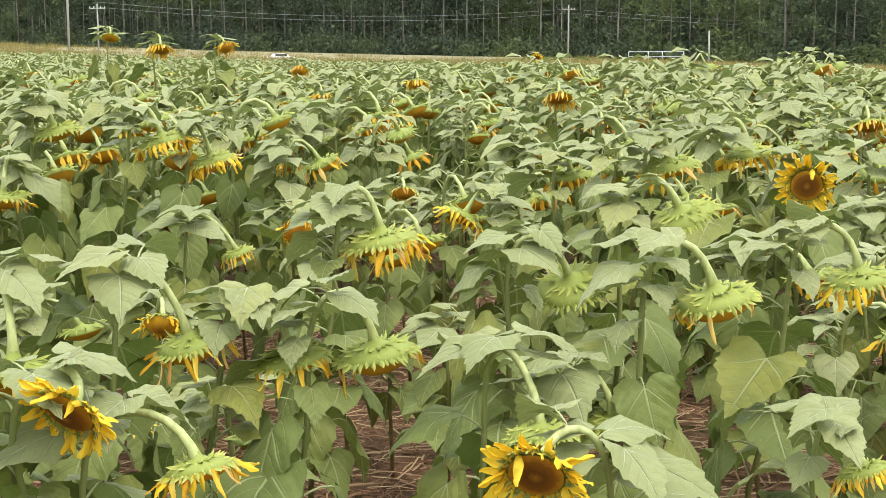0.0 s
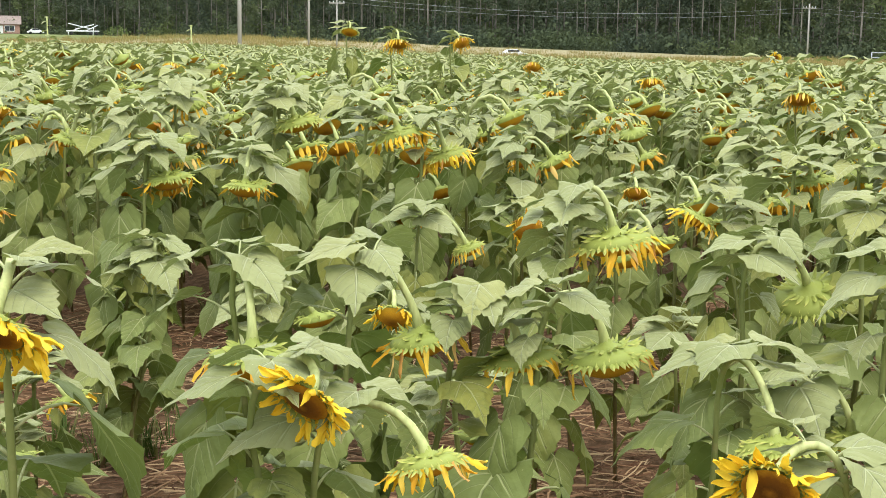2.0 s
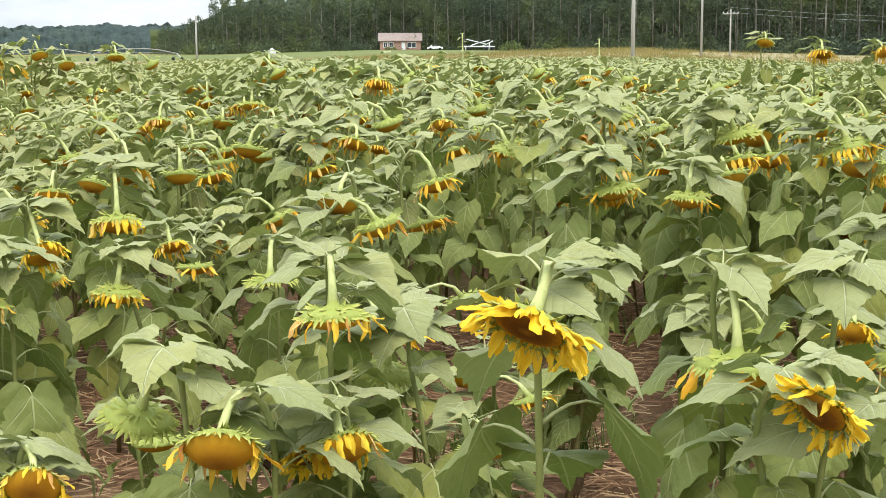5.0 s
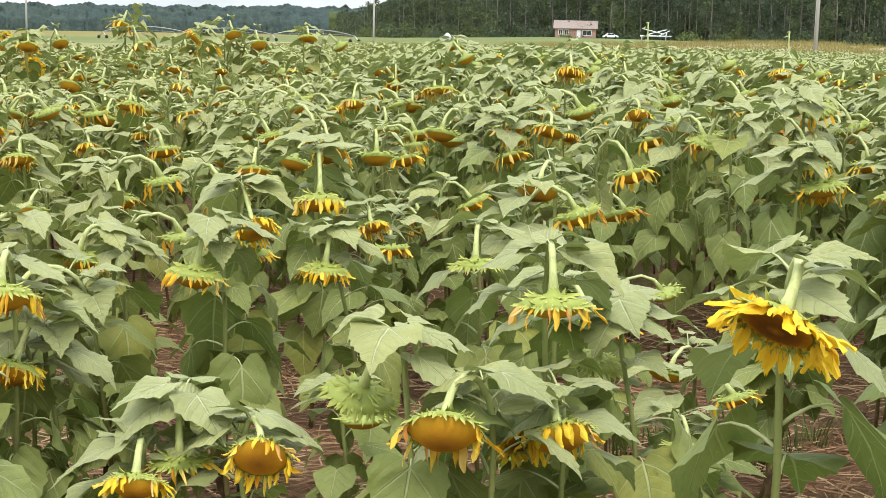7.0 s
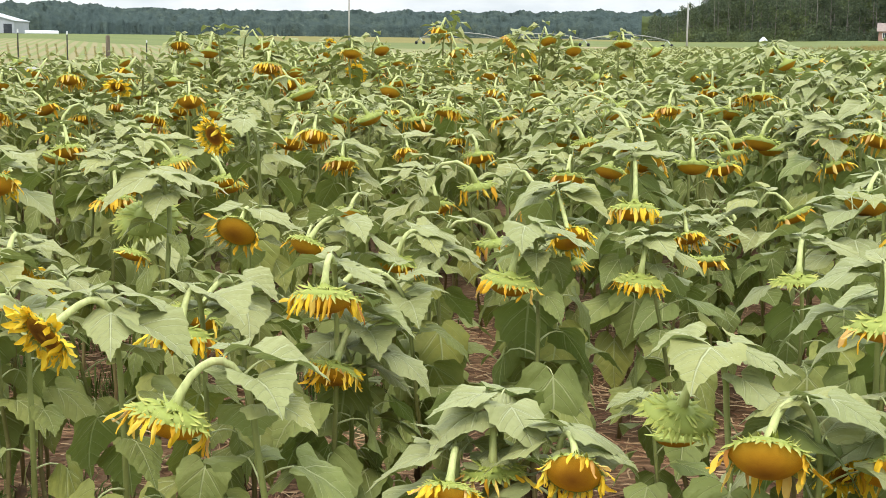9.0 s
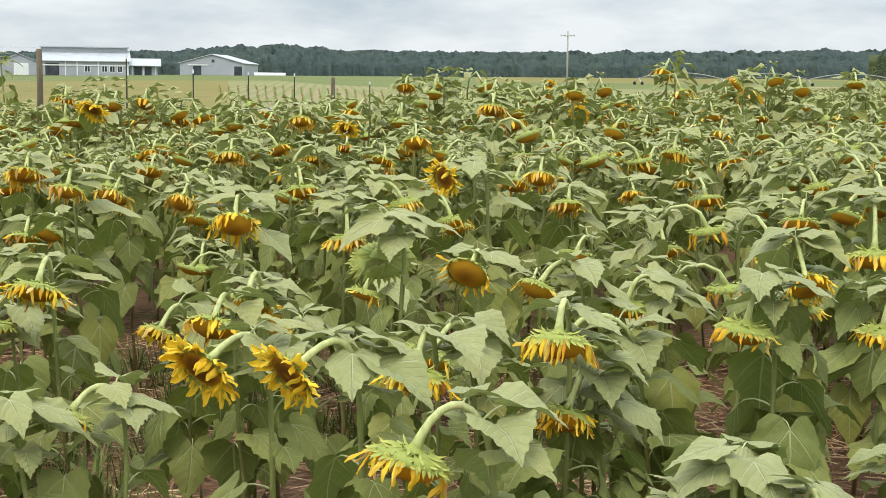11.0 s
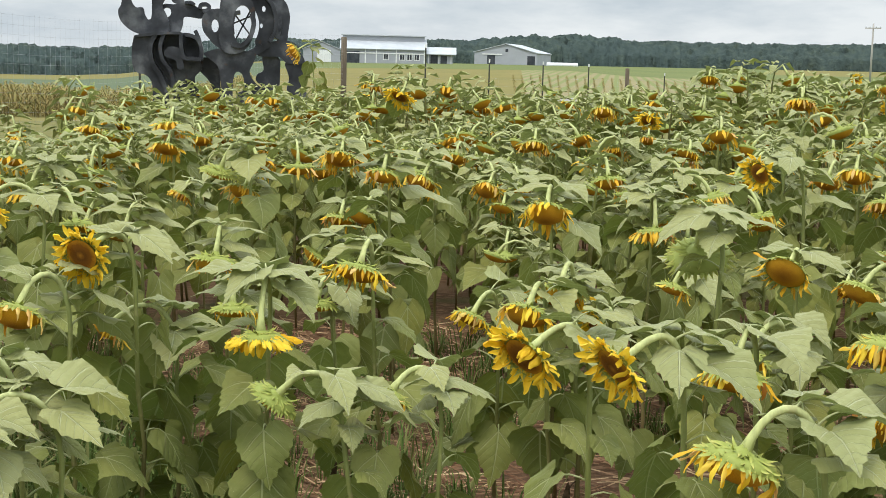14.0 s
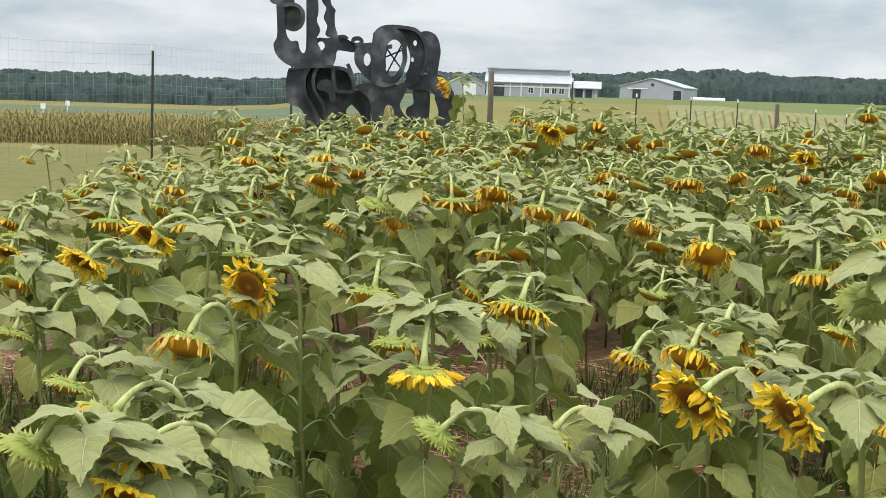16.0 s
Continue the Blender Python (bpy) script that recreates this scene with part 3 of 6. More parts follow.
rings = [0.0] + [1.5 * k for k in range(1, 16)] + [24 + 3 * k for k in range(0, 20)] + [88, 96, 105, 115, 130, 150, 170, 190, 200, 235, 262, 300, 350, 420, 500, 620, 800, 1000, 1300, 1800, 2600, 4000]
step = 2
sect = 360 // step
verts, faces, kinds = [(0, 0, 0)], [], []
for r in rings[1:]:
    for s in range(sect):
        p = polar(-90 + s * step, r)
        verts.append((p.x, p.y, p.z))
for q in range(len(rings) - 1):
    mid = 0.5 * (rings[q] + rings[q + 1])
    for s in range(sect):
        b = (s + 1) % sect
        kinds.append(LANDS.index(land_kind(-90 + (s + 0.5) * step, mid)))
        if q == 0:
            faces.append((0, 1 + b, 1 + s))
        else:
            o, w = 1 + (q - 1) * sect, 1 + q * sect
            faces.append((o + s, o + b, w + b, w + s))
ground = new("ground", mesh_of("ground", verts, faces, LANDS, kinds))
if sum(p.normal.z for p in ground.data.polygons) < 0:
    ground.data.flip_normals()
tagged(ground, "straw-littered reddish soil of a sunflower field among grass and stubble", "ground", kind="structure")


# ---------------------------------------------------------------- joined fields of alike pieces
def joined(name, templates, placed, mats, smooth_shade=True):
    """One mesh out of many placed copies of a few templates (Geo)."""
    packs = []
    for g in templates:
        v = np.array(g.v, dtype=np.float64)
        tot = np.array([len(f) for f in g.f], dtype=np.int32)
        loops = np.concatenate([np.array(f, dtype=np.int32) for f in g.f])
        packs.append((v, tot, loops, np.array(g.i, dtype=np.int32), np.array(g.uv, dtype=np.float32)[loops]))
    vs, ls, ts, ms, us, off = [], [], [], [], [], 0
    for t, m in placed:
        v, tot, loops, mi, uv = packs[t]
        a = np.array(m)
        vs.append(v @ a[:3, :3].T + a[:3, 3])
        ls.append(loops + off)
        ts.append(tot)
        ms.append(mi)
        us.append(uv)
        off += len(v)
    v, l, t = np.concatenate(vs), np.concatenate(ls), np.concatenate(ts)
    me = bpy.data.meshes.new(name)
    me.vertices.add(len(v))
    me.vertices.foreach_set("co", v.astype(np.float32).ravel())
    me.loops.add(len(l))
    me.loops.foreach_set("vertex_index", l.astype(np.int32))
    me.polygons.add(len(t))
    me.polygons.foreach_set("loop_start", np.concatenate([[0], np.cumsum(t)[:-1]]).astype(np.int32))
    for m in mats:
        me.materials.append(MAT[m])
    me.polygons.foreach_set("material_index", np.concatenate(ms))
    me.polygons.foreach_set("use_smooth", np.full(len(t), smooth_shade))
    lay = me.uv_layers.new(name="UVMap")
    lay.data.foreach_set("uv", np.concatenate(us).ravel())
    me.update(calc_edges=True)
    return new(name, me)


# ---------------------------------------------------------------- sunflower pieces
rng = random.Random(7)
LEAF, LEAF_FAR = ({"top": [], "upper": [], "mid": [], "hang": [], "small": []} for q in range(2))
for pool, rings, count, sides in ((LEAF, 4, 36, 4), (LEAF_FAR, 2, 18, 3)):
    for q in range(8):
        pool["top"].append(leaf_geo(rng, rng.uniform(0.130, 0.190), rng.uniform(0.105, 0.148), rng.uniform(0.03, 0.07), 44, rng.uniform(-6, 22), rng.uniform(-52, -12), rings, count, 0.28, rng.uniform(0.05, 0.55), sides).mesh("leaf_top", ("leaf_young_lit", "petiole")))
        pool["mid"].append(leaf_geo(rng, rng.uniform(0.180, 0.235), rng.uniform(0.165, 0.220), rng.uniform(0.09, 0.13), 40, rng.uniform(-30, 2), rng.uniform(-74, -40), rings, count, 0.32, rng.uniform(0.08, 0.34), sides).mesh("leaf_mid", ("leaf", "petiole")))
        # full-size leaves below the crown take its lit colour, brightening the plant's top
        pool["upper"].append(leaf_geo(rng, rng.uniform(0.165, 0.215), rng.uniform(0.145, 0.190), rng.uniform(0.08, 0.12), 42, rng.uniform(-24, 8), rng.uniform(-70, -34), rings, count, 0.32, rng.uniform(0.05, 0.4), sides).mesh("leaf_upper", ("leaf_young_lit", "petiole")))
        pool["hang"].append(leaf_geo(rng, rng.uniform(0.195, 0.255), rng.uniform(0.18, 0.235), rng.uniform(0.10, 0.14), 30, rng.uniform(-72, -48), rng.uniform(-98, -80), rings, count, 0.30, rng.uniform(0.0, 0.26), sides).mesh("leaf_hang", ("leaf", "petiole")))
    for q in range(4):
        pool["small"].append(leaf_geo(rng, 0.085, 0.058, 0.022, 35, rng.uniform(-10, 30), rng.uniform(-60, -20), 3, 18, 0.2, 0.4, sides).mesh("leaf_small", ("leaf_young_lit", "petiole")))
WITHERED = [leaf_geo(rng, rng.uniform(0.07, 0.11), rng.uniform(0.03, 0.05), 0.04, -10, -80, rng.uniform(-120, -90), 3, 16, 0.9, 0.9, 3).mesh("withered_leaf", ("dry_leaf", "dry_leaf")) for q in range(4)]
BACK = {True: [head_back_geo(rng, True).mesh("bracts_green", ("bract",)) for q in range(4)], False: [head_back_geo(rng, False).mesh("bracts", ("bract",)) for q in range(5)]}
DISC = [disc_geo(d).mesh("seed_disc", ("disc",)) for d in (0.014, 0.030, 0.044)]
YOUNG_DISC = [disc_geo(d).mesh("young_disc", ("young_disc",)) for d in (0.010, 0.020)]
FRESH = [petal_geo(rng, rng.uniform(0.054, 0.078), rng.uniform(0.017, 0.026), rng.uniform(-0.5, 1.0), rng.uniform(-0.9, 0.9)).mesh("petal_fresh", ("petal",)) for q in range(10)]
DRY = [petal_geo(rng, rng.uniform(0.042, 0.068), rng.uniform(0.009, 0.016), rng.uniform(-0.7, 1.2), rng.uniform(-2.0, 2.0)).mesh("petal_dry", ("petal_dry",)) for q in range(9)]
FRESH_GEO = [petal_geo(rng, 0.072, 0.024, rng.uniform(-0.4, 0.6), 0.3, 3, 2) for q in range(3)]
DRY_GEO = [petal_geo(rng, 0.056, 0.014, rng.uniform(-0.3, 0.8), rng.uniform(-1, 1), 3, 2) for q in range(3)]


def stalk_curve(base, apex, head, face):
    """Points from the ground over the bend to the back of the head."""
    a, apex, head = Vector(base), Vector(apex), Vector(head)
    out = Vector((head.x - apex.x, head.y - apex.y, 0))
    out = out.normalized() if out.length > 0.01 else Vector((face.x, face.y, 0)).normalized()
    # the stalk stands back from its head and swings over in a wide arc
    top = apex - Vector((0, 0, 0.15)) - out * 0.06
    pts = [a.lerp(top, s / 6) + Vector((0.012 * math.sin(s * 1.7 + base[0] * 9), 0.012 * math.cos(s * 2.1 + base[1] * 7), 0)) * (0 < s < 6) for s in range(7)]
    end = head - face * 0.022
    c1 = apex + Vector((0, 0, 0.055)) - out * 0.05
    c2 = end - face * min(0.15, 0.2 + 0.6 * (end - apex).length)
    for s in range(1, 11):
        t = s / 10
        pts.append(top * (1 - t) ** 3 + c1 * 3 * t * (1 - t) ** 2 + c2 * 3 * t * t * (1 - t) + end * t ** 3)
    return pts


def on_stalk(pts, z):
    """Where the rising part of a stalk passes that height, or its summit."""
    for a, b in zip(pts, pts[1:]):
        if b.z <= a.z:
            return a.copy()
        if a.z <= z <= b.z:
            return a.lerp(b, (z - a.z) / (b.z - a.z))
    return pts[-1].copy()


def face_vector(heading, down):
    h, d = radians(heading), radians(down)
    return Vector((math.cos(h) * math.cos(d), math.sin(h) * math.cos(d), -math.sin(d)))


def head_matrix(head, face, size, spin):
    x = face.cross(Vector((0, 0, 1)))
    x = x.normalized() if x.length > 0.05 else Vector((1, 0, 0))
    y = face.cross(x)
    m = Matrix((x, y, face)).transposed().to_4x4()
    m.translation = Vector(head) - face * 0.022
    return m @ pose(0, 0, 0, 0, 0, spin) @ Matrix.Diagonal((size, size, size, 1))


LABELS = {
    0: "nodding sunflower with a pale green spent head and drooping leaves",
    1: "drooping sunflower with a few shrivelled golden petals",
    2: "wilting sunflower with orange-yellow curled petals hanging from its head",
    3: "blooming sunflower with bright yellow petals and a brown disc",
}
plant_no = [0]


def leaf_nodes(rng, apex_z, heading, foot=0.20, crown=None, clear=38):
    """Heights, bearings and kinds of the leaves on one stalk."""
    out = []
    fine = foot < 0.4
    # a rosette of young leaves round the bend
    az = rng.uniform(0, 360)
    for q in range(8 if crown is None else crown):
        az += 137.5 + rng.uniform(-14, 14)
        if abs((az - heading + 180) % 360 - 180) > clear:
            out.append((apex_z + 0.005 - 0.014 * q, az, "top", rng.uniform(0.70, 0.92) + 0.05 * min(q, 4)))
    # older leaves down the stalk, leaving the side of the hanging head free
    z = apex_z - rng.uniform(0.10, 0.15)
    while z > foot:
        az = (az + 137.5 + rng.uniform(-22, 22)) % 360
        drop = apex_z - z
        if drop > 0.36 or abs((az - heading + 180) % 360 - 180) > 66:
            out.append((z, az, "upper" if drop < 0.2 else ("mid" if drop < 0.26 or rng.random() < 0.48 else "hang"), rng.uniform(0.78, 1.1) * (1 if z > 0.4 else 0.8)))
        z -= rng.uniform(0.032, 0.054) * (1.0 if fine else 1.2)
    return out


def sunflower(head, apex, heading, down, bloom, size, petals_apart=None, seed=None):
    """One plant: head is the flower's place, apex the top of the bend in its stalk, heading and down where it faces."""
    plant_no[0] += 1
    rng = random.Random(seed if seed is not None else plant_no[0] * 31)
    face = face_vector(heading, down)
    lean = rng.uniform(0.06, 0.22)
    h = radians(heading)
    base = (apex[0] - math.cos(h) * lean + rng.uniform(-0.05, 0.05), apex[1] - math.sin(h) * lean + rng.uniform(-0.05, 0.05), 0.0)
    root = new("sunflower")
    root.location = base
    o = Vector(base)
    head, apex = Vector(head) - o, Vector(apex) - o
    pts = stalk_curve((0, 0, 0), apex, head, face * size)
    g = Geo()
    thick = 0.66 + 0.32 * size
    g.tube(pts, [r * thick for r in (0.0100, 0.0092, 0.0086, 0.0080, 0.0076, 0.0072, 0.0070, 0.0071, 0.0075, 0.0079, 0.0082, 0.0084, 0.0085, 0.0086, 0.0088, 0.0100, 0.0165)], 8)
    part("stalk", g.mesh("stalk", ("stalk",)), root)
    for z, az, kind, s in leaf_nodes(rng, apex.z, heading, 0.34 if o.xy.length < 6.5 else 0.46):
        # the end of the stand has lost many of its lower leaves
        if kind != "top" and o.xy.length < 6.5 and rng.random() < 0.18 * smooth(50, 62, math.degrees(math.atan2(-o.x, o.y))):
            continue
        # on the open side of the front rows the upper leaves stay small
        open_side = abs((az - math.degrees(math.atan2(-o.y, -o.x)) + 180) % 360 - 180) < 55
        if kind in ("upper", "mid") and open_side and apex.z - z < 0.36 and o.xy.length < 6.5:
            s *= 0.62
        at = on_stalk(pts, z)
        s *= lerp(math.degrees(math.atan2(-o.x, o.y)), (46, 60), (1.02, 0.78)) if kind != "top" and o.xy.length < 4.5 else 1.0
        part("leaf", rng.choice((LEAF if o.xy.length < 5.2 else LEAF_FAR)[kind]), root, Matrix.Translation(at) @ pose(0, 0, 0, rng.uniform(-10, 10), rng.uniform(-12, 12), az - 90) @ Matrix.Diagonal((s, s, s, 1)))
    if o.xy.length < 5.2:
        # shrivelled leaves low on the stalk
        for q in range(rng.randrange(1, 4)):
            z = rng.uniform(0.14, 0.36)
            part("withered_leaf", rng.choice(WITHERED), root, Matrix.Translation(on_stalk(pts, z)) @ pose(0, 0, 0, 0, 0, rng.uniform(0, 360)), "dark brown shrivelled leaf")
    if rng.random() < 0.75:
        q = pts[11 + rng.randrange(3)]
        part("leaf", rng.choice(LEAF["small"]), root, Matrix.Translation(q) @ pose(0, 0, 0, 20, rng.uniform(-30, 30), heading - 90 + rng.choice((-80, 75, 180))))
    hm = head_matrix(head, face, size * (0.81 if bloom == 3 else 0.94), rng.uniform(0, 360))
    fh = part("flower_head", rng.choice(BACK[bloom == 0]), root, hm)
    part("disc", rng.choice(YOUNG_DISC) if bloom == 3 else DISC[rng.randrange(1, 3) if bloom else rng.randrange(0, 2)], fh, Matrix.Diagonal((0.82, 0.82, 0.95, 1)) if bloom == 3 else None)
    near = (head + o).xy.length < 6.2 if petals_apart is None else petals_apart
    if bloom:
        n = {1: rng.randrange(9, 15), 2: rng.randrange(24, 30), 3: rng.randrange(42, 50)}[bloom]
        arc0 = rng.uniform(0, 6.28)
        arc = {1: 4.2, 2: 5.6, 3: 6.28}[bloom]
        gj = Geo()
        down_axis = hm.to_3x3().normalized().transposed() @ Vector((0, 0, -1))
        for q in range(n):
            ang = arc0 + arc * (q + rng.uniform(-0.35, 0.35)) / n
            if bloom == 3:
                fw = rng.uniform(-0.08, 0.36) if rng.random() < 0.86 else rng.uniform(0.6, 1.2)
                m = petal_pose(ang, fw, rng, r=0.075, z=0.012 + 0.007 * (q % 2), scale=rng.uniform(0.95, 1.25))
                pool, geos = (FRESH, FRESH_GEO)
            else:
                fw = rng.uniform(0.55, 1.05) if rng.random() < 0.75 else rng.uniform(0.1, 0.5)
                if bloom == 2 and rng.random() < 0.5:
                    pool, geos = FRESH, FRESH_GEO
                    m = petal_pose(ang, fw, rng, scale=rng.uniform(0.7, 1.05)) @ Matrix.Diagonal((0.85, 1, 1, 1))
                else:
                    pool, geos = DRY, DRY_GEO
                    m = petal_pose(ang, fw, rng, scale=rng.uniform(0.9, 1.35))
            m = droop(m, down_axis, (0.08 if down < 40 else 0.26) if bloom == 3 else 0.3)
            if near:
                part("petal", rng.choice(pool), fh, m)
            else:
                t = rng.choice(geos)
                gj.add([m @ Vector(p) for p in t.v], t.f, 0, t.uv)
        if not near:
            tagged(part("petals", gj.mesh("petals", ("petal" if bloom == 3 else "petal_field",)), fh), kind="stuff")
    return tagged(root, LABELS[bloom], "sunflower", "sunflowers in the field")


# ---------------------------------------------------------------- the sunflowers along the near rows
sunflower((-1.02, 1.93, 1.27), (-1.04, 2.01, 1.35), 257, 50, 3, 1.02)
sunflower((-0.62, 2.25, 1.10), (-0.71, 2.34, 1.16), 245, 35, 3, 0.79)
sunflower((-0.42, 2.36, 0.97), (-0.59, 2.42, 1.07), 330, 75, 2, 0.75)
sunflower((0.17, 2.49, 0.92), (0.28, 2.58, 0.98), 255, 30, 3, 0.92)
sunflower((-2.56, 1.36, 0.99), (-2.53, 1.47, 1.08), 254, 70, 2, 0.91)
sunflower((-2.87, 1.27, 1.11), (-2.87, 1.39, 1.17), 276, 34, 3, 0.80)
sunflower((-1.76, 2.16, 0.93), (-1.75, 2.28, 1.01), 297, 50, 1, 0.93)
sunflower((-2.10, 2.00, 0.85), (-2.18, 2.06, 0.91), 302, 32, 2, 0.70)
sunflower((-2.33, 1.88, 0.78), (-2.39, 1.96, 0.84), 302, 60, 2, 0.70)
sunflower((0.21, 2.90, 0.88), (0.13, 3.01, 1.09), 300, 84, 0, 0.88)
sunflower((-3.59, -0.12, 0.93), (-3.58, -0.05, 1.00), 251, 68, 0, 0.85)
sunflower((0.91, 2.92, 0.79), (0.86, 2.98, 0.91), 330, 70, 2, 0.70)
sunflower((-2.34, 2.03, 0.79), (-2.36, 2.06, 0.96), 22, 85, 1, 0.76)
sunflower((-3.53, 0.05, 0.84), (-3.60, 0.12, 0.90), 321, 50, 3, 0.70)
sunflower((-1.66, 2.48, 0.86), (-1.70, 2.57, 0.94), 322, 52, 2, 0.85)
sunflower((-2.05, 2.28, 0.93), (-1.99, 2.28, 1.12), 172, 70, 0, 0.92)
sunflower((-1.77, 2.64, 1.11), (-1.83, 2.73, 1.24), 317, 84, 1, 0.99)
sunflower((-0.92, 2.95, 1.01), (-0.99, 3.07, 1.25), 275, 84, 1, 1.18)
sunflower((-1.81, 2.59, 0.79), (-1.95, 2.64, 0.85), 317, 40, 3, 0.70)
sunflower((-3.23, 1.26, 1.06), (-3.24, 1.39, 1.12), 289, 34, 3, 0.89)
sunflower((-3.67, 0.10, 0.88), (-3.70, 0.27, 0.94), 311, 42, 3, 0.80)
sunflower((-0.57, 3.14, 1.03), (-0.68, 3.14, 1.27), 20, 75, 1, 0.97)
sunflower((-0.15, 3.18, 1.00), (-0.25, 3.18, 1.15), 15, 80, 1, 1.08)
sunflower((-3.81, 0.06, 0.94), (-3.83, 0.20, 1.00), 291, 55, 1, 0.86)
sunflower((0.40, 3.18, 0.83), (0.31, 3.18, 1.00), 20, 85, 1, 0.82)
sunflower((-0.35, 3.21, 0.98), (-0.45, 3.21, 1.16), 20, 80, 1, 1.02)
sunflower((0.65, 3.27, 1.11), (0.53, 3.26, 1.24), 20, 75, 1, 1.14)
sunflower((-3.27, 1.88, 0.96), (-3.32, 1.96, 1.06), 294, 78, 2, 0.92)
sunflower((-3.88, 0.89, 0.84), (-3.83, 1.00, 0.91), 239, 55, 0, 0.77)
sunflower((-1.87, 3.08, 0.88), (-1.84, 3.07, 1.08), 167, 75, 0, 0.85)
sunflower((-3.07, 2.18, 1.05), (-3.13, 2.26, 1.11), 309, 75, 2, 0.97)
sunflower((1.09, 3.61, 1.10), (0.96, 3.60, 1.25), 20, 80, 2, 1.10)
sunflower((-3.16, 2.30, 0.81), (-3.20, 2.37, 0.87), 332, 60, 2, 0.70)
sunflower((-3.86, 1.20, 0.83), (-3.87, 1.31, 0.89), 274, 55, 1, 0.74)
sunflower((-3.15, 2.28, 0.83), (-3.18, 2.38, 0.96), 274, 65, 2, 0.80)
sunflower((-4.17, 0.95, 0.94), (-4.27, 1.00, 1.14), 349, 84, 3, 0.90)
sunflower((-4.54, 0.02, 0.86), (-4.59, 0.09, 0.93), 291, 70, 0, 0.70)
sunflower((-4.47, 0.34, 0.99), (-4.53, 0.45, 1.09), 321, 62, 1, 0.90)
sunflower((-3.66, 2.21, 0.91), (-3.67, 2.32, 1.00), 269, 60, 1, 0.85)
sunflower((-4.55, 0.53, 1.14), (-4.60, 0.65, 1.20), 316, 22, 3, 0.84)
sunflower((0.38, 4.07, 1.01), (0.24, 4.01, 1.18), 60, 60, 0, 1.25)
sunflower((-4.15, 1.77, 0.97), (-4.20, 1.84, 1.03), 304, 62, 2, 0.88)
sunflower((0.72, 4.17, 1.20), (0.58, 4.14, 1.29), 30, 65, 0, 1.19)
sunflower((-3.96, 2.25, 1.16), (-3.88, 2.24, 1.32), 134, 60, 0, 1.12)
sunflower((-0.18, 4.24, 1.12), (-0.26, 4.24, 1.27), 10, 80, 2, 1.32)
sunflower((-3.66, 2.74, 0.90), (-3.58, 2.90, 0.96), 287, 60, 2, 0.84)
sunflower((-4.51, 1.37, 1.06), (-4.58, 1.43, 1.12), 309, 66, 2, 0.93)
sunflower((-3.23, 3.07, 0.97), (-3.23, 3.14, 1.14), 232, 82, 1, 1.00)
sunflower((-0.87, 4.28, 0.85), (-0.90, 4.38, 0.91), 270, 50, 2, 0.70)
sunflower((-4.78, 1.05, 0.91), (-4.87, 1.10, 1.00), 339, 84, 1, 0.81)
sunflower((-4.29, 1.96, 1.00), (-4.36, 2.04, 1.06), 309, 66, 1, 0.91)
sunflower((-4.82, 0.66, 0.87), (-4.78, 0.81, 0.94), 256, 52, 1, 0.73)
sunflower((-4.42, 2.17, 0.86), (-4.46, 2.23, 0.92), 274, 30, 3, 0.70)
sunflower((-3.84, 2.77, 1.04), (-3.83, 2.90, 1.12), 274, 60, 1, 0.78)
sunflower((-2.60, 3.70, 0.98), (-2.65, 3.80, 1.11), 312, 84, 0, 0.91)
sunflower((-4.03, 2.63, 1.08), (-4.09, 2.71, 1.14), 299, 38, 1, 0.82)
sunflower((-5.27, -0.10, 0.88), (-5.34, -0.05, 0.94), 311, 70, 0, 0.70)
sunflower((-3.26, 3.40, 1.07), (-3.36, 3.46, 1.26), 332, 42, 2, 0.73)
sunflower((-4.61, 1.81, 0.87), (-4.65, 1.90, 0.96), 289, 60, 2, 0.70)
sunflower((-3.07, 3.52, 0.94), (-3.09, 3.58, 1.09), 232, 84, 2, 0.87)
sunflower((-4.91, 1.38, 0.89), (-4.96, 1.43, 0.95), 279, 80, 0, 0.79)
sunflower((-3.82, 3.15, 0.95), (-3.80, 3.22, 1.05), 232, 82, 1, 0.87)
sunflower((-5.43, 0.03, 0.90), (-5.44, 0.12, 1.01), 271, 75, 0, 0.79)
sunflower((-4.96, 2.35, 0.88), (-5.01, 2.43, 0.94), 294, 55, 1, 0.73)
sunflower((0.82, 5.04, 1.28), (0.78, 5.03, 1.40), 20, 80, 1, 1.22)
sunflower((-1.86, 4.86, 0.90), (-1.86, 4.84, 0.99), 25, 70, 1, 0.70)
sunflower((-4.94, 2.27, 1.18), (-5.02, 2.33, 1.26), 324, 56, 2, 0.91)
sunflower((-1.81, 4.78, 0.91), (-1.81, 4.76, 0.99), 37, 75, 1, 0.70)
sunflower((-3.60, 3.80, 0.90), (-3.60, 3.78, 1.02), 52, 75, 2, 0.72)
sunflower((-4.79, 2.73, 0.90), (-4.82, 2.82, 0.98), 274, 70, 1, 0.75)
sunflower((-5.85, 0.17, 1.05), (-5.89, 0.29, 1.11), 306, 46, 3, 0.93)
sunflower((-5.66, 1.24, 0.94), (-5.75, 1.28, 1.06), 309, 76, 1, 1.01)
sunflower((1.39, 5.33, 1.18), (1.40, 5.44, 1.31), 260, 15, 3, 1.05)
sunflower((-0.78, 5.32, 0.92), (-0.92, 5.32, 1.12), 20, 70, 1, 0.70)
sunflower((-1.95, 5.23, 1.17), (-1.98, 5.22, 1.33), 25, 80, 1, 1.03)
sunflower((0.08, 5.41, 1.05), (0.14, 5.45, 1.14), 200, 60, 2, 0.92)
sunflower((-4.97, 3.23, 1.31), (-4.94, 3.37, 1.37), 279, 25, 3, 0.78)
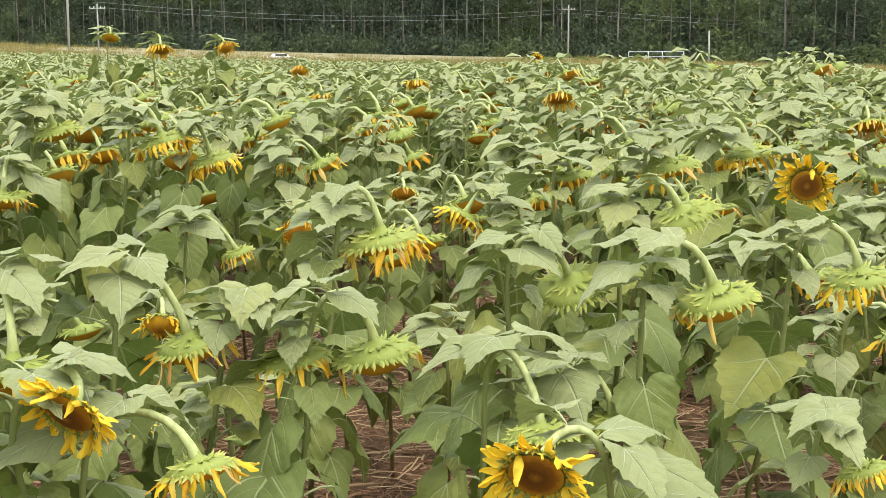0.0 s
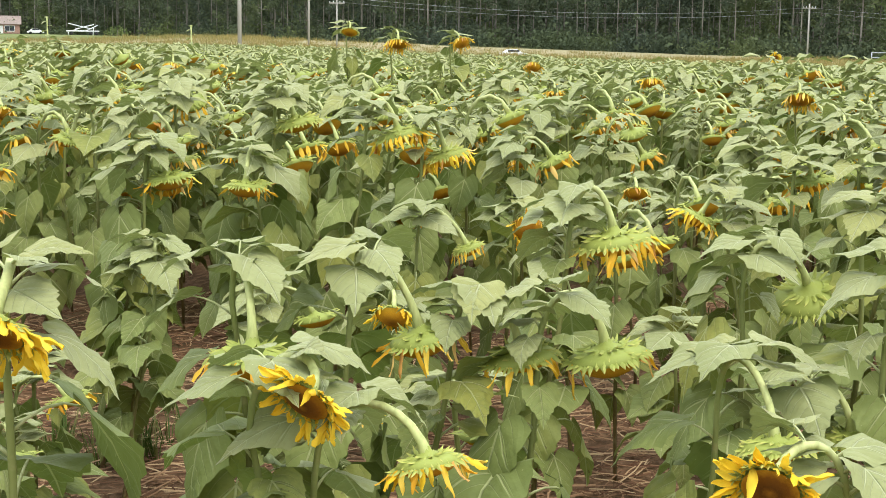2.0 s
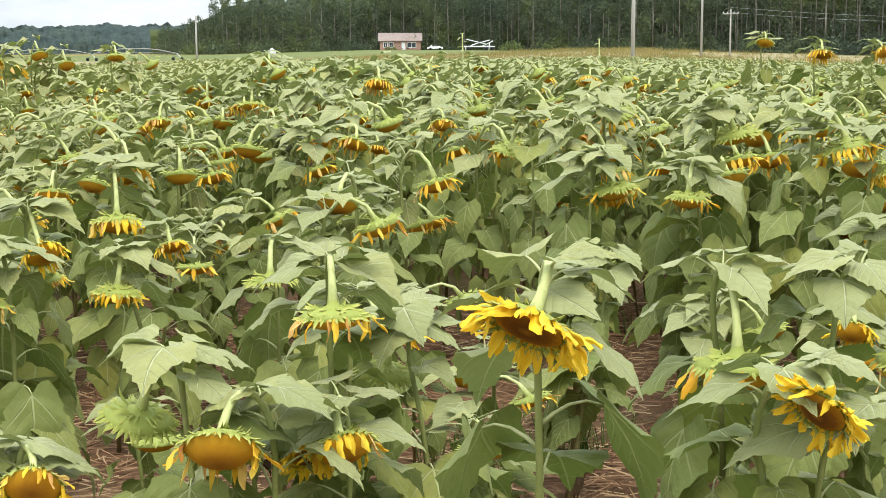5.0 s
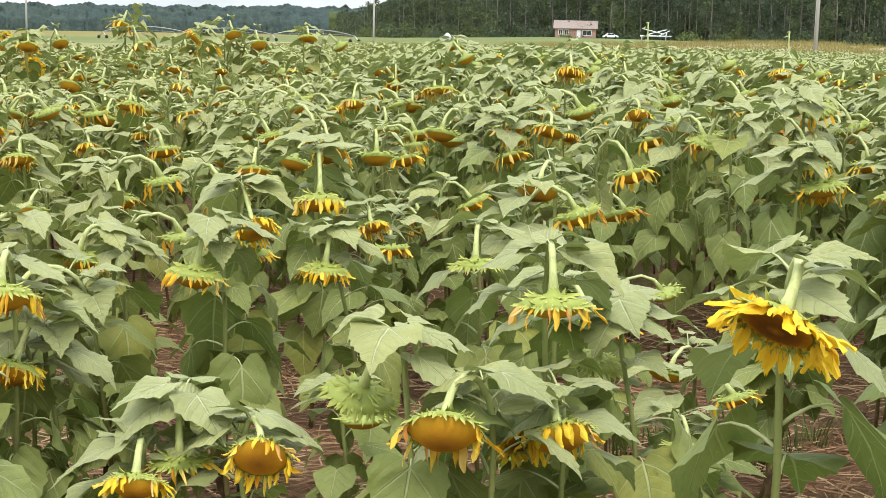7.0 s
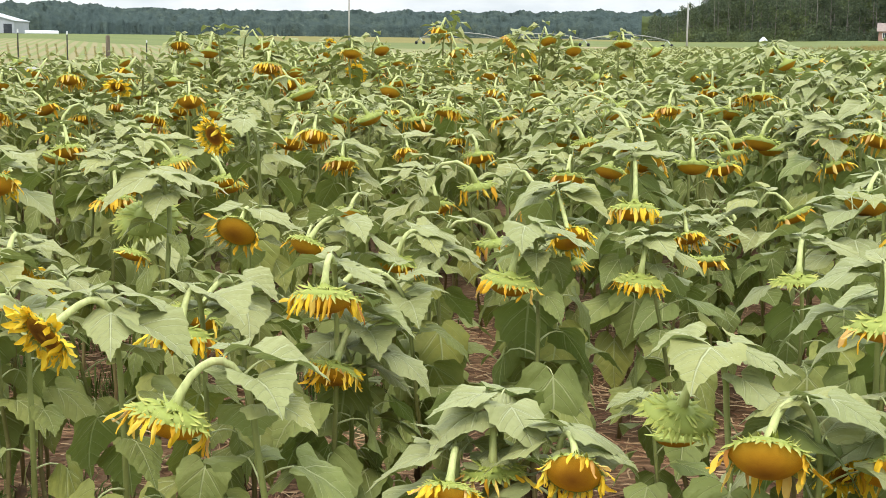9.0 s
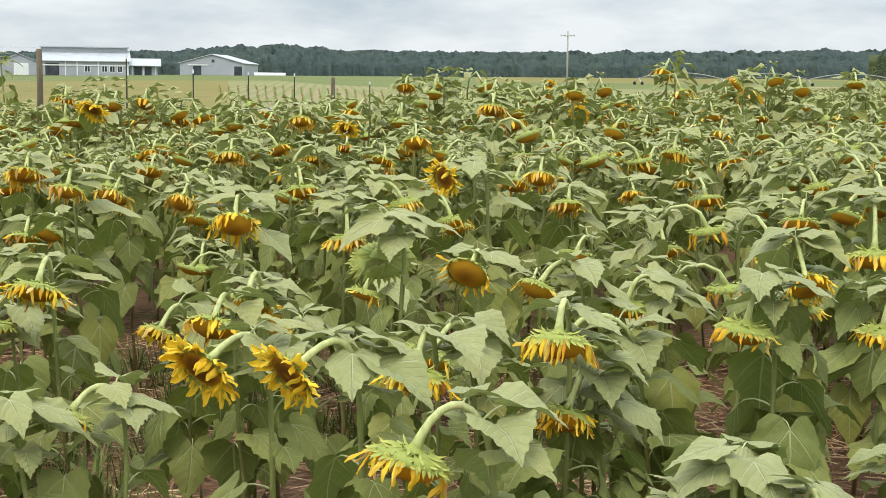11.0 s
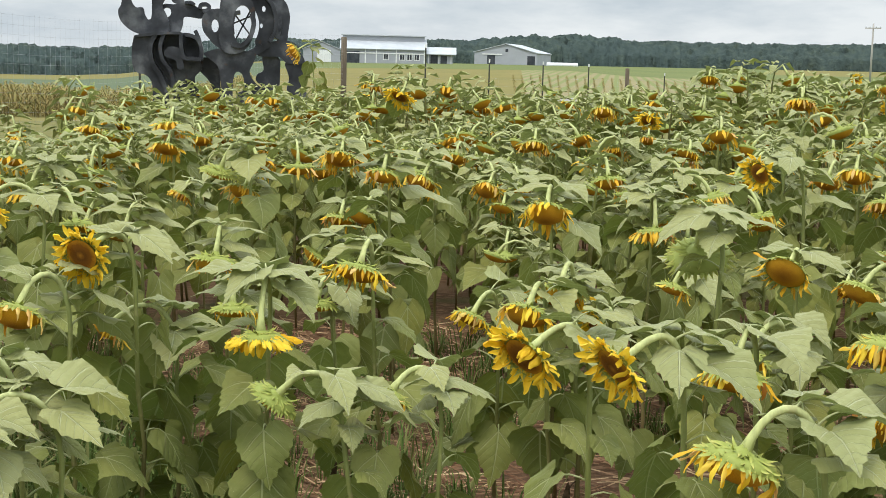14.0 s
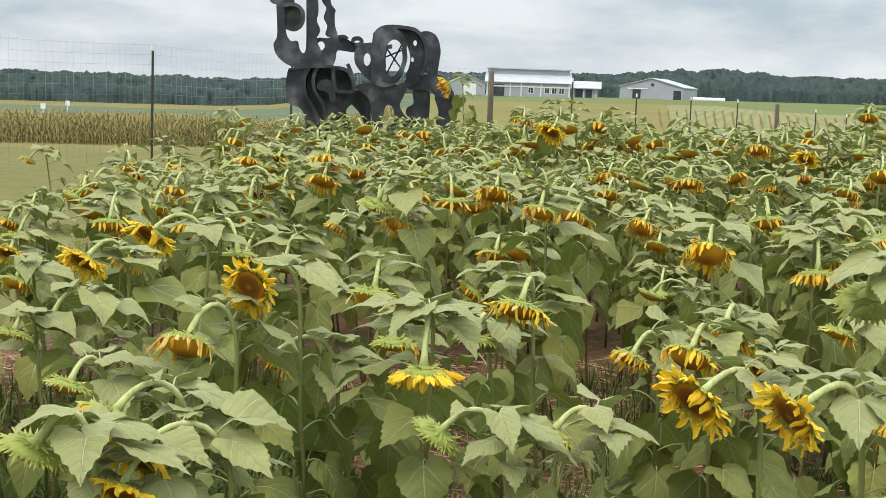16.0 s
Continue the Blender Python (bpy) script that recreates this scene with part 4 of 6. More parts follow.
sunflower((-1.71, 5.45, 1.12), (-1.72, 5.56, 1.29), 245, 84, 1, 0.96)
sunflower((1.23, 5.61, 1.28), (1.14, 5.60, 1.41), 20, 80, 2, 1.16)
sunflower((-3.51, 4.43, 0.95), (-3.57, 4.50, 1.02), 332, 60, 2, 0.70)
sunflower((-6.40, -0.05, 0.90), (-6.47, -0.00, 0.98), 311, 65, 1, 0.70)
sunflower((-1.99, 5.34, 1.13), (-2.01, 5.33, 1.33), 37, 80, 1, 0.97)
sunflower((-1.13, 5.71, 1.33), (-1.21, 5.70, 1.46), 20, 75, 2, 1.17)
sunflower((-6.30, 0.47, 1.10), (-6.32, 0.66, 1.17), 306, 46, 3, 0.98)
sunflower((-3.79, 4.45, 1.04), (-3.88, 4.55, 1.29), 302, 80, 2, 1.13)
sunflower((-0.95, 5.82, 1.24), (-0.99, 5.81, 1.41), 20, 75, 2, 1.09)
sunflower((-0.60, 5.79, 0.95), (-0.65, 5.89, 1.05), 285, 25, 2, 0.76)
sunflower((-6.05, 1.78, 0.89), (-6.07, 1.83, 0.99), 259, 50, 1, 0.73)
sunflower((0.54, 5.83, 1.17), (0.51, 5.81, 1.29), 20, 80, 1, 1.00)
sunflower((-1.12, 5.84, 0.96), (-1.16, 5.94, 1.03), 270, 50, 2, 0.70)
sunflower((-3.10, 5.19, 0.99), (-3.17, 5.29, 1.18), 287, 84, 0, 0.83)
sunflower((-1.82, 5.92, 1.07), (-1.82, 5.92, 1.28), 20, 75, 1, 0.90)
sunflower((-6.11, 2.11, 1.22), (-6.18, 2.16, 1.30), 309, 70, 2, 0.81)
sunflower((-1.69, 6.17, 1.34), (-1.73, 6.16, 1.50), 20, 75, 0, 1.21)
sunflower((-6.94, 0.46, 0.92), (-7.02, 0.51, 0.99), 321, 50, 2, 0.70)
sunflower((-7.17, -0.05, 0.92), (-7.26, -0.02, 0.98), 326, 50, 3, 0.70)
sunflower((-6.50, 2.17, 1.00), (-6.55, 2.24, 1.07), 289, 60, 1, 0.85)
sunflower((-1.75, 6.42, 1.32), (-1.78, 6.40, 1.49), 35, 70, 0, 1.14)
sunflower((-6.67, 2.13, 0.96), (-6.75, 2.18, 1.03), 309, 70, 1, 0.82)
sunflower((-7.06, 1.66, 1.16), (-7.03, 1.74, 1.32), 239, 75, 0, 1.03)
sunflower((-0.18, 6.70, 1.01), (-0.21, 6.80, 1.07), 270, 60, 2, 0.70)
sunflower((-7.14, 1.80, 1.06), (-7.22, 1.85, 1.16), 299, 60, 2, 0.91)
sunflower((-5.65, 4.52, 1.09), (-5.72, 4.60, 1.16), 314, 75, 1, 0.85)
sunflower((-6.86, 3.36, 0.96), (-6.97, 3.39, 1.02), 294, 35, 3, 0.70)
sunflower((-2.95, 6.57, 1.21), (-2.89, 6.57, 1.42), 167, 75, 0, 0.96)
sunflower((-5.99, 4.80, 1.04), (-6.08, 4.87, 1.12), 302, 65, 2, 0.81)
sunflower((-6.98, 3.15, 0.96), (-7.05, 3.20, 1.03), 309, 60, 1, 0.70)
sunflower((-3.83, 6.53, 1.23), (-3.90, 6.60, 1.31), 267, 60, 1, 0.96)
sunflower((-7.49, 2.44, 1.19), (-7.57, 2.49, 1.27), 324, 60, 2, 1.05)
sunflower((2.09, 7.38, 1.16), (2.05, 7.37, 1.26), 20, 80, 1, 0.89)
sunflower((-7.10, 3.12, 1.05), (-7.17, 3.19, 1.14), 309, 50, 2, 0.86)
sunflower((-6.08, 4.70, 1.19), (-6.15, 4.78, 1.29), 314, 60, 2, 0.92)
sunflower((-8.26, -0.01, 0.95), (-8.35, 0.03, 1.03), 326, 62, 2, 0.70)
sunflower((-4.05, 6.56, 1.17), (-4.06, 6.55, 1.33), 37, 80, 1, 0.90)
sunflower((-3.47, 6.89, 1.32), (-3.56, 6.97, 1.40), 287, 60, 2, 0.78)
sunflower((2.32, 7.63, 1.28), (2.32, 7.73, 1.36), 270, 65, 2, 1.00)
sunflower((-8.19, 1.76, 0.94), (-8.24, 1.81, 1.02), 279, 60, 2, 0.70)
sunflower((-7.53, 2.93, 1.06), (-7.59, 3.01, 1.17), 299, 55, 2, 1.03)
sunflower((-0.84, 7.70, 1.06), (-0.88, 7.79, 1.17), 300, 60, 2, 0.70)
sunflower((-5.97, 5.28, 1.08), (-6.06, 5.34, 1.16), 314, 60, 2, 0.70)
sunflower((0.55, 7.87, 1.08), (0.54, 7.97, 1.14), 270, 40, 2, 0.70)
sunflower((-7.44, 3.49, 0.99), (-7.52, 3.56, 1.08), 309, 55, 1, 0.76)
sunflower((-6.14, 5.88, 1.10), (-6.22, 5.95, 1.18), 302, 60, 2, 0.70)
sunflower((-9.09, 0.15, 0.97), (-9.18, 0.19, 1.05), 326, 62, 2, 0.71)
sunflower((0.49, 8.27, 1.23), (0.46, 8.25, 1.31), 20, 70, 1, 0.91)
sunflower((-6.36, 5.99, 1.27), (-6.41, 6.09, 1.40), 302, 75, 1, 0.94)
sunflower((-8.80, 1.83, 1.16), (-8.88, 1.88, 1.26), 321, 58, 2, 0.95)
sunflower((-4.28, 7.66, 1.12), (-4.35, 7.75, 1.20), 287, 60, 2, 0.70)
sunflower((0.37, 8.58, 0.81), (0.36, 8.68, 0.89), 270, 20, 2, 0.70)
sunflower((0.99, 8.68, 1.23), (0.98, 8.78, 1.32), 270, 60, 2, 0.89)
sunflower((-7.77, 4.85, 1.18), (-7.86, 4.89, 1.26), 294, 60, 1, 0.87)
sunflower((-9.16, 1.95, 1.27), (-9.26, 1.99, 1.37), 336, 66, 2, 1.10)
sunflower((-8.36, 4.09, 1.20), (-8.45, 4.14, 1.30), 324, 65, 2, 0.94)
sunflower((-9.72, 2.09, 1.24), (-9.82, 2.13, 1.34), 314, 62, 2, 1.05)
sunflower((-9.74, 2.05, 1.10), (-9.83, 2.10, 1.20), 314, 60, 2, 0.89)
sunflower((0.77, 9.22, 1.38), (0.76, 9.32, 1.45), 270, 60, 2, 1.03)
sunflower((-5.72, 7.38, 1.28), (-5.76, 7.49, 1.41), 302, 75, 2, 0.90)
sunflower((-4.62, 8.33, 1.51), (-4.69, 8.42, 1.60), 287, 65, 2, 1.04)
sunflower((-3.14, 8.78, 1.31), (-3.16, 8.76, 1.40), 37, 75, 1, 0.93)
sunflower((-9.77, 1.63, 1.00), (-9.85, 1.69, 1.11), 321, 50, 3, 0.77)
sunflower((-0.27, 9.53, 1.15), (-0.32, 9.63, 1.23), 270, 50, 2, 0.70)
sunflower((-8.83, 5.00, 1.13), (-8.93, 5.04, 1.21), 304, 60, 2, 0.82)
sunflower((-8.60, 4.85, 1.14), (-8.68, 4.92, 1.23), 324, 60, 2, 0.82)
sunflower((-3.34, 9.34, 1.29), (-3.41, 9.44, 1.38), 275, 65, 2, 0.89)
sunflower((-5.49, 8.12, 1.36), (-5.54, 8.21, 1.48), 302, 75, 1, 0.97)
sunflower((-5.83, 8.54, 1.33), (-5.90, 8.63, 1.44), 287, 70, 2, 0.92)
sunflower((-10.87, 0.97, 1.03), (-10.95, 1.02, 1.12), 316, 55, 3, 0.76)
sunflower((-10.83, 1.78, 1.16), (-10.92, 1.82, 1.25), 326, 62, 2, 0.89)
sunflower((-2.14, 10.80, 1.70), (-2.20, 10.91, 1.79), 270, 65, 2, 1.00)
sunflower((-11.08, 2.05, 1.15), (-11.16, 2.10, 1.25), 321, 50, 3, 0.88)
sunflower((-9.56, 5.73, 1.16), (-9.64, 5.79, 1.24), 324, 60, 1, 0.78)
sunflower((-9.07, 6.77, 1.47), (-9.17, 6.82, 1.57), 309, 65, 2, 1.14)
sunflower((-9.11, 6.82, 1.47), (-9.18, 6.89, 1.58), 324, 65, 2, 1.12)
sunflower((-11.57, 1.38, 1.04), (-11.66, 1.41, 1.14), 326, 60, 2, 0.70)
sunflower((-9.75, 5.85, 1.30), (-9.82, 5.92, 1.39), 309, 45, 3, 0.90)
sunflower((-10.24, 5.77, 1.37), (-10.35, 5.81, 1.48), 309, 65, 2, 1.07)
sunflower((-10.05, 6.03, 1.28), (-10.15, 6.06, 1.37), 294, 50, 3, 0.91)
sunflower((-10.04, 5.61, 1.36), (-10.12, 5.67, 1.46), 324, 65, 2, 1.04)
sunflower((-12.31, 0.29, 1.06), (-12.32, 0.38, 1.17), 271, 60, 1, 0.70)
sunflower((-0.97, 11.42, 1.32), (-1.02, 11.53, 1.41), 270, 70, 2, 0.85)
sunflower((-0.40, 11.66, 1.24), (-0.43, 11.76, 1.31), 270, 55, 2, 0.76)
sunflower((-0.20, 11.80, 1.41), (-0.22, 11.90, 1.50), 270, 65, 2, 0.99)
sunflower((-9.63, 8.15, 1.58), (-9.73, 8.21, 1.67), 302, 65, 1, 1.00)
sunflower((-9.33, 7.87, 1.58), (-9.41, 7.93, 1.69), 309, 65, 1, 1.00)
sunflower((-4.27, 11.63, 1.48), (-4.32, 11.73, 1.58), 275, 60, 2, 1.00)
sunflower((-11.60, 4.54, 1.41), (-11.68, 4.60, 1.54), 299, 50, 3, 1.23)
sunflower((-4.82, 11.76, 1.21), (-4.89, 11.85, 1.30), 275, 60, 2, 0.70)
sunflower((-4.69, 11.43, 1.23), (-4.75, 11.52, 1.34), 287, 65, 2, 0.73)
sunflower((1.65, 12.55, 1.23), (1.66, 12.66, 1.34), 265, 10, 3, 0.94)
sunflower((-4.43, 12.07, 1.48), (-4.52, 12.16, 1.59), 287, 65, 2, 1.00)
sunflower((-9.06, 9.58, 1.69), (-9.07, 9.62, 1.78), 232, 40, 2, 1.00)
sunflower((-7.30, 11.25, 1.62), (-7.38, 11.33, 1.71), 287, 60, 0, 1.00)
sunflower((-8.22, 10.16, 1.69), (-8.30, 10.22, 1.78), 302, 70, 0, 1.00)
sunflower((-11.27, 7.49, 1.61), (-11.34, 7.57, 1.70), 324, 60, 1, 1.00)
sunflower((-10.29, 8.79, 1.39), (-10.39, 8.84, 1.49), 294, 30, 3, 0.90)
sunflower((-13.07, 4.88, 1.46), (-13.17, 4.91, 1.57), 314, 62, 1, 1.23)
sunflower((-2.05, 13.51, 1.72), (-2.14, 13.60, 1.82), 300, 50, 2, 1.00)
sunflower((-12.57, 5.82, 1.27), (-12.65, 5.87, 1.36), 314, 60, 2, 0.90)
sunflower((-3.19, 13.68, 1.81), (-3.24, 13.79, 1.90), 270, 60, 0, 1.00)
sunflower((-9.35, 10.26, 1.35), (-9.44, 10.32, 1.45), 309, 60, 1, 0.82)
sunflower((0.69, 13.91, 1.39), (0.63, 14.00, 1.49), 300, 60, 1, 0.89)
sunflower((1.36, 13.97, 1.40), (1.34, 14.08, 1.49), 270, 80, 0, 0.90)
sunflower((-7.90, 12.21, 1.62), (-7.99, 12.28, 1.72), 302, 60, 0, 1.12)
sunflower((-6.03, 13.33, 1.55), (-6.10, 13.42, 1.67), 287, 60, 0, 1.00)
sunflower((-12.49, 8.36, 1.60), (-12.58, 8.41, 1.69), 309, 70, 0, 1.00)
sunflower((-10.99, 10.25, 1.41), (-11.09, 10.30, 1.53), 309, 60, 2, 0.88)
sunflower((-14.91, 5.06, 1.12), (-15.02, 5.08, 1.21), 324, 50, 2, 0.73)
sunflower((-1.54, 15.40, 1.47), (-1.58, 15.51, 1.59), 270, 50, 2, 1.00)
sunflower((-13.21, 9.30, 1.61), (-13.31, 9.35, 1.72), 309, 65, 1, 1.00)
sunflower((-12.81, 11.93, 1.39), (-12.92, 11.99, 1.50), 302, 60, 2, 1.00)
sunflower((-16.85, 5.40, 1.80), (-16.83, 5.56, 1.91), 274, 30, 2, 1.26)
sunflower((1.90, 28.23, 1.52), (1.88, 28.34, 1.64), 270, 20, 3, 1.00)
sunflower((-21.81, 18.47, 1.59), (-21.91, 18.53, 1.72), 304, 10, 3, 1.00)

# ---------------------------------------------------------------- the field behind them
NEAR = [o for o in scene.objects if o.name.startswith("sunflower")]
TAKEN = [(o.location.x, o.location.y) for o in NEAR]
HEADS = [c.matrix_local.translation + o.location for o in NEAR for c in o.children if c.name.startswith("flower_head")]


def crowds(x, y, r):
    """Whether a plant here would stand close before an open head of the front rows."""
    for h in HEADS:
        d = math.hypot(h.x, h.y)
        if r < d < r + 1.3 and abs(x * h.y - y * h.x) / d < 0.16 and x * h.x + y * h.y > 0:
            return True
    return False


def canopy(yaw, r):
    """How tall the stand grows: low at the trodden edge, taller inside."""
    inner = lerp(r, (3.4, 5, 6.5, 9, 14, 25, 45), (0.70, 0.86, 1.0, 1.14, 1.20, 1.14, 1.08))
    rim = lerp(r, (3.4, 5, 6.5, 9, 14, 18), (0.72, 0.86, 0.92, 0.98, 1.06, 1.04))
    k = smooth(52, 66, yaw)
    return inner * (1 - k) + rim * k


def field_plant_geo(rng, level, small=False):
    """A lighter plant for the body of the field, simpler the further off; small: shorter curled leaves, more of them.
    Slots: leaf, petiole, stalk, bract, disc, petal, young or upper leaf with painted-in light."""
    g = Geo()
    apex = Vector((rng.uniform(-0.05, 0.05), rng.uniform(-0.05, 0.05), rng.uniform(1.12, 1.32)))
    heading, down = rng.uniform(-80, 50), rng.uniform(60, 86)
    face = face_vector(heading, down)
    h = radians(heading)
    reach = rng.uniform(0.12, 0.20)
    head = apex + Vector((math.cos(h) * reach, math.sin(h) * reach, -rng.uniform(0.06, 0.20)))
    pts = stalk_curve((0, 0, 0), apex, head, face)
    whole = pts
    pts = pts[:7:(2, 6, 6)[level]] + pts[8::(2, 4, 4)[level]]
    if (pts[-1] - (head - face * 0.022)).length > 0.001:
        pts.append(head - face * 0.022)
    g.tube(pts, [0.0085 if q < len(pts) - 1 else 0.017 for q in range(len(pts))], (5, 3, 3)[level], 2)
    for z, az, kind, s in leaf_nodes(rng, apex.z, heading, (0.32, 0.62, 0.86)[level], 15 if small else 12, 62):
        # all leaves high on the stalk get the lit colour, painting a brighter canopy
        lit_upper = kind in ("top", "upper") or apex.z - z < 0.28
        habit = (0.76 if kind == "top" else 0.84) if small else 1.0
        ln, wd = {"top": (0.165, 0.120), "upper": (0.19, 0.165), "mid": (0.20, 0.185), "hang": (0.22, 0.205)}[kind]
        st, en = {"top": (12, -44), "upper": (-4, -50), "mid": (-10, -54), "hang": (-55, -92)}[kind]
        lg = leaf_geo(rng, ln * 1.05 * habit, wd * (0.95 if small else 1.05) * habit, rng.uniform(0.05, 0.12) if kind == "top" else 0.12, 42, st + rng.uniform(-18, 18), en + rng.uniform(-26, 22), (2, 1, 1)[level], (14, 10, 6)[level], 0.5 if small else 0.30, rng.uniform(0.05, 0.7) if kind == "top" else 0.22, 3)
        m = Matrix.Translation(on_stalk(whole, z)) @ pose(0, 0, 0, rng.uniform(-10, 10), rng.uniform(-12, 12), az - 90) @ Matrix.Diagonal((s, s, s, 1))
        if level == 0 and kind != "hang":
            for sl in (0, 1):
                g.add([m @ Vector(p) for p in lg.v], [f for f, i in zip(lg.f, lg.i) if i == sl], sl if sl or not lit_upper else 6, lg.uv)
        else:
            g.add([m @ Vector(p) for p in lg.v[15:]], [tuple(a - 15 for a in f) for f, i in zip(lg.f, lg.i) if i == 0], 6 if lit_upper else 0, lg.uv[15:])
    hm = head_matrix(head, face, rng.uniform(0.8, 1.05), rng.uniform(0, 360))
    hb = head_back_geo(rng, False, (((0.06, 14), (0.08, 16)), ((0.08, 8),), ())[level], (14, 8, 6)[level])
    g.add([hm @ Vector(p) for p in hb.v], hb.f, 3, hb.uv)
    if rng.random() < 0.85:
        dg = disc_geo(0.04, (14, 8, 6)[level], (4, 2, 2)[level])
        g.add([hm @ Vector(p) for p in dg.v], dg.f, 4, dg.uv)
    if rng.random() < 0.6:
        n = (12, 8, 6)[level]
        for q in range(n):
            m = hm @ petal_pose(6.28 * (q + rng.uniform(-0.3, 0.3)) / n, rng.uniform(0.4, 1.0), rng, scale=1.1)
            t = rng.choice(DRY_GEO if rng.random() < 0.5 else FRESH_GEO)
            g.add([m @ Vector(p) for p in t.v], t.f, 5, t.uv)
    return g


rng = random.Random(21)
FINE = [field_plant_geo(rng, 0, q > 11) for q in range(24)]
COARSE = [field_plant_geo(rng, 1, q > 11) for q in range(24)] + [field_plant_geo(rng, 2) for q in range(12)]
MODEL = []
for q in range(9):
    a = Vector((0, 0, rng.uniform(1.14, 1.30)))
    hd = rng.uniform(-70, 40)
    hh = a + Vector((math.cos(radians(hd)) * 0.13, math.sin(radians(hd)) * 0.13, -rng.uniform(0.10, 0.2)))
    MODEL.append((tuple(a), tuple(hh), hd, rng.uniform(62, 86), (0, 1, 1, 2, 2, 1, 2, 0, 1)[q]))


def curled(yaw):
    """The first of the plants that grow there: broad-leaved first, curled towards the far end of the field."""
    return 12 if rng.random() < 0.5 + 0.5 * smooth(24, 52, yaw) else 0


single, fine_at, coarse_at = [], [], []
STANDS = ((41.0, 15.5, 0.9, 1.15), (43.2, 15.5, 0.8, 1.16), (47.0, 15.5, 0.7, 1.14), (52.0, 15.5, 1.1, 1.14), (66.2, 14.2, 0.9, 1.12))
pitch = 0.43
for gx in range(-169, 45):
    for gy in range(-2, 234):
        x, y = gx * pitch + rng.uniform(-0.2, 0.2), gy * pitch + rng.uniform(-0.2, 0.2)
        r, yaw = math.hypot(x, y), math.degrees(math.atan2(-x, y))
        if yaw < -24 or yaw > 96 or r < 2.5 or r > field_edge(yaw) - 0.2 - rng.uniform(0, 0.4):
            continue
        if r > 24 and rng.random() < (0.56 if r > 36 else 0.38):
            continue
        gap = 0.30 if r < 3.4 else (0.46 if r < 6.5 else 0.36)
        if any(abs(x - a) < gap and abs(y - b) < gap for a, b in TAKEN):
            continue
        if r < 3.4 and yaw > 48:
            continue
        tall = 1.0 + 0.05 * math.sin(x * 0.7) * math.cos(y * 0.5) + rng.uniform(-0.07, 0.06)
        # some taller stands towards the far rows
        if 36 < yaw < 62 and r > 11:
            tall *= 0.94
        for sy, sr, sw, st in STANDS:
            if math.hypot(x - polar(sy, sr).x, y - polar(sy, sr).y) < sw:
                tall *= st
        low = r < 3.4 or r < 8.2 and (yaw < 77 or r < 4.2) and crowds(x + 0.35, y + 0.15, r)
        if low:
            tall *= 0.77
        tall *= canopy(yaw, r) * (1 - 0.13 * smooth(14, 20, r) * smooth(16, 6, yaw)) * (1 - 0.035 * smooth(7, 9, r) * smooth(30, 10, yaw))
        m = Matrix.Translation((x, y, land_height(yaw, r))) @ pose(0, 0, 0, rng.uniform(-3, 3), rng.uniform(-3, 3), rng.uniform(-35, 35)) @ Matrix.Diagonal((0.5 + 0.5 * tall, 0.5 + 0.5 * tall, tall, 1))
        if r < 8.2 and not low:
            single.append((x, y, tall))
        elif r < 12.5:
            fine_at.append((rng.randrange(12) + curled(yaw), m))
        else:
            coarse_at.append((rng.randrange(12) + (24 if r > 26 else curled(yaw)), m))
print("field plants", len(single), len(fine_at), len(coarse_at))
made = []
for q, (x, y, tall) in enumerate(single[:32]):
    if q < len(MODEL):
        a, hh, hd, dn, bl = MODEL[q]
        ob = sunflower((x + hh[0], y + hh[1], hh[2] * tall), (x + a[0], y + a[1], a[2] * tall), hd, dn, bl, 0.9, False)
        made.append(ob)
    else:
        copy_thing(made[q % len(made)], Matrix.Translation((x, y, 0)) @ pose(0, 0, 0, 0, 0, rng.uniform(-40, 40)))
for x, y, tall in single[32:]:
    fine_at.append((rng.randrange(12) + curled(math.degrees(math.atan2(-x, y))), Matrix.Translation((x, y, 0)) @ pose(0, 0, 0, 0, 0, rng.uniform(-35, 35)) @ Matrix.Diagonal((1, 1, tall, 1))))
SLOTS = ("leaf_field", "petiole", "stalk", "bract", "disc", "petal_field", "leaf_field_young_lit")
mid_field = joined("sunflower_rows", FINE, fine_at, SLOTS)
tagged(mid_field, "dense stand of drooping sunflowers with grey-green leaves", "sunflower field", kind="stuff")
far_field = joined("sunflower_field", COARSE, coarse_at, SLOTS)
tagged(far_field, "wide field of nodding sunflowers reaching the grass verge", "sunflower field", kind="stuff")


def bare_stem(yaw, r, hgt):
    """A tall stalk that has shed its head, with small leaves near its tip."""
    rng = random.Random(int(yaw * 7))
    root = new("sunflower")
    root.location = polar(yaw, r, 0)
    g = Geo()
    g.tube([(0, 0, 0), (0.02, 0, hgt * 0.5), (0, 0.01, hgt)], [0.015, 0.013, 0.009], 7, 0, 0.0, 0.9)
    part("stalk", g.mesh("bare_stalk", ("stalk",)), root)
    for q in range(9):
        z = hgt - 0.02 - q * 0.055
        part("leaf", rng.choice(LEAF["small" if q < 5 else "top"]), root, Matrix.Translation((0, 0, z)) @ pose(0, 0, 0, 0, 0, q * 137 + 20))
    return tagged(root, "tall pale sunflower stem without a head among leaves", "sunflower", "sunflowers in the field")


bare_stem(53.2, 14.0, 1.70)
bare_stem(24.9, 19.0, 2.0)
bare_stem(19.4, 19.0, 1.92)

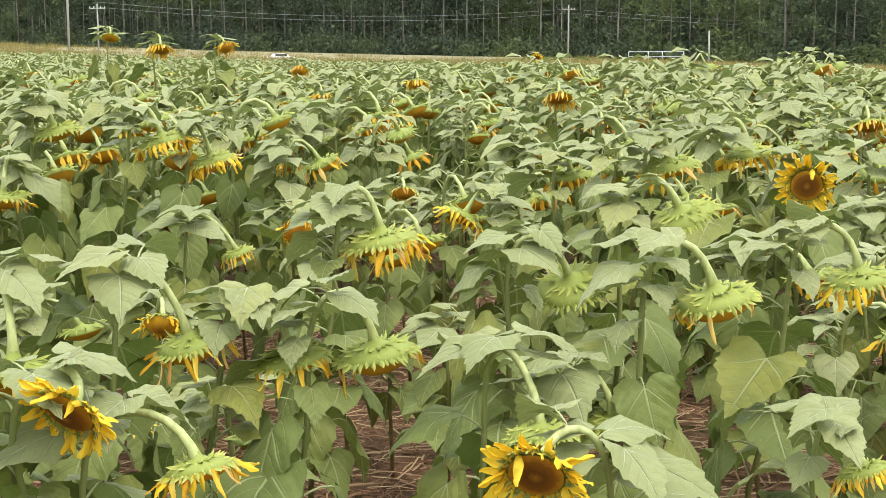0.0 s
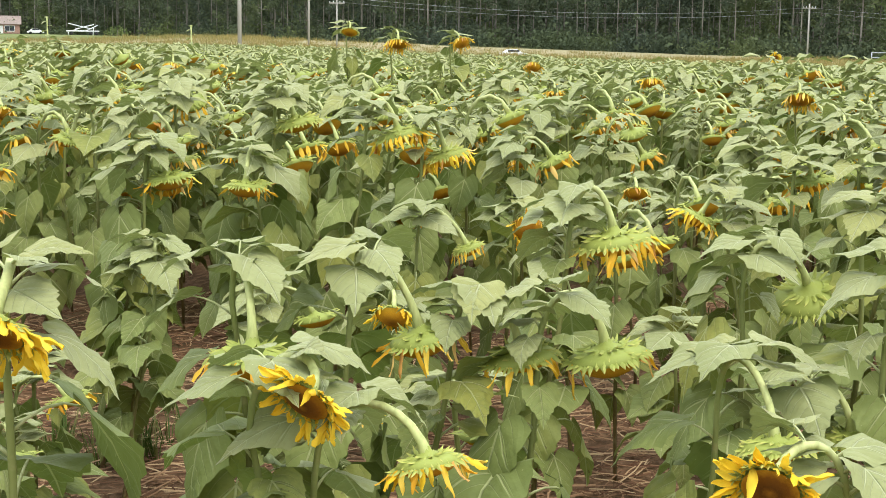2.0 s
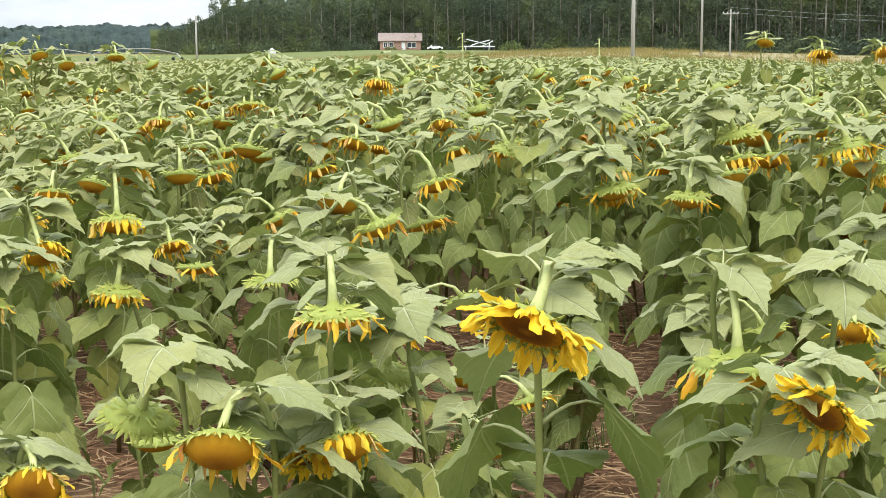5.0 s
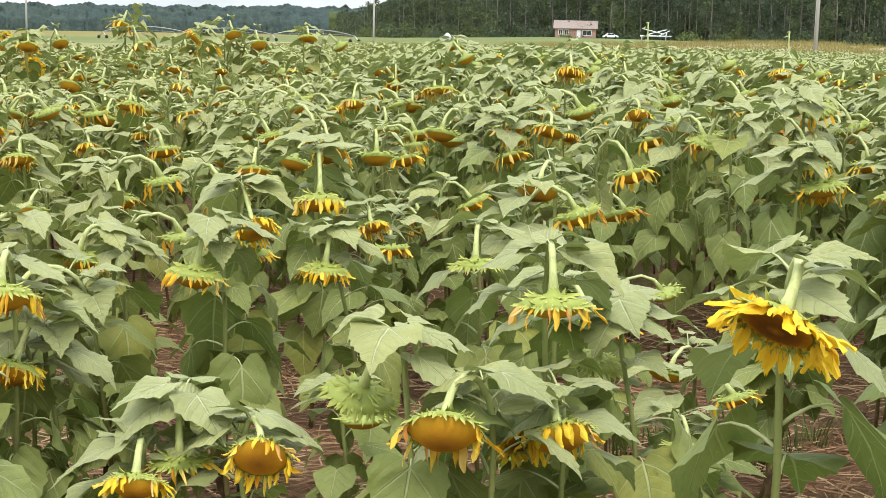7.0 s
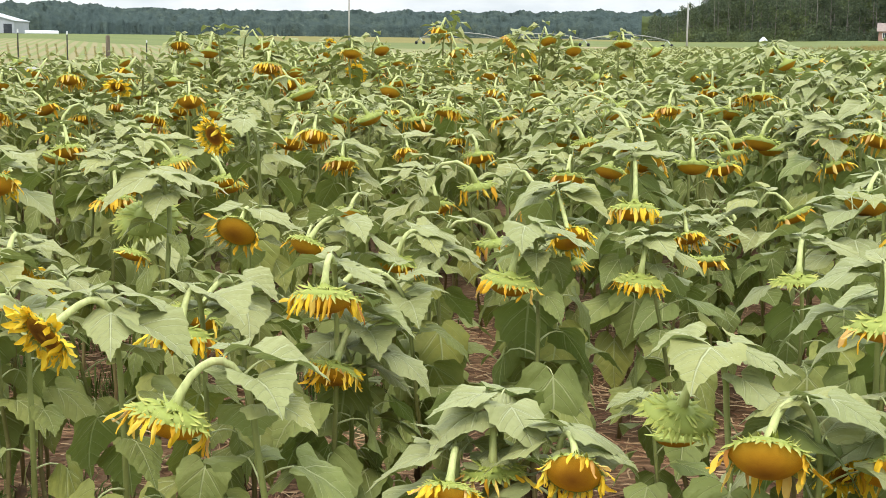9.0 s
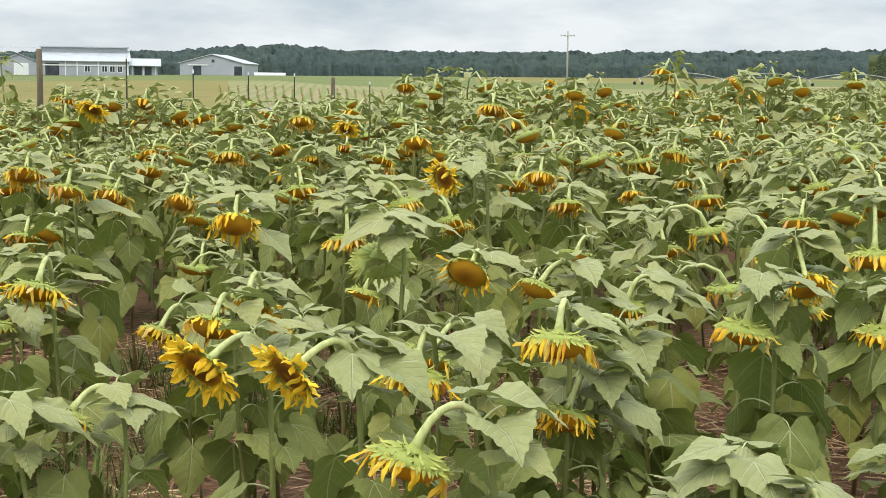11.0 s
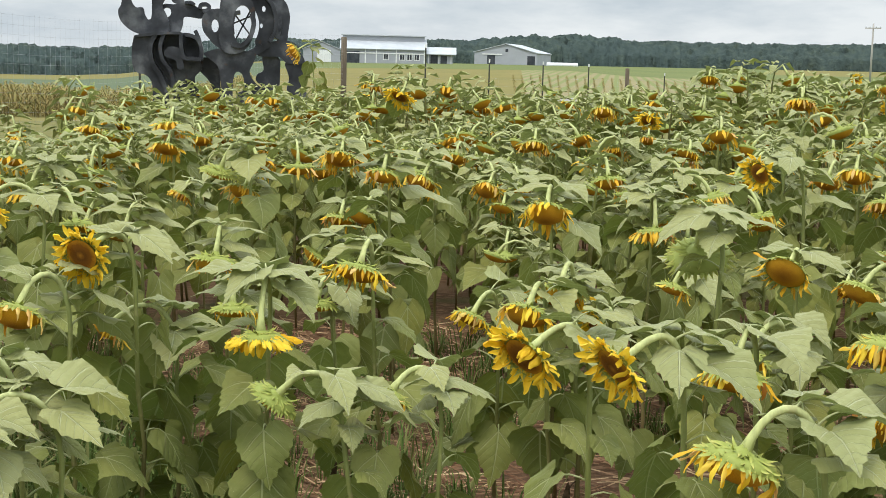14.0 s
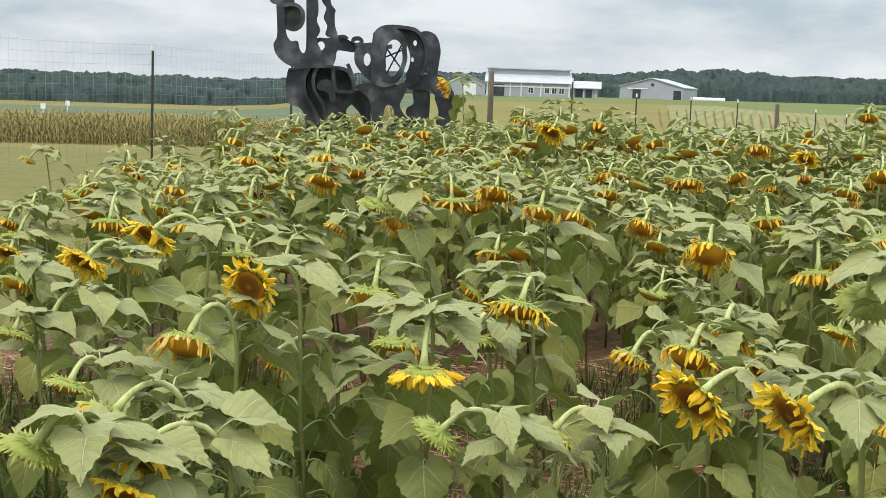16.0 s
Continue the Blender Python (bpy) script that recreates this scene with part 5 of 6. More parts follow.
# ---------------------------------------------------------------- straw and weeds on the soil
rng = random.Random(5)
straw_t = []
for q in range(10):
    g = Geo()
    n, ln, w = 2, rng.uniform(0.10, 0.28), rng.uniform(0.0022, 0.0042)
    bend = rng.uniform(-0.5, 0.5)
    vs = []
    for s in range(n + 1):
        u = s / n - 0.5
        cx, cy, cz = ln * u, bend * ln * u * u, 0.006 + 0.02 * (0.25 - u * u) * rng.random()
        vs += [(cx, cy - w, cz), (cx, cy, cz + w), (cx, cy + w, cz)]
    g.add(vs, [(3 * s + b, 3 * s + 3 + b, 3 * s + 4 + b, 3 * s + 1 + b) for s in range(n) for b in (0, 1)])
    straw_t.append(g)
placed = []
for q in range(30000):
    yaw, r = rng.uniform(-22, 96), 2.0 + 7.5 * rng.random() ** 0.8
    p = polar(yaw, r, 0)
    placed.append((rng.randrange(10), Matrix.Translation((p.x, p.y, rng.uniform(0.0, 0.03))) @ pose(0, 0, 0, rng.uniform(-9, 9), rng.uniform(-14, 14), rng.gauss(25, 45))))
tagged(joined("straw_mulch", straw_t, placed, ("straw",)), "loose reddish-brown straw lying between the stalks", "straw", kind="stuff")

weed_t = []
for q in range(6):
    g = Geo()
    for s in range(16):
        a, ln, w = rng.uniform(0, 6.28), rng.uniform(0.08, 0.26), rng.uniform(0.002, 0.0042)
        lean = rng.uniform(0.2, 0.9)
        e, sd = Vector((math.cos(a), math.sin(a), 0)), Vector((-math.sin(a), math.cos(a), 0))
        b = e * rng.uniform(0, 0.05)
        t1, t2 = b + e * ln * lean * 0.35 + Vector((0, 0, ln * 0.6)), b + e * ln * lean + Vector((0, 0, ln * (1 - 0.4 * lean)))
        g.add([b - sd * w, b + sd * w, t1 + sd * w, t1 - sd * w, t2], [(0, 1, 2, 3), (3, 2, 4)])
    weed_t.append(g)
placed = []
for q in range(4200):
    yaw, r = rng.uniform(-22, 97), 2.2 + 6.5 * rng.random()
    if q > 2600:
        yaw, r = rng.gauss(86, 7), 2.0 + abs(rng.gauss(0, 2.4))
    p = polar(yaw, r, 0)
    dens = noise.noise(Vector((p.x * 0.6, p.y * 0.6, 0))) + (0.34 if yaw > 58 else -0.32) + 0.4 * smooth(74, 84, yaw)
    if dens < 0.08:
        continue
    s = rng.uniform(0.6, 1.3) * (1.2 if yaw > 76 else 1)
    placed.append((rng.randrange(6), Matrix.Translation((p.x, p.y, 0)) @ pose(0, 0, 0, 0, 0, rng.uniform(0, 360)) @ Matrix.Diagonal((s, s, s, 1))))
tagged(joined("weeds", weed_t, placed, ("weed",)), "thin green weeds and grass tufts among the straw", "weeds", kind="stuff")

# ---------------------------------------------------------------- woods
def card(g, p, size, rng, slot=0):
    """A small clump of leaves: a bent four-cornered spray."""
    n = Vector((rng.gauss(0, 1), rng.gauss(0, 1), rng.gauss(0, 0.8) + 0.3)).normalized()
    e = n.orthogonal().normalized()
    e = Matrix.Rotation(rng.uniform(0, 6.28), 3, n) @ e
    f = n.cross(e)
    a, b = size * rng.uniform(0.6, 1.1), size * rng.uniform(0.4, 0.8)
    g.add([p - e * a, p + f * b + n * 0.2 * a, p + e * a * 0.9, p - f * b * 0.8 + n * 0.15 * a], [(0, 1, 2, 3)], slot)


def pine_geo(rng, height, cards, leafy, spray=(0.28, 0.62)):
    """A tall pine or hardwood: bare trunk, limbs and a ragged crown. Slots: bark, foliage."""
    g = Geo()
    lean = Vector((rng.uniform(-0.4, 0.4), rng.uniform(-0.4, 0.4), 0))
    r0 = rng.uniform(0.11, 0.24)
    pts = [Vector((0, 0, height * s / 5)) + lean * (s / 5) ** 2 for s in range(6)]
    g.tube(pts, [r0 * (1 - 0.75 * s / 5) for s in range(6)], 5, 0)
    crown0 = height * (rng.uniform(0.22, 0.45) if not leafy else rng.uniform(0.05, 0.12))
    limbs = []
    for q in range(12 if not leafy else 16):
        z = crown0 + (height - crown0) * (q + rng.random()) / 16
        a, ln = rng.uniform(0, 6.28), (1.15 - (z / height) ** 2) * rng.uniform(1.8, 3.6) * (1.25 if leafy else 1)
        b = Vector((0, 0, z)) + lean * (z / height) ** 2
        tip = b + Vector((math.cos(a) * ln, math.sin(a) * ln, ln * rng.uniform(-0.1, 0.35)))
        g.tube([b, b.lerp(tip, 0.6), tip], [0.06, 0.035, 0.012], 3, 0)
        limbs.append((b, tip))
    for q in range(cards):
        b, tip = rng.choice(limbs)
        p = b.lerp(tip, rng.uniform(0.35, 1.1)) + Vector((rng.gauss(0, 0.55), rng.gauss(0, 0.55), rng.gauss(0, 0.6)))
        card(g, p, rng.uniform(*spray), rng, 1)
    return g


rng = random.Random(12)
pines = [pine_geo(rng, rng.uniform(20, 27), 260, False, (0.4, 0.8)) for q in range(6)] + [pine_geo(rng, rng.uniform(14, 20), 330, True, (0.4, 0.8)) for q in range(6)]
pines += [pine_geo(rng, rng.uniform(20, 27), 720, False, (0.22, 0.46)) for q in range(4)] + [pine_geo(rng, rng.uniform(14, 20), 900, True, (0.22, 0.46)) for q in range(4)]
placed = []
for row in range(6):
    yaw = -24.0
    while yaw < 36.4:
        r = lerp(yaw, (-24, -18, 0, 10, 22, 36), (226, 232, 268, 290, 400, 446)) + row * 7 + rng.uniform(-3, 3)
        p = polar(yaw, r)
        pick = rng.randrange(6) if row < 4 and rng.random() < lerp(yaw, (-14, -2, 16, 24), (0.3, 0.75, 0.7, 0.15)) else 6 + rng.randrange(6)
        if row < 3:
            pick = 12 + rng.randrange(4) if pick < 6 else 16 + rng.randrange(4)
        s = rng.uniform(0.8, 1.12) * (0.92 if yaw > 28 else 1.0) * (1 - 0.5 * smooth(32.5, 36.4, yaw))
        placed.append((pick, Matrix.Translation(p) @ pose(0, 0, 0, 0, 0, rng.uniform(0, 360)) @ Matrix.Diagonal((s, s, s, 1))))
        yaw += rng.uniform(0.6, 1.1) * 250 / r
# the closed depth of the wood behind its front rows
g = Geo()
verts, faces = [], []
for a in range(401):
    yaw = -26 + 62.6 * a / 400
    base = polar(yaw, lerp(yaw, (-24, -18, 0, 10, 22, 36), (226, 232, 268, 290, 400, 446)) + 48)
    top = 20.0 * (0.92 if yaw > 28 else 1.0) * (1 - 0.55 * smooth(32.0, 36.0, yaw)) * (1.0 + 0.10 * noise.noise(Vector((yaw * 0.8, 1, 0))) + 0.14 * noise.noise(Vector((yaw * 2.7, 4, 0))))
    away = Vector((base.x, base.y, 0)).normalized()
    for b in range(11):
        u = b / 10
        verts.append(base + away * (3.5 * noise.noise(Vector((yaw * 2.2, u * 6, 5))) + 12 * max(0.0, u - 0.6) ** 1.5) + Vector((0, 0, top * u - (b == 0))))
for a in range(400):
    for b in range(10):
        q = a * 11 + b
        faces.append((q, q + 1, q + 12, q + 11))
g.add(verts, faces, 1)
pines.append(g)
placed.append((len(pines) - 1, Matrix.Identity(4)))
tagged(joined("woods", pines, placed, ("bark", "foliage")), "dark mixed pine wood with pale bare trunks along the field", "woods", kind="stuff")

# low undergrowth along the wood's foot
bush_t = []
for q in range(6):
    g = Geo()
    for s in range(200):
        card(g, Vector((rng.gauss(0, 1.5), rng.gauss(0, 1.0), abs(rng.gauss(0, 1.1)))), rng.uniform(0.16, 0.34), rng, 0)
    bush_t.append(g)
placed = []
for q in range(620):
    yaw = rng.uniform(-24, 36)
    r = lerp(yaw, (-24, -18, 0, 10, 22, 36), (224, 230, 265, 286, 396, 440)) + rng.choice((rng.uniform(-4, 8), rng.uniform(8, 60)))
    s = rng.uniform(0.7, 1.9)
    placed.append((rng.randrange(6), Matrix.Translation(polar(yaw, r)) @ pose(0, 0, 0, 0, 0, rng.uniform(0, 360)) @ Matrix.Diagonal((s, s, s, 1))))
tagged(joined("undergrowth", bush_t, placed, ("foliage",)), "dull green undergrowth at the foot of the wood", "undergrowth", kind="stuff")

# tall dry grass before the wood
grass_t = []
for q in range(6):
    g = Geo()
    for s in range(34):
        a, ln, w = rng.uniform(0, 6.28), rng.uniform(0.4, 1.0), rng.uniform(0.02, 0.05)
        b = Vector((rng.gauss(0, 0.8), rng.gauss(0, 0.8), 0))
        sd = Vector((math.cos(a), math.sin(a), 0))
        t = b + Vector((rng.gauss(0, 0.15), rng.gauss(0, 0.15), ln))
        g.add([b - sd * w, b + sd * w, t], [(0, 1, 2)])
    grass_t.append(g)
placed = []
for q in range(5200):
    yaw = rng.uniform(-24, 44)
    r = field_edge(yaw) + 3 + rng.random() ** 1.3 * (lerp(yaw, (-24, 0, 20, 44), (120, 180, 170, 90)))
    s = rng.uniform(0.5, 1.0)
    placed.append((rng.randrange(6), Matrix.Translation(polar(yaw, r)) @ pose(0, 0, 0, 0, 0, rng.uniform(0, 360)) @ Matrix.Diagonal((s, s, s, 1))))
tagged(joined("dry_grass_tufts", grass_t, placed, ("corn",)), "tan dry grass standing along the field edge", "dry grass", kind="stuff")

# far wooded ridge round the fields: a closed lumpy canopy
RIDGE_R = ((27, 37, 45, 56, 62, 74, 82, 108), (640, 640, 660, 680, 640, 640, 620, 600))
RIDGE_H = ((27, 36, 44, 54, 57, 60, 64, 70, 76, 82, 90, 108), (1.1, 1.1, 1.04, 1.02, 1.05, 1.22, 0.92, 0.80, 0.93, 1.03, 1.06, 1.0))
# the rounded crowns of the wood rising with the hill
g = Geo()
cols, rows = 2200, 16
verts, faces = [], []
for a in range(cols + 1):
    yaw = 26.5 + 82.0 * a / cols
    base = polar(yaw, lerp(yaw, *RIDGE_R) + 6)
    top = 12.0 * lerp(yaw, *RIDGE_H) * (1.0 + 0.08 * noise.noise(Vector((yaw * 0.9, 0, 0))) + 0.06 * noise.noise(Vector((yaw * 3.1, 4, 0))))
    away = Vector((base.x, base.y, 0)).normalized()
    for b in range(rows + 1):
        u = b / rows
        p = base + away * (46 * u) + Vector((0, 0, top * math.sin(min(1.0, 0.18 + u) * 1.5708) - (6.0 if b == 0 else 0.0)))
        crown = noise.noise(Vector((p.x * 0.16, p.y * 0.16, 2 + u * 5))) + 0.7 * noise.noise(Vector((p.x * 0.42, p.y * 0.42, u * 11))) + 0.45 * noise.noise(Vector((p.x * 1.0, p.y * 1.0, u * 23)))
        verts.append(p + Vector((0, 0, 1.3 * crown)) - away * 2.6 * crown)
for a in range(cols):
    for b in range(rows):
        q = a * (rows + 1) + b
        faces.append((q, q + 1, q + rows + 2, q + rows + 1))
g.add(verts, faces)
tagged(new("far_woods", g.mesh("far_woods", ("hazed_foliage",))), "wooded ridge beyond the farm fields, its green tinted with painted blue haze", "woods", kind="stuff")

# ripe corn rows down the slope
rng = random.Random(33)
corn_t = []
for q in range(8):
    g = Geo()
    hgt = rng.uniform(1.7, 2.2)
    g.tube([(0, 0, 0), (0.03, 0, hgt * 0.6), (0.05, 0.02, hgt)], [0.018, 0.014, 0.006], 3)
    for s in range(17):
        a, z = rng.uniform(0, 6.28), rng.uniform(0.12, hgt * 0.98)
        ln, e = rng.uniform(0.35, 0.65), Vector((math.cos(a), math.sin(a), 0))
        sd = Vector((-e.y, e.x, 0)) * rng.uniform(0.04, 0.07)
        b = Vector((0.03, 0, z))
        m1, m2 = b + e * ln * 0.5 + Vector((0, 0, ln * 0.3)), b + e * ln + Vector((0, 0, -ln * rng.uniform(0.0, 0.5)))
        g.add([b - sd * 0.6, b + sd * 0.6, m1 + sd, m1 - sd, m2], [(0, 1, 2, 3), (3, 2, 4)])
    corn_t.append(g)
placed = []
for row in range(9):
    yaw = 73.0
    while yaw < 104:
        r = 92 + row * 1.6 + rng.uniform(-0.3, 0.3)
        s = rng.uniform(0.85, 1.08) * (1 - 0.55 * smooth(81, 74, yaw))
        placed.append((rng.randrange(8), Matrix.Translation(polar(yaw, r)) @ pose(0, 0, 0, 0, 0, rng.uniform(0, 360)) @ Matrix.Diagonal((s, s, s, 1))))
        yaw += rng.uniform(0.13, 0.26)
tagged(joined("corn_rows", corn_t, placed, ("corn",)), "ripe straw-coloured corn standing in rows below the field", "corn", kind="stuff")
# low crop lines in the stubble
placed = []
for lane in range(34):
    yaw = 50.5 + lane * 0.36
    for s in range(34):
        r = 80 + s * 2.1 + rng.uniform(-0.6, 0.6)
        k = rng.uniform(0.08, 0.16)
        placed.append((rng.randrange(8), Matrix.Translation(polar(yaw + rng.uniform(-0.03, 0.03), r)) @ pose(0, 0, 0, 0, 0, rng.uniform(0, 360)) @ Matrix.Diagonal((k * 2, k * 2, k, 1))))
tagged(joined("stubble_stalks", corn_t, placed, ("corn",)), "short cut corn stalks in straight rows", "stubble", kind="stuff")


# ---------------------------------------------------------------- steel horse
def horse():
    """The abstract welded horse, in its own plane: x to its right side as seen from the field, z up, y away."""
    g = Geo()

    def plate(outline, y, thick, holes=()):
        """A flat cut plate with rounded edges, stood in the plane at depth y."""
        bm = bmesh.new()
        pts = [Vector((x, 0, z)) for x, z in outline]
        n = len(pts)
        ring = []
        for a in range(n):
            p0, p1, p2, p3 = (pts[(a + d) % n] for d in (-1, 0, 1, 2))
            for s in range(4):
                t = s / 4
                ring.append(0.5 * (2 * p1 + (p2 - p0) * t + (2 * p0 - 5 * p1 + 4 * p2 - p3) * t * t + (3 * p1 - p0 - 3 * p2 + p3) * t ** 3))
        loops = [ring]
        for cx, cz, rx, rz in holes:
            loops.append([Vector((cx + rx * math.cos(w), 0, cz + rz * math.sin(w))) for w in (2 * math.pi * s / 18 for s in range(18))])
        edges = []
        for lp in loops:
            vs = [bm.verts.new(p + Vector((0, y, 0))) for p in lp]
            edges += [bm.edges.new((vs[a], vs[(a + 1) % len(vs)])) for a in range(len(vs))]
        bmesh.ops.triangle_fill(bm, use_beauty=True, use_dissolve=False, edges=edges)
        faces = bm.faces[:]
        ext = bmesh.ops.extrude_face_region(bm, geom=faces)
        bmesh.ops.translate(bm, verts=[e for e in ext["geom"] if isinstance(e, bmesh.types.BMVert)], vec=(0, thick, 0))
        bmesh.ops.recalc_face_normals(bm, faces=bm.faces[:])
        bm.verts.index_update()
        g.add([v.co for v in bm.verts], [[v.index for v in f.verts] for f in bm.faces])
        bm.free()

    def band(points, y0, y1, thick):
        """A rolled sheet: a line in the plane given breadth from y0 to y1."""
        pts = [Vector((x, 0, z)) for x, z in points]
        fine = []
        for a in range(len(pts) - 1):
            p0, p1, p2, p3 = pts[max(a - 1, 0)], pts[a], pts[a + 1], pts[min(a + 2, len(pts) - 1)]
            for s in range(5):
                t = s / 5
                fine.append(0.5 * (2 * p1 + (p2 - p0) * t + (2 * p0 - 5 * p1 + 4 * p2 - p3) * t * t + (3 * p1 - p0 - 3 * p2 + p3) * t ** 3))
        fine.append(pts[-1])
        vs, fs = [], []
        for a, p in enumerate(fine):
            t = (fine[min(a + 1, len(fine) - 1)] - fine[max(a - 1, 0)]).normalized()
            nrm = Vector((-t.z, 0, t.x)) * thick * 0.5
            vs += [p + nrm + Vector((0, y0, 0)), p + nrm + Vector((0, y1, 0)), p - nrm + Vector((0, y1, 0)), p - nrm + Vector((0, y0, 0))]
        for a in range(len(fine) - 1):
            for s in range(4):
                fs.append((4 * a + s, 4 * a + (s + 1) % 4, 4 * a + 4 + (s + 1) % 4, 4 * a + 4 + s))
        fs += [(0, 1, 2, 3), tuple(4 * (len(fine) - 1) + s for s in (3, 2, 1, 0))]
        g.add(vs, fs)

    # far hind leg, underside beam and the shadowed inner legs
    plate([(-0.18, 1.55), (-0.03, 1.59), (0.16, 1.57), (0.11, 1.4), (0.15, 1.09), (0.15, 0.83), (0.05, 0.83), (0.05, 1.12), (-0.03, 1.37)], 0.3, 0.07)
    plate([(-0.18, 1.7), (0.09, 1.72), (0.15, 1.66), (0.11, 1.58), (-0.13, 1.56)], 0.1, 0.12)
    # hind legs: forked near leg, the middle leg and the last leg under the haunch plate
    plate([(-0.11, 1.78), (0.15, 1.85), (0.42, 1.82), (0.59, 1.79), (0.56, 1.66), (0.51, 1.53), (0.59, 1.39), (0.74, 1.27), (0.72, 1.16), (0.57, 1.12), (0.58, 0.84), (0.42, 0.84), (0.34, 1.14), (0.35, 1.24), (0.42, 1.28), (0.44, 1.37), (0.41, 1.5), (0.33, 1.53), (0.29, 1.42), (0.28, 1.14), (0.3, 0.83), (0.17, 0.83), (0.15, 1.14), (0.11, 1.42), (0.08, 1.6), (-0.02, 1.69)], -0.34, 0.1)
    plate([(0.7, 1.76), (0.92, 1.74), (0.94, 1.53), (0.93, 1.25), (0.93, 0.84), (0.77, 0.83), (0.74, 1.16), (0.69, 1.33), (0.61, 1.41), (0.62, 1.5), (0.71, 1.57)], -0.05, 0.1)
    plate([(0.58, 1.89), (0.77, 1.95), (1.01, 1.98), (1.16, 1.92), (1.22, 1.81), (1.27, 1.68), (1.12, 1.66), (1.02, 1.67), (0.92, 1.75), (0.77, 1.75), (0.63, 1.76)], -0.22, 0.09)
    plate([(1.0, 1.67), (1.15, 1.66), (1.26, 1.67), (1.27, 1.39), (1.33, 1.16), (1.35, 0.86), (1.09, 0.85), (1.1, 1.19), (1.03, 1.3), (1.06, 1.47)], -0.18, 0.09)
    # chest block: left wall, rolled sheets, cut plate, drum and fore legs
    plate([(-1.05, 1.93), (-0.99, 2.0), (-0.77, 2.02), (-0.84, 1.86), (-0.83, 1.66), (-0.76, 1.52), (-0.64, 1.38), (-0.58, 1.21), (-0.57, 0.81), (-0.78, 0.8), (-0.79, 1.22), (-0.81, 1.37), (-0.88, 1.46), (-1.02, 1.51), (-1.07, 1.68)], -0.42, 0.07)
    band([(-0.75, 2.01), (-0.82, 1.86), (-0.8, 1.65), (-0.68, 1.45), (-0.6, 1.24)], -0.5, -0.15, 0.06)
    band([(-0.64, 2.02), (-0.69, 1.86), (-0.66, 1.68), (-0.55, 1.52), (-0.5, 1.28)], -0.48, -0.05, 0.05)
    plate([(-0.78, 2.02), (-0.44, 2.05), (-0.23, 2.02), (-0.16, 1.93), (-0.14, 1.78), (-0.16, 1.68), (-0.14, 1.55), (-0.23, 1.45), (-0.22, 1.31), (-0.16, 1.22), (-0.16, 0.8), (-0.53, 0.79), (-0.53, 1.2), (-0.66, 1.4), (-0.78, 1.6), (-0.81, 1.85)], 0.02, 0.07)
    plate([(-0.64, 1.77), (-0.57, 1.85), (-0.43, 1.83), (-0.39, 1.68), (-0.38, 1.57), (-0.45, 1.55), (-0.49, 1.67), (-0.61, 1.71)], -0.46, 0.06)
    band([(-0.42, 2.03), (-0.41, 1.86), (-0.37, 1.71), (-0.27, 1.7), (-0.15, 1.69)], -0.5, -0.1, 0.05)
    band([(-0.36, 2.02), (-0.26, 2.0), (-0.18, 1.94), (-0.14, 1.81), (-0.15, 1.68)], -0.46, 0.15, 0.05)
    band([(-0.23, 2.08), (-0.18, 1.97), (-0.14, 1.82)], -0.3, 0.25, 0.05)
    plate([(-1.02, 1.99), (-0.82, 2.03), (-0.56, 2.05), (-0.42, 2.05), (-0.42, 2.02), (-0.65, 2.01), (-0.99, 1.97)], -0.52, 0.55)
    # barrel: small ring with a squared hole, front ring, broad rolled sheet and the arch behind
    plate([(-0.14, 2.22), (-0.1, 2.32), (0.01, 2.37), (0.12, 2.37), (0.15, 2.19), (0.14, 2.0), (0.18, 1.82), (0.05, 1.88), (-0.04, 1.97), (-0.12, 2.08)], -0.3, 0.1, ((0.04, 2.15, 0.048, 0.087),))
    plate([(0.11, 1.89), (0.09, 2.15), (0.1, 2.39), (0.14, 2.53), (0.28, 2.59), (0.43, 2.58), (0.56, 2.45), (0.58, 2.23), (0.55, 2.01), (0.46, 1.85), (0.33, 1.78), (0.19, 1.79)], -0.46, 0.09, ((0.41, 2.17, 0.138, 0.264),))
    band([(0.28, 2.04), (0.27, 2.19), (0.31, 2.32), (0.38, 2.34)], -0.4, -0.05, 0.05)
    band([(0.53, 2.33), (0.56, 2.19), (0.51, 2.01), (0.39, 1.89), (0.26, 1.91)], -0.52, -0.25, 0.06)
    band([(0.13, 2.49), (0.22, 2.58), (0.37, 2.61), (0.55, 2.6), (0.7, 2.57), (0.81, 2.45), (0.86, 2.27), (0.85, 2.1), (0.78, 1.95)], -0.4, 0.2, 0.05)
    plate([(0.37, 2.59), (0.56, 2.6), (0.71, 2.58), (0.82, 2.45), (0.87, 2.27), (0.85, 2.09), (0.78, 1.95), (0.63, 1.89), (0.58, 1.95), (0.62, 2.05), (0.64, 2.2), (0.59, 2.36), (0.5, 2.47), (0.41, 2.5)], -0.26, 0.08, ((0.7, 2.4, 0.026, 0.039), (0.67, 2.17, 0.019, 0.032)))
    plate([(0.73, 2.54), (0.88, 2.58), (1.01, 2.51), (1.07, 2.32), (1.05, 2.11), (1.02, 1.96), (0.89, 1.95), (0.95, 2.09), (0.96, 2.25), (0.92, 2.39), (0.85, 2.47), (0.76, 2.48)], -0.02, 0.1)
    band([(0.75, 2.52), (0.85, 2.46), (0.91, 2.34), (0.93, 2.19), (0.89, 2.0)], -0.05, 0.45, 0.06)
    plate([(0.15, 1.81), (0.39, 1.79), (0.62, 1.89), (0.76, 1.95), (0.8, 1.9), (0.58, 1.76), (0.27, 1.73), (0.1, 1.77)], -0.3, 0.12)
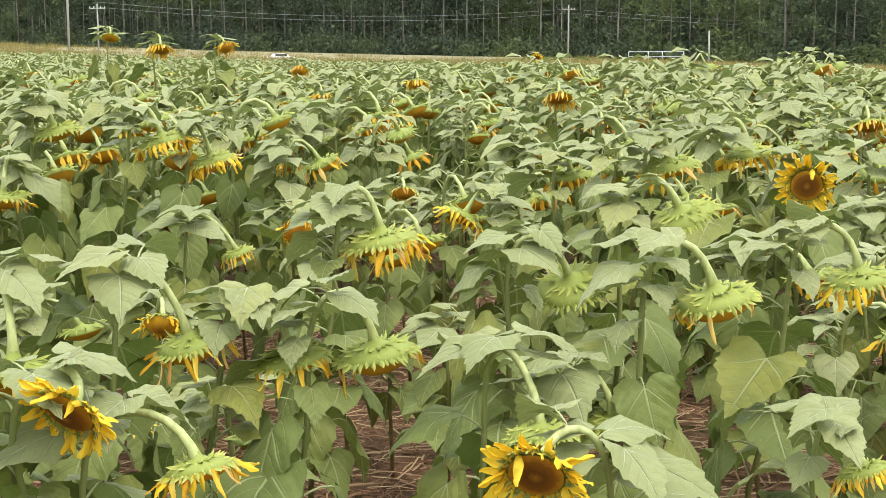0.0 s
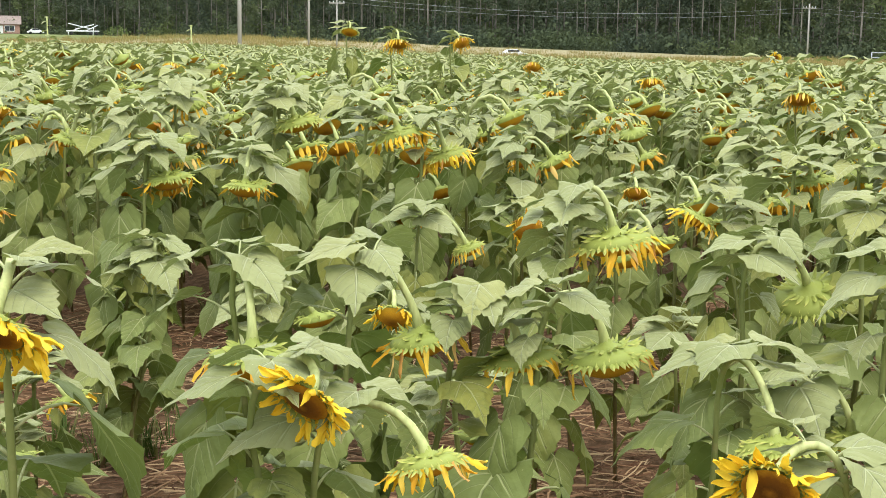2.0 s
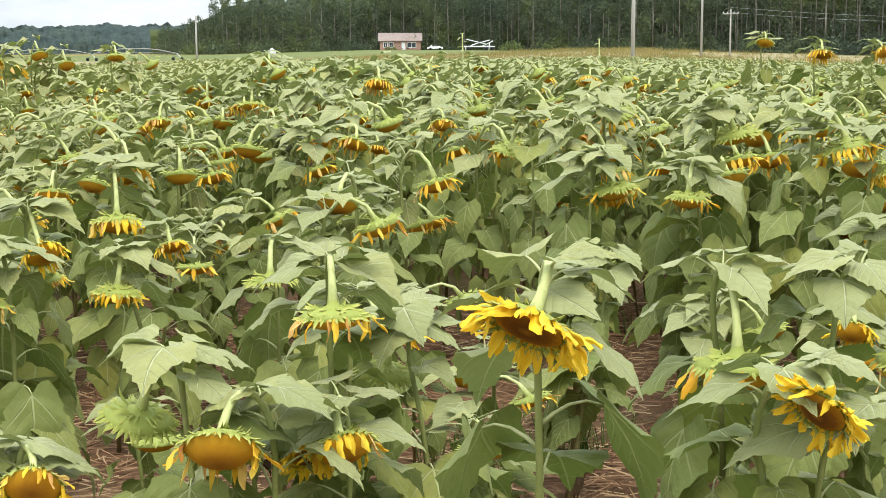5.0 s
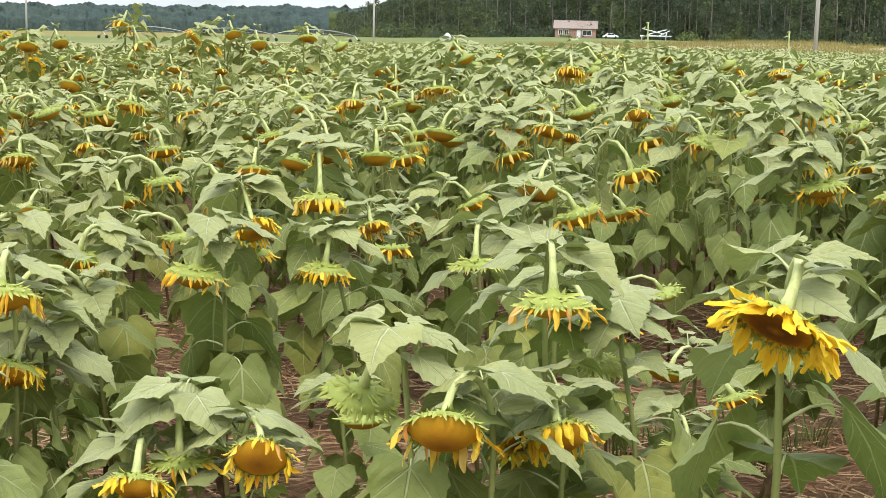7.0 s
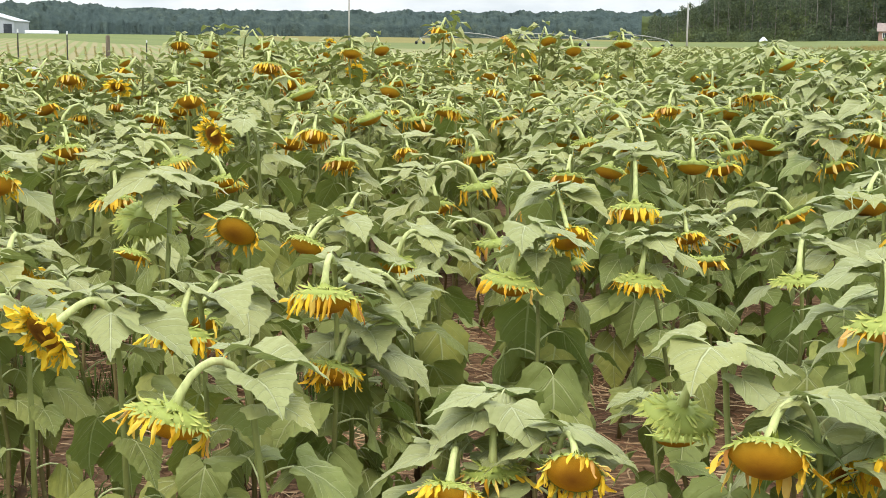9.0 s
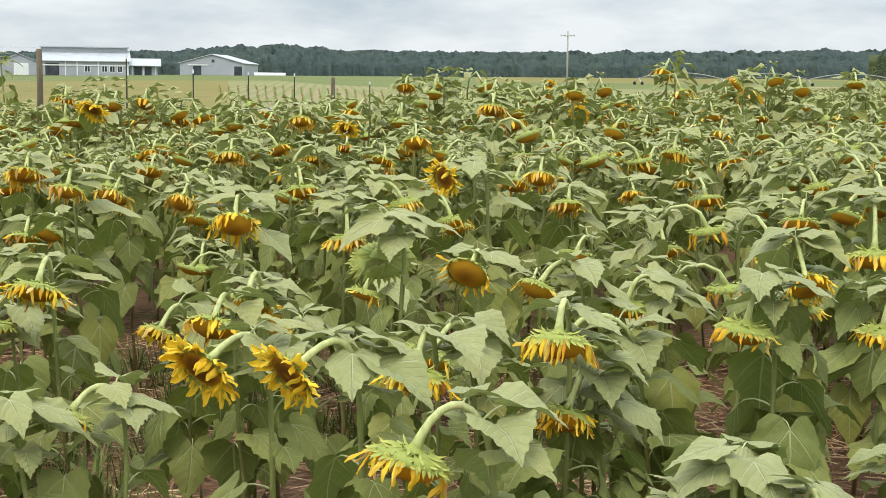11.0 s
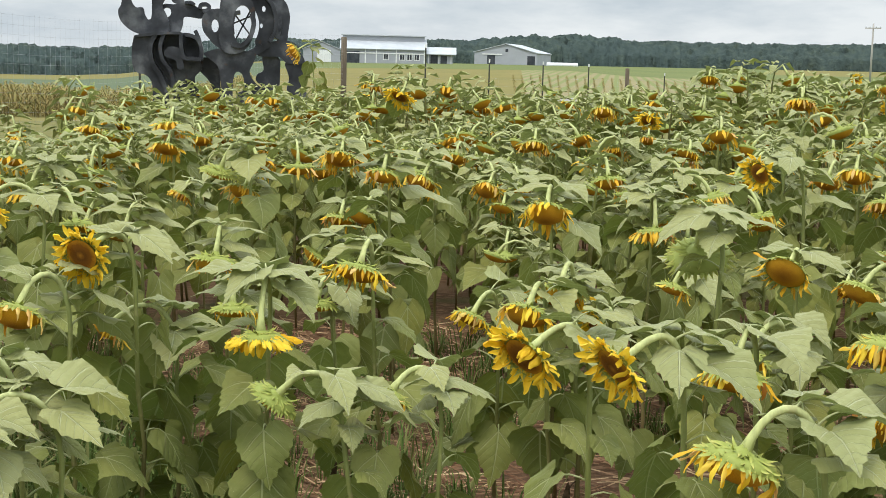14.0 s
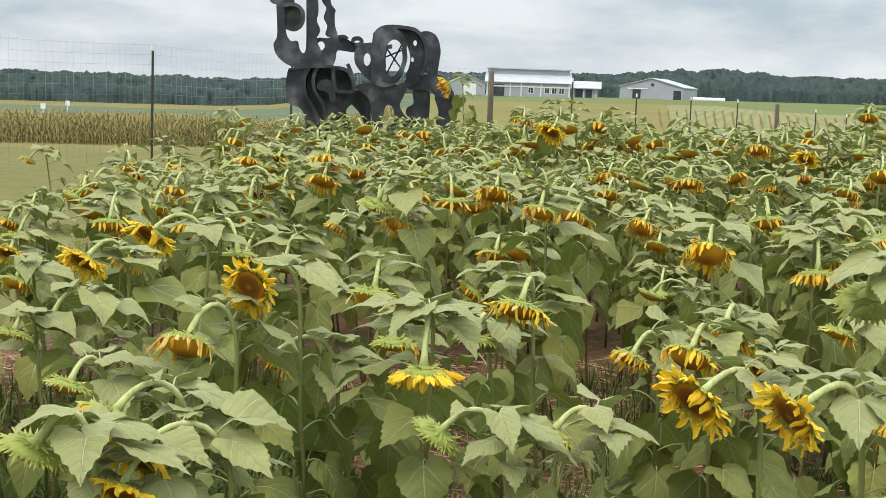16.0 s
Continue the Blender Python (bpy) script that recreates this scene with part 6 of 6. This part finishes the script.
    # neck link: ring, tapering beam and the knuckle at its end
    plate([(-0.71, 2.35), (-0.65, 2.43), (-0.52, 2.43), (-0.37, 2.46), (-0.24, 2.42), (-0.15, 2.38), (-0.04, 2.38), (0.11, 2.38), (0.11, 2.33), (-0.04, 2.33), (-0.14, 2.25), (-0.27, 2.26), (-0.38, 2.26), (-0.4, 2.15), (-0.45, 2.05), (-0.61, 2.03), (-0.67, 2.19)], -0.1, 0.12, ((-0.61, 2.32, 0.055, 0.064),))
    band([(-0.17, 2.38), (-0.15, 2.43), (-0.08, 2.44), (-0.04, 2.4), (-0.07, 2.36), (-0.13, 2.35)], -0.24, 0.1, 0.05)
    band([(-0.37, 2.45), (-0.29, 2.46), (-0.24, 2.43)], -0.22, 0.1, 0.04)
    # tall neck: hooked plate with its open slot, the rolled ear, wavy strap and the head above
    plate([(-1.24, 3.27), (-1.23, 2.84), (-1.21, 2.45), (-1.26, 2.31), (-1.2, 2.15), (-1.0, 2.02), (-0.66, 2.01), (-0.57, 2.1), (-0.61, 2.27), (-0.67, 2.4), (-0.62, 2.53), (-0.67, 2.66), (-0.65, 2.8), (-0.67, 3.11), (-0.67, 3.29), (-0.83, 3.28), (-0.82, 2.92), (-0.81, 2.31), (-0.85, 2.21), (-0.9, 2.27), (-0.93, 2.37), (-1.02, 2.37), (-1.08, 2.45), (-1.1, 2.57), (-1.11, 2.73), (-1.12, 3.09), (-1.12, 3.27)], -0.22, 0.09)
    band([(-1.13, 2.84), (-0.98, 2.86), (-0.88, 2.8), (-0.86, 2.69), (-0.9, 2.58), (-0.99, 2.53), (-1.1, 2.56)], -0.4, -0.05, 0.05)
    plate([(-1.15, 2.86), (-0.99, 2.87), (-0.89, 2.81), (-0.87, 2.7), (-0.91, 2.59), (-1.0, 2.54), (-1.12, 2.57)], -0.16, 0.06)
    plate([(-0.63, 3.3), (-0.62, 2.97), (-0.55, 2.85), (-0.58, 2.71), (-0.53, 2.6), (-0.55, 2.48), (-0.47, 2.44), (-0.38, 2.46), (-0.42, 2.61), (-0.43, 2.76), (-0.42, 2.83), (-0.49, 2.94), (-0.51, 3.31)], -0.06, 0.12)
    plate([(-1.31, 3.02), (-1.29, 2.88), (-1.0, 2.87), (-0.99, 3.0), (-0.81, 3.1), (-0.66, 3.2), (-0.45, 3.24), (-0.48, 3.39), (-0.85, 3.43), (-1.22, 3.36)], -0.2, 0.1)
    # rod bracing inside the barrel
    for a, b in (((0.31, 1.95), (0.54, 2.41)), ((0.28, 2.19), (0.54, 2.31)), ((0.32, 2.3), (0.52, 2.05))):
        g.tube([(a[0], -0.1, a[1]), (b[0], 0.12, b[1])], [0.012, 0.012], 5)
    # base slab under the feet
    g.box((-1.4, -0.8, -0.02), (1.6, 0.8, 0.06), 1)
    ob = new("horse_sculpture", g.mesh("horse_sculpture", ("steel", "concrete"), False))
    ob.matrix_world = Matrix.Translation(polar(75.28, 20.4, -0.02)) @ pose(0, 0, 0, 0, 0, 74.1)
    bev = ob.modifiers.new("edge", "BEVEL")
    bev.width, bev.segments, bev.limit_method = 0.008, 1, "ANGLE"
    return tagged(ob, "welded dark grey steel sculpture of an abstract standing horse", "sculpture")


horse()


# ---------------------------------------------------------------- poles and fences
def aim(yaw, r, z=None, turn=0.0):
    """A pose at that bearing and distance whose own -y looks back to the field."""
    return Matrix.Translation(polar(yaw, r, z)) @ pose(0, 0, 0, 0, 0, yaw + turn)


def utility_pole(yaw, r, height, arm=True, thick=0.15):
    root = new("utility_pole")
    root.matrix_world = aim(yaw, r)
    g = Geo()
    g.tube([(0, 0, 0), (0.01, 0, height * 0.5), (0.0, 0.01, height)], [thick, thick * 0.9, thick * 0.72], 8)
    part("pole", g.mesh("pole", ("pole",)), root)
    if arm:
        g = Geo()
        g.box((-1.1, -0.2, height - 0.75), (1.1, -0.1, height - 0.6))
        part("crossarm", g.mesh("crossarm", ("pole",), False), root)
        for x in (-1.0, -0.45, 0.45, 1.0):
            g = Geo()
            g.tube([(x, -0.15, height - 0.6), (x, -0.15, height - 0.5), (x, -0.15, height - 0.4)], [0.05, 0.075, 0.04], 6)
            part("insulator", g.mesh("insulator", ("galvanised",)), root)
    return tagged(root, "weathered grey wooden utility pole beside the farm road", "utility pole", "poles along the road")


utility_pole(-5.1, 245, 9.0)
utility_pole(-10.67, 200, 4.6, False)
utility_pole(17.45, 112, 9.5, False, 0.17)
utility_pole(14.7, 190, 13.0, False, 0.16)
utility_pole(13.58, 205, 7.4, True, 0.13)
utility_pole(34.86, 215, 7.0, False, 0.15)
utility_pole(48.38, 215, 8.4)
# sagging lines between the poles by the wood
for z, (ya, ra), (yb, rb) in ((8.4, (-5.1, 245), (13.58, 205)), (7.7, (-5.1, 245), (13.58, 205)), (8.4, (-5.1, 245), (-26, 262)), (7.7, (-5.1, 245), (-26, 262))):
    a, b = polar(ya, ra) + Vector((0, 0, z)), polar(yb, rb) + Vector((0, 0, z - 0.8))
    g = Geo()
    g.tube([a.lerp(b, s / 12) - Vector((0, 0, 1.6 * 4 * (s / 12) * (1 - s / 12))) for s in range(13)], [0.022] * 13, 4)
    tagged(new("power_line", g.mesh("power_line", ("wire",))), "thin grey power line slung between wooden poles", "cable", "lines along the road")


def fence_post(yaw, r, height, wooden):
    root = new("fence_post")
    root.matrix_world = aim(yaw, r, None, 20)
    g = Geo()
    if wooden:
        g.tube([(0, 0, 0), (0.005, 0, height * 0.5), (0, 0, height - 0.02), (0, 0, height)], [0.085, 0.082, 0.08, 0.065], 9)
        part("post", g.mesh("wooden_post", ("wood",)), root)
    else:
        g.box((-0.022, -0.005, 0), (0.022, 0.005, height - 0.12))
        g.box((-0.004, 0.005, 0), (0.004, 0.03, height - 0.12))
        part("post", g.mesh("steel_post", ("tpost",), False), root)
        g = Geo()
        g.box((-0.024, -0.006, height - 0.12), (0.024, 0.006, height))
        part("tip", g.mesh("post_tip", ("tip",), False), root, label="white painted tip")
    return tagged(root, "rough brown wooden fence post by the grass" if wooden else "dark green steel fence post with a white tip", "fence post", "posts of the field fence")


for yaw, r, hgt, wooden in ((69.6, 40.4, 2.35, True), (66.3, 43, 2.25, False), (63.7, 46, 1.86, False), (61.5, 50, 1.82, False), (59.65, 53, 1.79, False), (58.1, 55, 1.66, True),
                            (56.6, 58, 1.50, False), (55.4, 61, 1.32, False), (83.25, 26.5, 2.4, False), (77.74, 30.5, 2.35, False), (94.0, 22, 2.4, False), (53.0, 64, 1.3, False), (50.8, 67, 1.3, False)):
    fence_post(yaw, r, hgt, wooden)


def wire_fence(ends, z0, z1, rows, gap):
    """Woven wire from post to post, sagging a little."""
    g = Geo()
    for (ya, ra), (yb, rb) in zip(ends, ends[1:]):
        a, b = polar(ya, ra), polar(yb, rb)
        n = max(2, int((b - a).length / gap))
        for q in range(rows):
            z = z0 + (z1 - z0) * q / (rows - 1)
            g.tube([a.lerp(b, s / 6) + Vector((0, 0, z - 0.05 * 4 * (s / 6) * (1 - s / 6))) for s in range(7)], [0.0015] * 7, 3)
        for s in range(n):
            p = a.lerp(b, (s + 0.5) / n)
            g.tube([p + Vector((0, 0, z0)), p + Vector((0, 0, z1))], [0.0011, 0.0011], 3)
    return tagged(new("wire_fence", g.mesh("wire_fence", ("wire",))), "tall woven wire fence strung between posts", "fence", kind="stuff")


wire_fence([(94.0, 22), (83.25, 26.5), (77.74, 30.5), (69.6, 40.4)], 0.3, 2.38, 13, 0.16)
wire_fence([(69.6, 40.4), (66.3, 43), (63.7, 46), (61.5, 50), (59.65, 53), (58.1, 55), (56.6, 58), (55.4, 61), (53.0, 64), (50.8, 67)], 0.25, 1.25, 5, 1.2)


# ---------------------------------------------------------------- buildings
def gable_building(name, m, w, d, eave, ridge, along, walls, roof, label, over=0.35, openings=(), trims=(), monitor=0.0):
    """A gabled building, its front at y = 0. along: the ridge runs across the front; else the gable is the front.
    openings: (x, z, width, height, kind) on the front."""
    root = new(name)
    root.matrix_world = m
    g = Geo()
    hw = w / 2
    if along:
        vs = [(-hw, 0, 0), (hw, 0, 0), (hw, d, 0), (-hw, d, 0), (-hw, 0, eave), (hw, 0, eave), (hw, d, eave), (-hw, d, eave), (-hw, d / 2, ridge - 0.1), (hw, d / 2, ridge - 0.1)]
        fs = [(0, 1, 5, 4), (2, 3, 7, 6), (1, 2, 6, 9, 5), (3, 0, 4, 8, 7), (4, 5, 9, 8), (6, 7, 8, 9)]
    else:
        vs = [(-hw, 0, 0), (hw, 0, 0), (hw, d, 0), (-hw, d, 0), (-hw, 0, eave), (hw, 0, eave), (hw, d, eave), (-hw, d, eave), (0, 0, ridge - 0.1), (0, d, ridge - 0.1)]
        fs = [(0, 1, 5, 8, 4), (2, 3, 7, 9, 6), (1, 2, 6, 5), (3, 0, 4, 7), (4, 8, 9, 7), (5, 6, 9, 8)]
    g.add(vs, fs)
    part("wall", g.mesh("wall", (walls,), False), root)
    # two roof sheets with thickness
    for side in (-1, 1):
        g = Geo()
        if along:
            y0, y1 = (-over, d / 2) if side < 0 else (d + over, d / 2)
            ez = eave - over * (ridge - eave) / (d / 2)
            vs = [(-hw - over, y0, ez), (hw + over, y0, ez), (hw + over, y1, ridge), (-hw - over, y1, ridge)]
        else:
            x0 = side * (hw + over)
            ez = eave - over * (ridge - eave) / hw
            vs = [(x0, -over, ez), (x0, d + over, ez), (0, d + over, ridge), (0, -over, ridge)]
        vs += [(x, y, z + 0.16) for x, y, z in vs]
        g.add(vs, [(0, 1, 2, 3), (7, 6, 5, 4), (0, 4, 5, 1), (1, 5, 6, 2), (2, 6, 7, 3), (3, 7, 4, 0)])
        part("roof", g.mesh("roof", (roof,), False), root)
    if monitor:
        g = Geo()
        g.box((-hw * 0.99, d / 2 - 1.6, ridge - 0.5), (hw * 0.99, d / 2 + 1.6, ridge + monitor - 0.25))
        part("roof_monitor", g.mesh("roof_monitor", (walls,), False), root)
        g = Geo()
        g.box((-hw - 0.3, d / 2 - 2.2, ridge + monitor - 0.25), (hw + 0.3, d / 2 + 2.2, ridge + monitor))
        part("monitor_roof", g.mesh("monitor_roof", (roof,), False), root)
    for x, z, ow, oh, kind in openings:
        if kind == "window":
            g = Geo()
            for lo, hi in (((x - ow / 2 - 0.14, z - 0.14), (x + ow / 2 + 0.14, z)), ((x - ow / 2 - 0.14, z + oh), (x + ow / 2 + 0.14, z + oh + 0.14)), ((x - ow / 2 - 0.14, z), (x - ow / 2, z + oh)), ((x + ow / 2, z), (x + ow / 2 + 0.14, z + oh)), ((x - 0.04, z), (x + 0.04, z + oh))):
                g.box((lo[0], -0.10, lo[1]), (hi[0], -0.003, hi[1]))
            win = part("window", g.mesh("window_frame", ("white_trim",), False), root)
            g = Geo()
            g.box((x - ow / 2, -0.05, z), (x + ow / 2, -0.004, z + oh))
            part("pane", g.mesh("pane", ("dark_window",), False), win)
        else:
            g = Geo()
            mat = {"door": "white_trim", "dark": "dark_window"}[kind]
            g.box((x - ow / 2, -0.06, z), (x + ow / 2, -0.003, z + oh))
            part("door", g.mesh("door", (mat,), False), root)
    for x0, z0, x1, z1 in trims:
        g = Geo()
        g.box((x0, -0.16, z0), (x1, -0.105, z1))
        part("trim", g.mesh("trim", ("white_trim",), False), root)
    return tagged(root, label, "house" if "house" in name else "barn")


gable_building("metal_barn", aim(67.52, 350, 1.02), 20.6, 14, 3.55, 5.9, True, "metal_siding", "white_metal_roof", "long grey metal barn with a stepped white roof", 0.5,
               [(x, 1.0, 1.1, 1.3, "window") for x in (0.6, 4.6, 6.4, 8.2)] + [(-7.5, 0.0, 3.2, 2.9, "dark")],
               [(-10.3, 2.35, 10.3, 2.62), (-10.3, 0, -10.05, 3.5), (-4.6, 0, -4.35, 3.5), (-1.9, 0, -1.65, 3.5), (3.0, 0, 3.25, 3.5), (9.9, 0, 10.2, 3.5)], 1.15)
gable_building("barn_annex", aim(65.25, 352, 1.3), 6.4, 8, 2.5, 3.9, True, "metal_siding", "white_metal_roof", "low grey annex with a white roof and porch posts", 0.9,
               [(-1.4, 0.0, 1.8, 2.1, "dark"), (1.0, 0.0, 1.6, 2.0, "dark")], [(-2.9, 0, -2.7, 2.4), (-0.3, 0, -0.1, 2.4), (2.7, 0, 2.9, 2.4)])
gable_building("machine_shed", aim(70.0, 372, 1.0), 9.6, 16, 3.3, 5.2, False, "metal_siding", "white_metal_roof", "grey metal shed with a wide white door", 0.3, [(0.6, 0.0, 3.6, 3.0, "door")])
gable_building("grey_barn", aim(62.6, 350, 1.5, -10), 15.6, 24, 2.9, 5.0, False, "metal_siding", "white_metal_roof", "grey gabled metal barn with a white roof", 0.3,
               [(-3.6, 0.0, 2.0, 2.3, "dark"), (0.3, 3.1, 0.7, 0.7, "dark"), (6.4, 0.0, 1.9, 2.2, "dark")], [(-5.8, 2.35, -0.8, 2.6)])
gable_building("brick_house", aim(26.7, 405, None), 11.6, 8, 2.7, 4.7, True, "house_brick", "tan_shingle", "low red brick house with a tan shingle roof", 0.5,
               [(-4.2, 0.8, 1.0, 1.3, "window"), (-2.6, 0.8, 1.0, 1.3, "window"), (3.2, 0.7, 2.4, 1.3, "window"), (0.9, 0.0, 1.1, 2.1, "door")])


def low_hedge():
    rng = random.Random(3)
    g = Geo()
    for s in range(160):
        card(g, Vector((rng.uniform(-2.0, 1.4), rng.gauss(0, 0.4), abs(rng.gauss(0.4, 0.35)))), rng.uniform(0.2, 0.35), rng, 0)
    ob = new("hedge", g.mesh("hedge", ("shrub",)))
    ob.matrix_world = aim(27.05, 403)
    return tagged(ob, "clipped green hedge under the house windows", "hedge", kind="stuff")


low_hedge()


def shrub(yaw, r, w, h):
    rng = random.Random(int(yaw * 10))
    g = Geo()
    g.tube([(0, 0, 0), (0, 0, h * 0.5)], [0.12, 0.05], 5, 1)
    for s in range(320):
        a, q = rng.uniform(0, 6.28), rng.random() ** 0.5
        card(g, Vector((math.cos(a) * q * w, math.sin(a) * q * w * 0.6, h * (0.1 + 0.85 * rng.random() * (1 - 0.7 * q * q)))), rng.uniform(0.2, 0.4), rng, 0)
    ob = new("bush", g.mesh("bush", ("shrub", "bark")))
    ob.matrix_world = aim(yaw, r)
    return tagged(ob, "rounded green bush in front of the wood", "bush")


shrub(22.2, 370, 3.4, 2.9)


def car(yaw, r, turn, mat, label):
    """A parked car, side on."""
    root = new("car")
    root.matrix_world = aim(yaw, r, None, turn)
    g = Geo()
    prof = [(-2.15, 0.35), (-2.2, 0.75), (-1.5, 0.92), (-1.0, 1.38), (0.55, 1.42), (1.35, 0.98), (2.1, 0.85), (2.2, 0.4)]
    n = len(prof)
    vs = [(x, y * (0.82 if z > 1.1 else 1.0), z) for y in (-0.85, 0.85) for x, z in prof]
    g.add(vs, [tuple(range(n))[::-1], tuple(range(n, 2 * n))] + [(a, (a + 1) % n, n + (a + 1) % n, n + a) for a in range(n)])
    part("body", g.mesh("car_body", (mat,), False), root)
    for y in (-0.83, 0.75):
        g = Geo()
        g.box((-0.9, y, 0.95), (0.85, y + 0.08, 1.33))
        part("window", g.mesh("car_window", ("dark_window",), False), root)
    for x in (-1.35, 1.35):
        for y in (-0.9, 0.7):
            g = Geo()
            g.tube([(x, y, 0.33), (x, y + 0.2, 0.33)], [0.33, 0.33], 14)
            part("wheel", g.mesh("wheel", ("tyre_rubber",)), root)
    return tagged(root, label, "car")


car(6.48, 215, 10, "white_paint", "small white car parked by the field edge")
car(25.3, 398, 5, "white_paint", "white car parked beside the brick house")


def farm_implement(yaw, r):
    """The pale folded machine frame at the wood's edge."""
    root = new("farm_implement")
    root.matrix_world = aim(yaw, r, None, 15)
    for a, b, rad in (((-3.8, 0, 0.9), (3.6, 0, 0.9), 0.16), ((-3.2, 0.6, 2.6), (1.8, 0, 1.4), 0.11), ((-1.8, 0.4, 1.3), (2.4, 0, 2.4), 0.10), ((0.4, 0, 0.9), (3.3, 0.3, 2.2), 0.10), ((-2.6, 0, 0.9), (-0.4, 0.2, 1.7), 0.09), ((2.2, 0, 0.0), (2.4, 0, 1.9), 0.13), ((-3.4, 0, 0.0), (-3.4, 0, 0.9), 0.11)):
        g = Geo()
        g.tube([a, tuple((p + q) / 2 for p, q in zip(a, b)), b], [rad, rad, rad * 0.9], 6)
        part("beam", g.mesh("beam", ("white_paint",)), root)
    for x in (-2.8, 1.6, 2.9):
        g = Geo()
        g.tube([(x, -0.5, 0.4), (x, -0.2, 0.4)], [0.4, 0.4], 12)
        part("wheel", g.mesh("implement_wheel", ("tyre_rubber",)), root)
    return tagged(root, "pale metal farm implement with folded beams on the grass", "farm implement")


farm_implement(23.5, 330)


def pivot(yaw0, yaw1, r, spans):
    """Centre-pivot watering pipe: arched spans on wheeled towers."""
    root = new("irrigation_pivot")
    root.matrix_world = Matrix.Translation(polar(yaw0, r, 0))
    o = polar(yaw0, r, 0)
    a, b = polar(yaw0, r) - o, polar(yaw1, r) - o
    for q in range(spans):
        p0, p1 = a.lerp(b, q / spans), a.lerp(b, (q + 1) / spans)
        g = Geo()
        g.tube([p0.lerp(p1, s / 10) + Vector((0, 0, 1.25 + 1.05 * 4 * (s / 10) * (1 - s / 10))) for s in range(11)], [0.085] * 11, 6)
        part("pipe", g.mesh("pipe", ("dull_galvanised",)), root)
        g = Geo()
        g.tube([p0.lerp(p1, s / 10) + Vector((0, 0, 1.25 + 0.3 * 4 * (s / 10) * (1 - s / 10))) for s in range(11)], [0.03] * 11, 4)
        for s in range(1, 10, 2):
            c = p0.lerp(p1, s / 10)
            k4 = 4 * (s / 10) * (1 - s / 10)
            g.tube([c + Vector((0, 0, 1.25 + 0.3 * k4)), c + Vector((0, 0, 1.25 + 1.05 * k4))], [0.02, 0.02], 4)
        part("truss", g.mesh("truss", ("dull_galvanised",)), root)
    for q in range(spans + 1):
        p = a.lerp(b, q / spans)
        g = Geo()
        g.tube([p + Vector((-1.0, 0, 0.25)), p + Vector((0, 0, 1.3)), p + Vector((1.0, 0, 0.25))], [0.07, 0.07, 0.07], 5)
        tw = part("tower", g.mesh("tower", ("galvanised",)), root)
        for x in (-1.0, 1.0):
            g = Geo()
            g.tube([p + Vector((x, -0.1, 0.32)), p + Vector((x, 0.1, 0.32))], [0.32, 0.32], 12)
            part("wheel", g.mesh("pivot_wheel", ("tyre_rubber",)), tw)
    return tagged(root, "galvanised irrigation pivot with arched pipe spans on wheels", "irrigation pivot")


pivot(45.5, 35.6, 270, 3)


def tank(yaw, r):
    g = Geo()
    g.tube([(0, 0, 0), (0, 0, 0.4), (0, 0, 1.3), (0, 0, 1.7), (0, 0, 2.05)], [0.7, 0.85, 0.85, 0.5, 0.12], 14)
    ob = new("feed_bin", g.mesh("feed_bin", ("galvanised",)))
    ob.matrix_world = aim(yaw, r, 1.3)
    return tagged(ob, "small pale galvanised feed bin at the grass verge", "feed bin")


tank(31.86, 300)


def pipe_rack(y0, y1, r):
    root = new("pipe_gate")
    c = polar((y0 + y1) / 2, r)
    root.matrix_world = aim((y0 + y1) / 2, r)
    w = r * radians(y1 - y0)
    for x in (-w / 2, -w / 7, w / 9, w / 2):
        g = Geo()
        g.tube([(x, 0, 0), (x, 0, 1.55)], [0.06, 0.06], 6)
        part("upright", g.mesh("upright", ("galvanised",)), root)
    for z in (1.52, 0.85):
        g = Geo()
        g.tube([(-w / 2, 0, z), (w / 2, 0, z)], [0.05, 0.05], 6)
        part("rail", g.mesh("rail", ("galvanised",)), root)
    return tagged(root, "long grey pipe gate before the wood", "gate")


pipe_rack(-9.69, -7.52, 205)


def sign(yaw, r, w, h, z, label):
    root = new("sign_post")
    root.matrix_world = aim(yaw, r)
    g = Geo()
    g.tube([(0, 0, 0), (0, 0, z + h)], [0.05, 0.05], 6)
    part("post", g.mesh("sign_stake", ("galvanised",)), root)
    g = Geo()
    g.box((-w / 2, -0.09, z), (w / 2, -0.055, z + h))
    part("panel", g.mesh("panel", ("white_paint",), False), root)
    return tagged(root, label, "sign")


sign(86.81, 135, 0.45, 0.5, 2.2, "small white field marker on a stake")
sign(85.87, 150, 0.45, 0.5, 2.5, "small white field marker on a stake")
for yaw in (60.62, 60.0):
    g = Geo()
    g.tube([(-1.9, 0, 0.55), (-1.8, 0, 0.55), (1.8, 0, 0.55), (1.9, 0, 0.55)], [0.45, 0.55, 0.55, 0.45], 12)
    ob = new("hay_bale", g.mesh("hay_bale", ("white_paint",)))
    ob.matrix_world = aim(yaw, 340, 1.2)
    tagged(ob, "white wrapped hay bale lying beyond the barn", "hay bale", "wrapped bales by the barn")
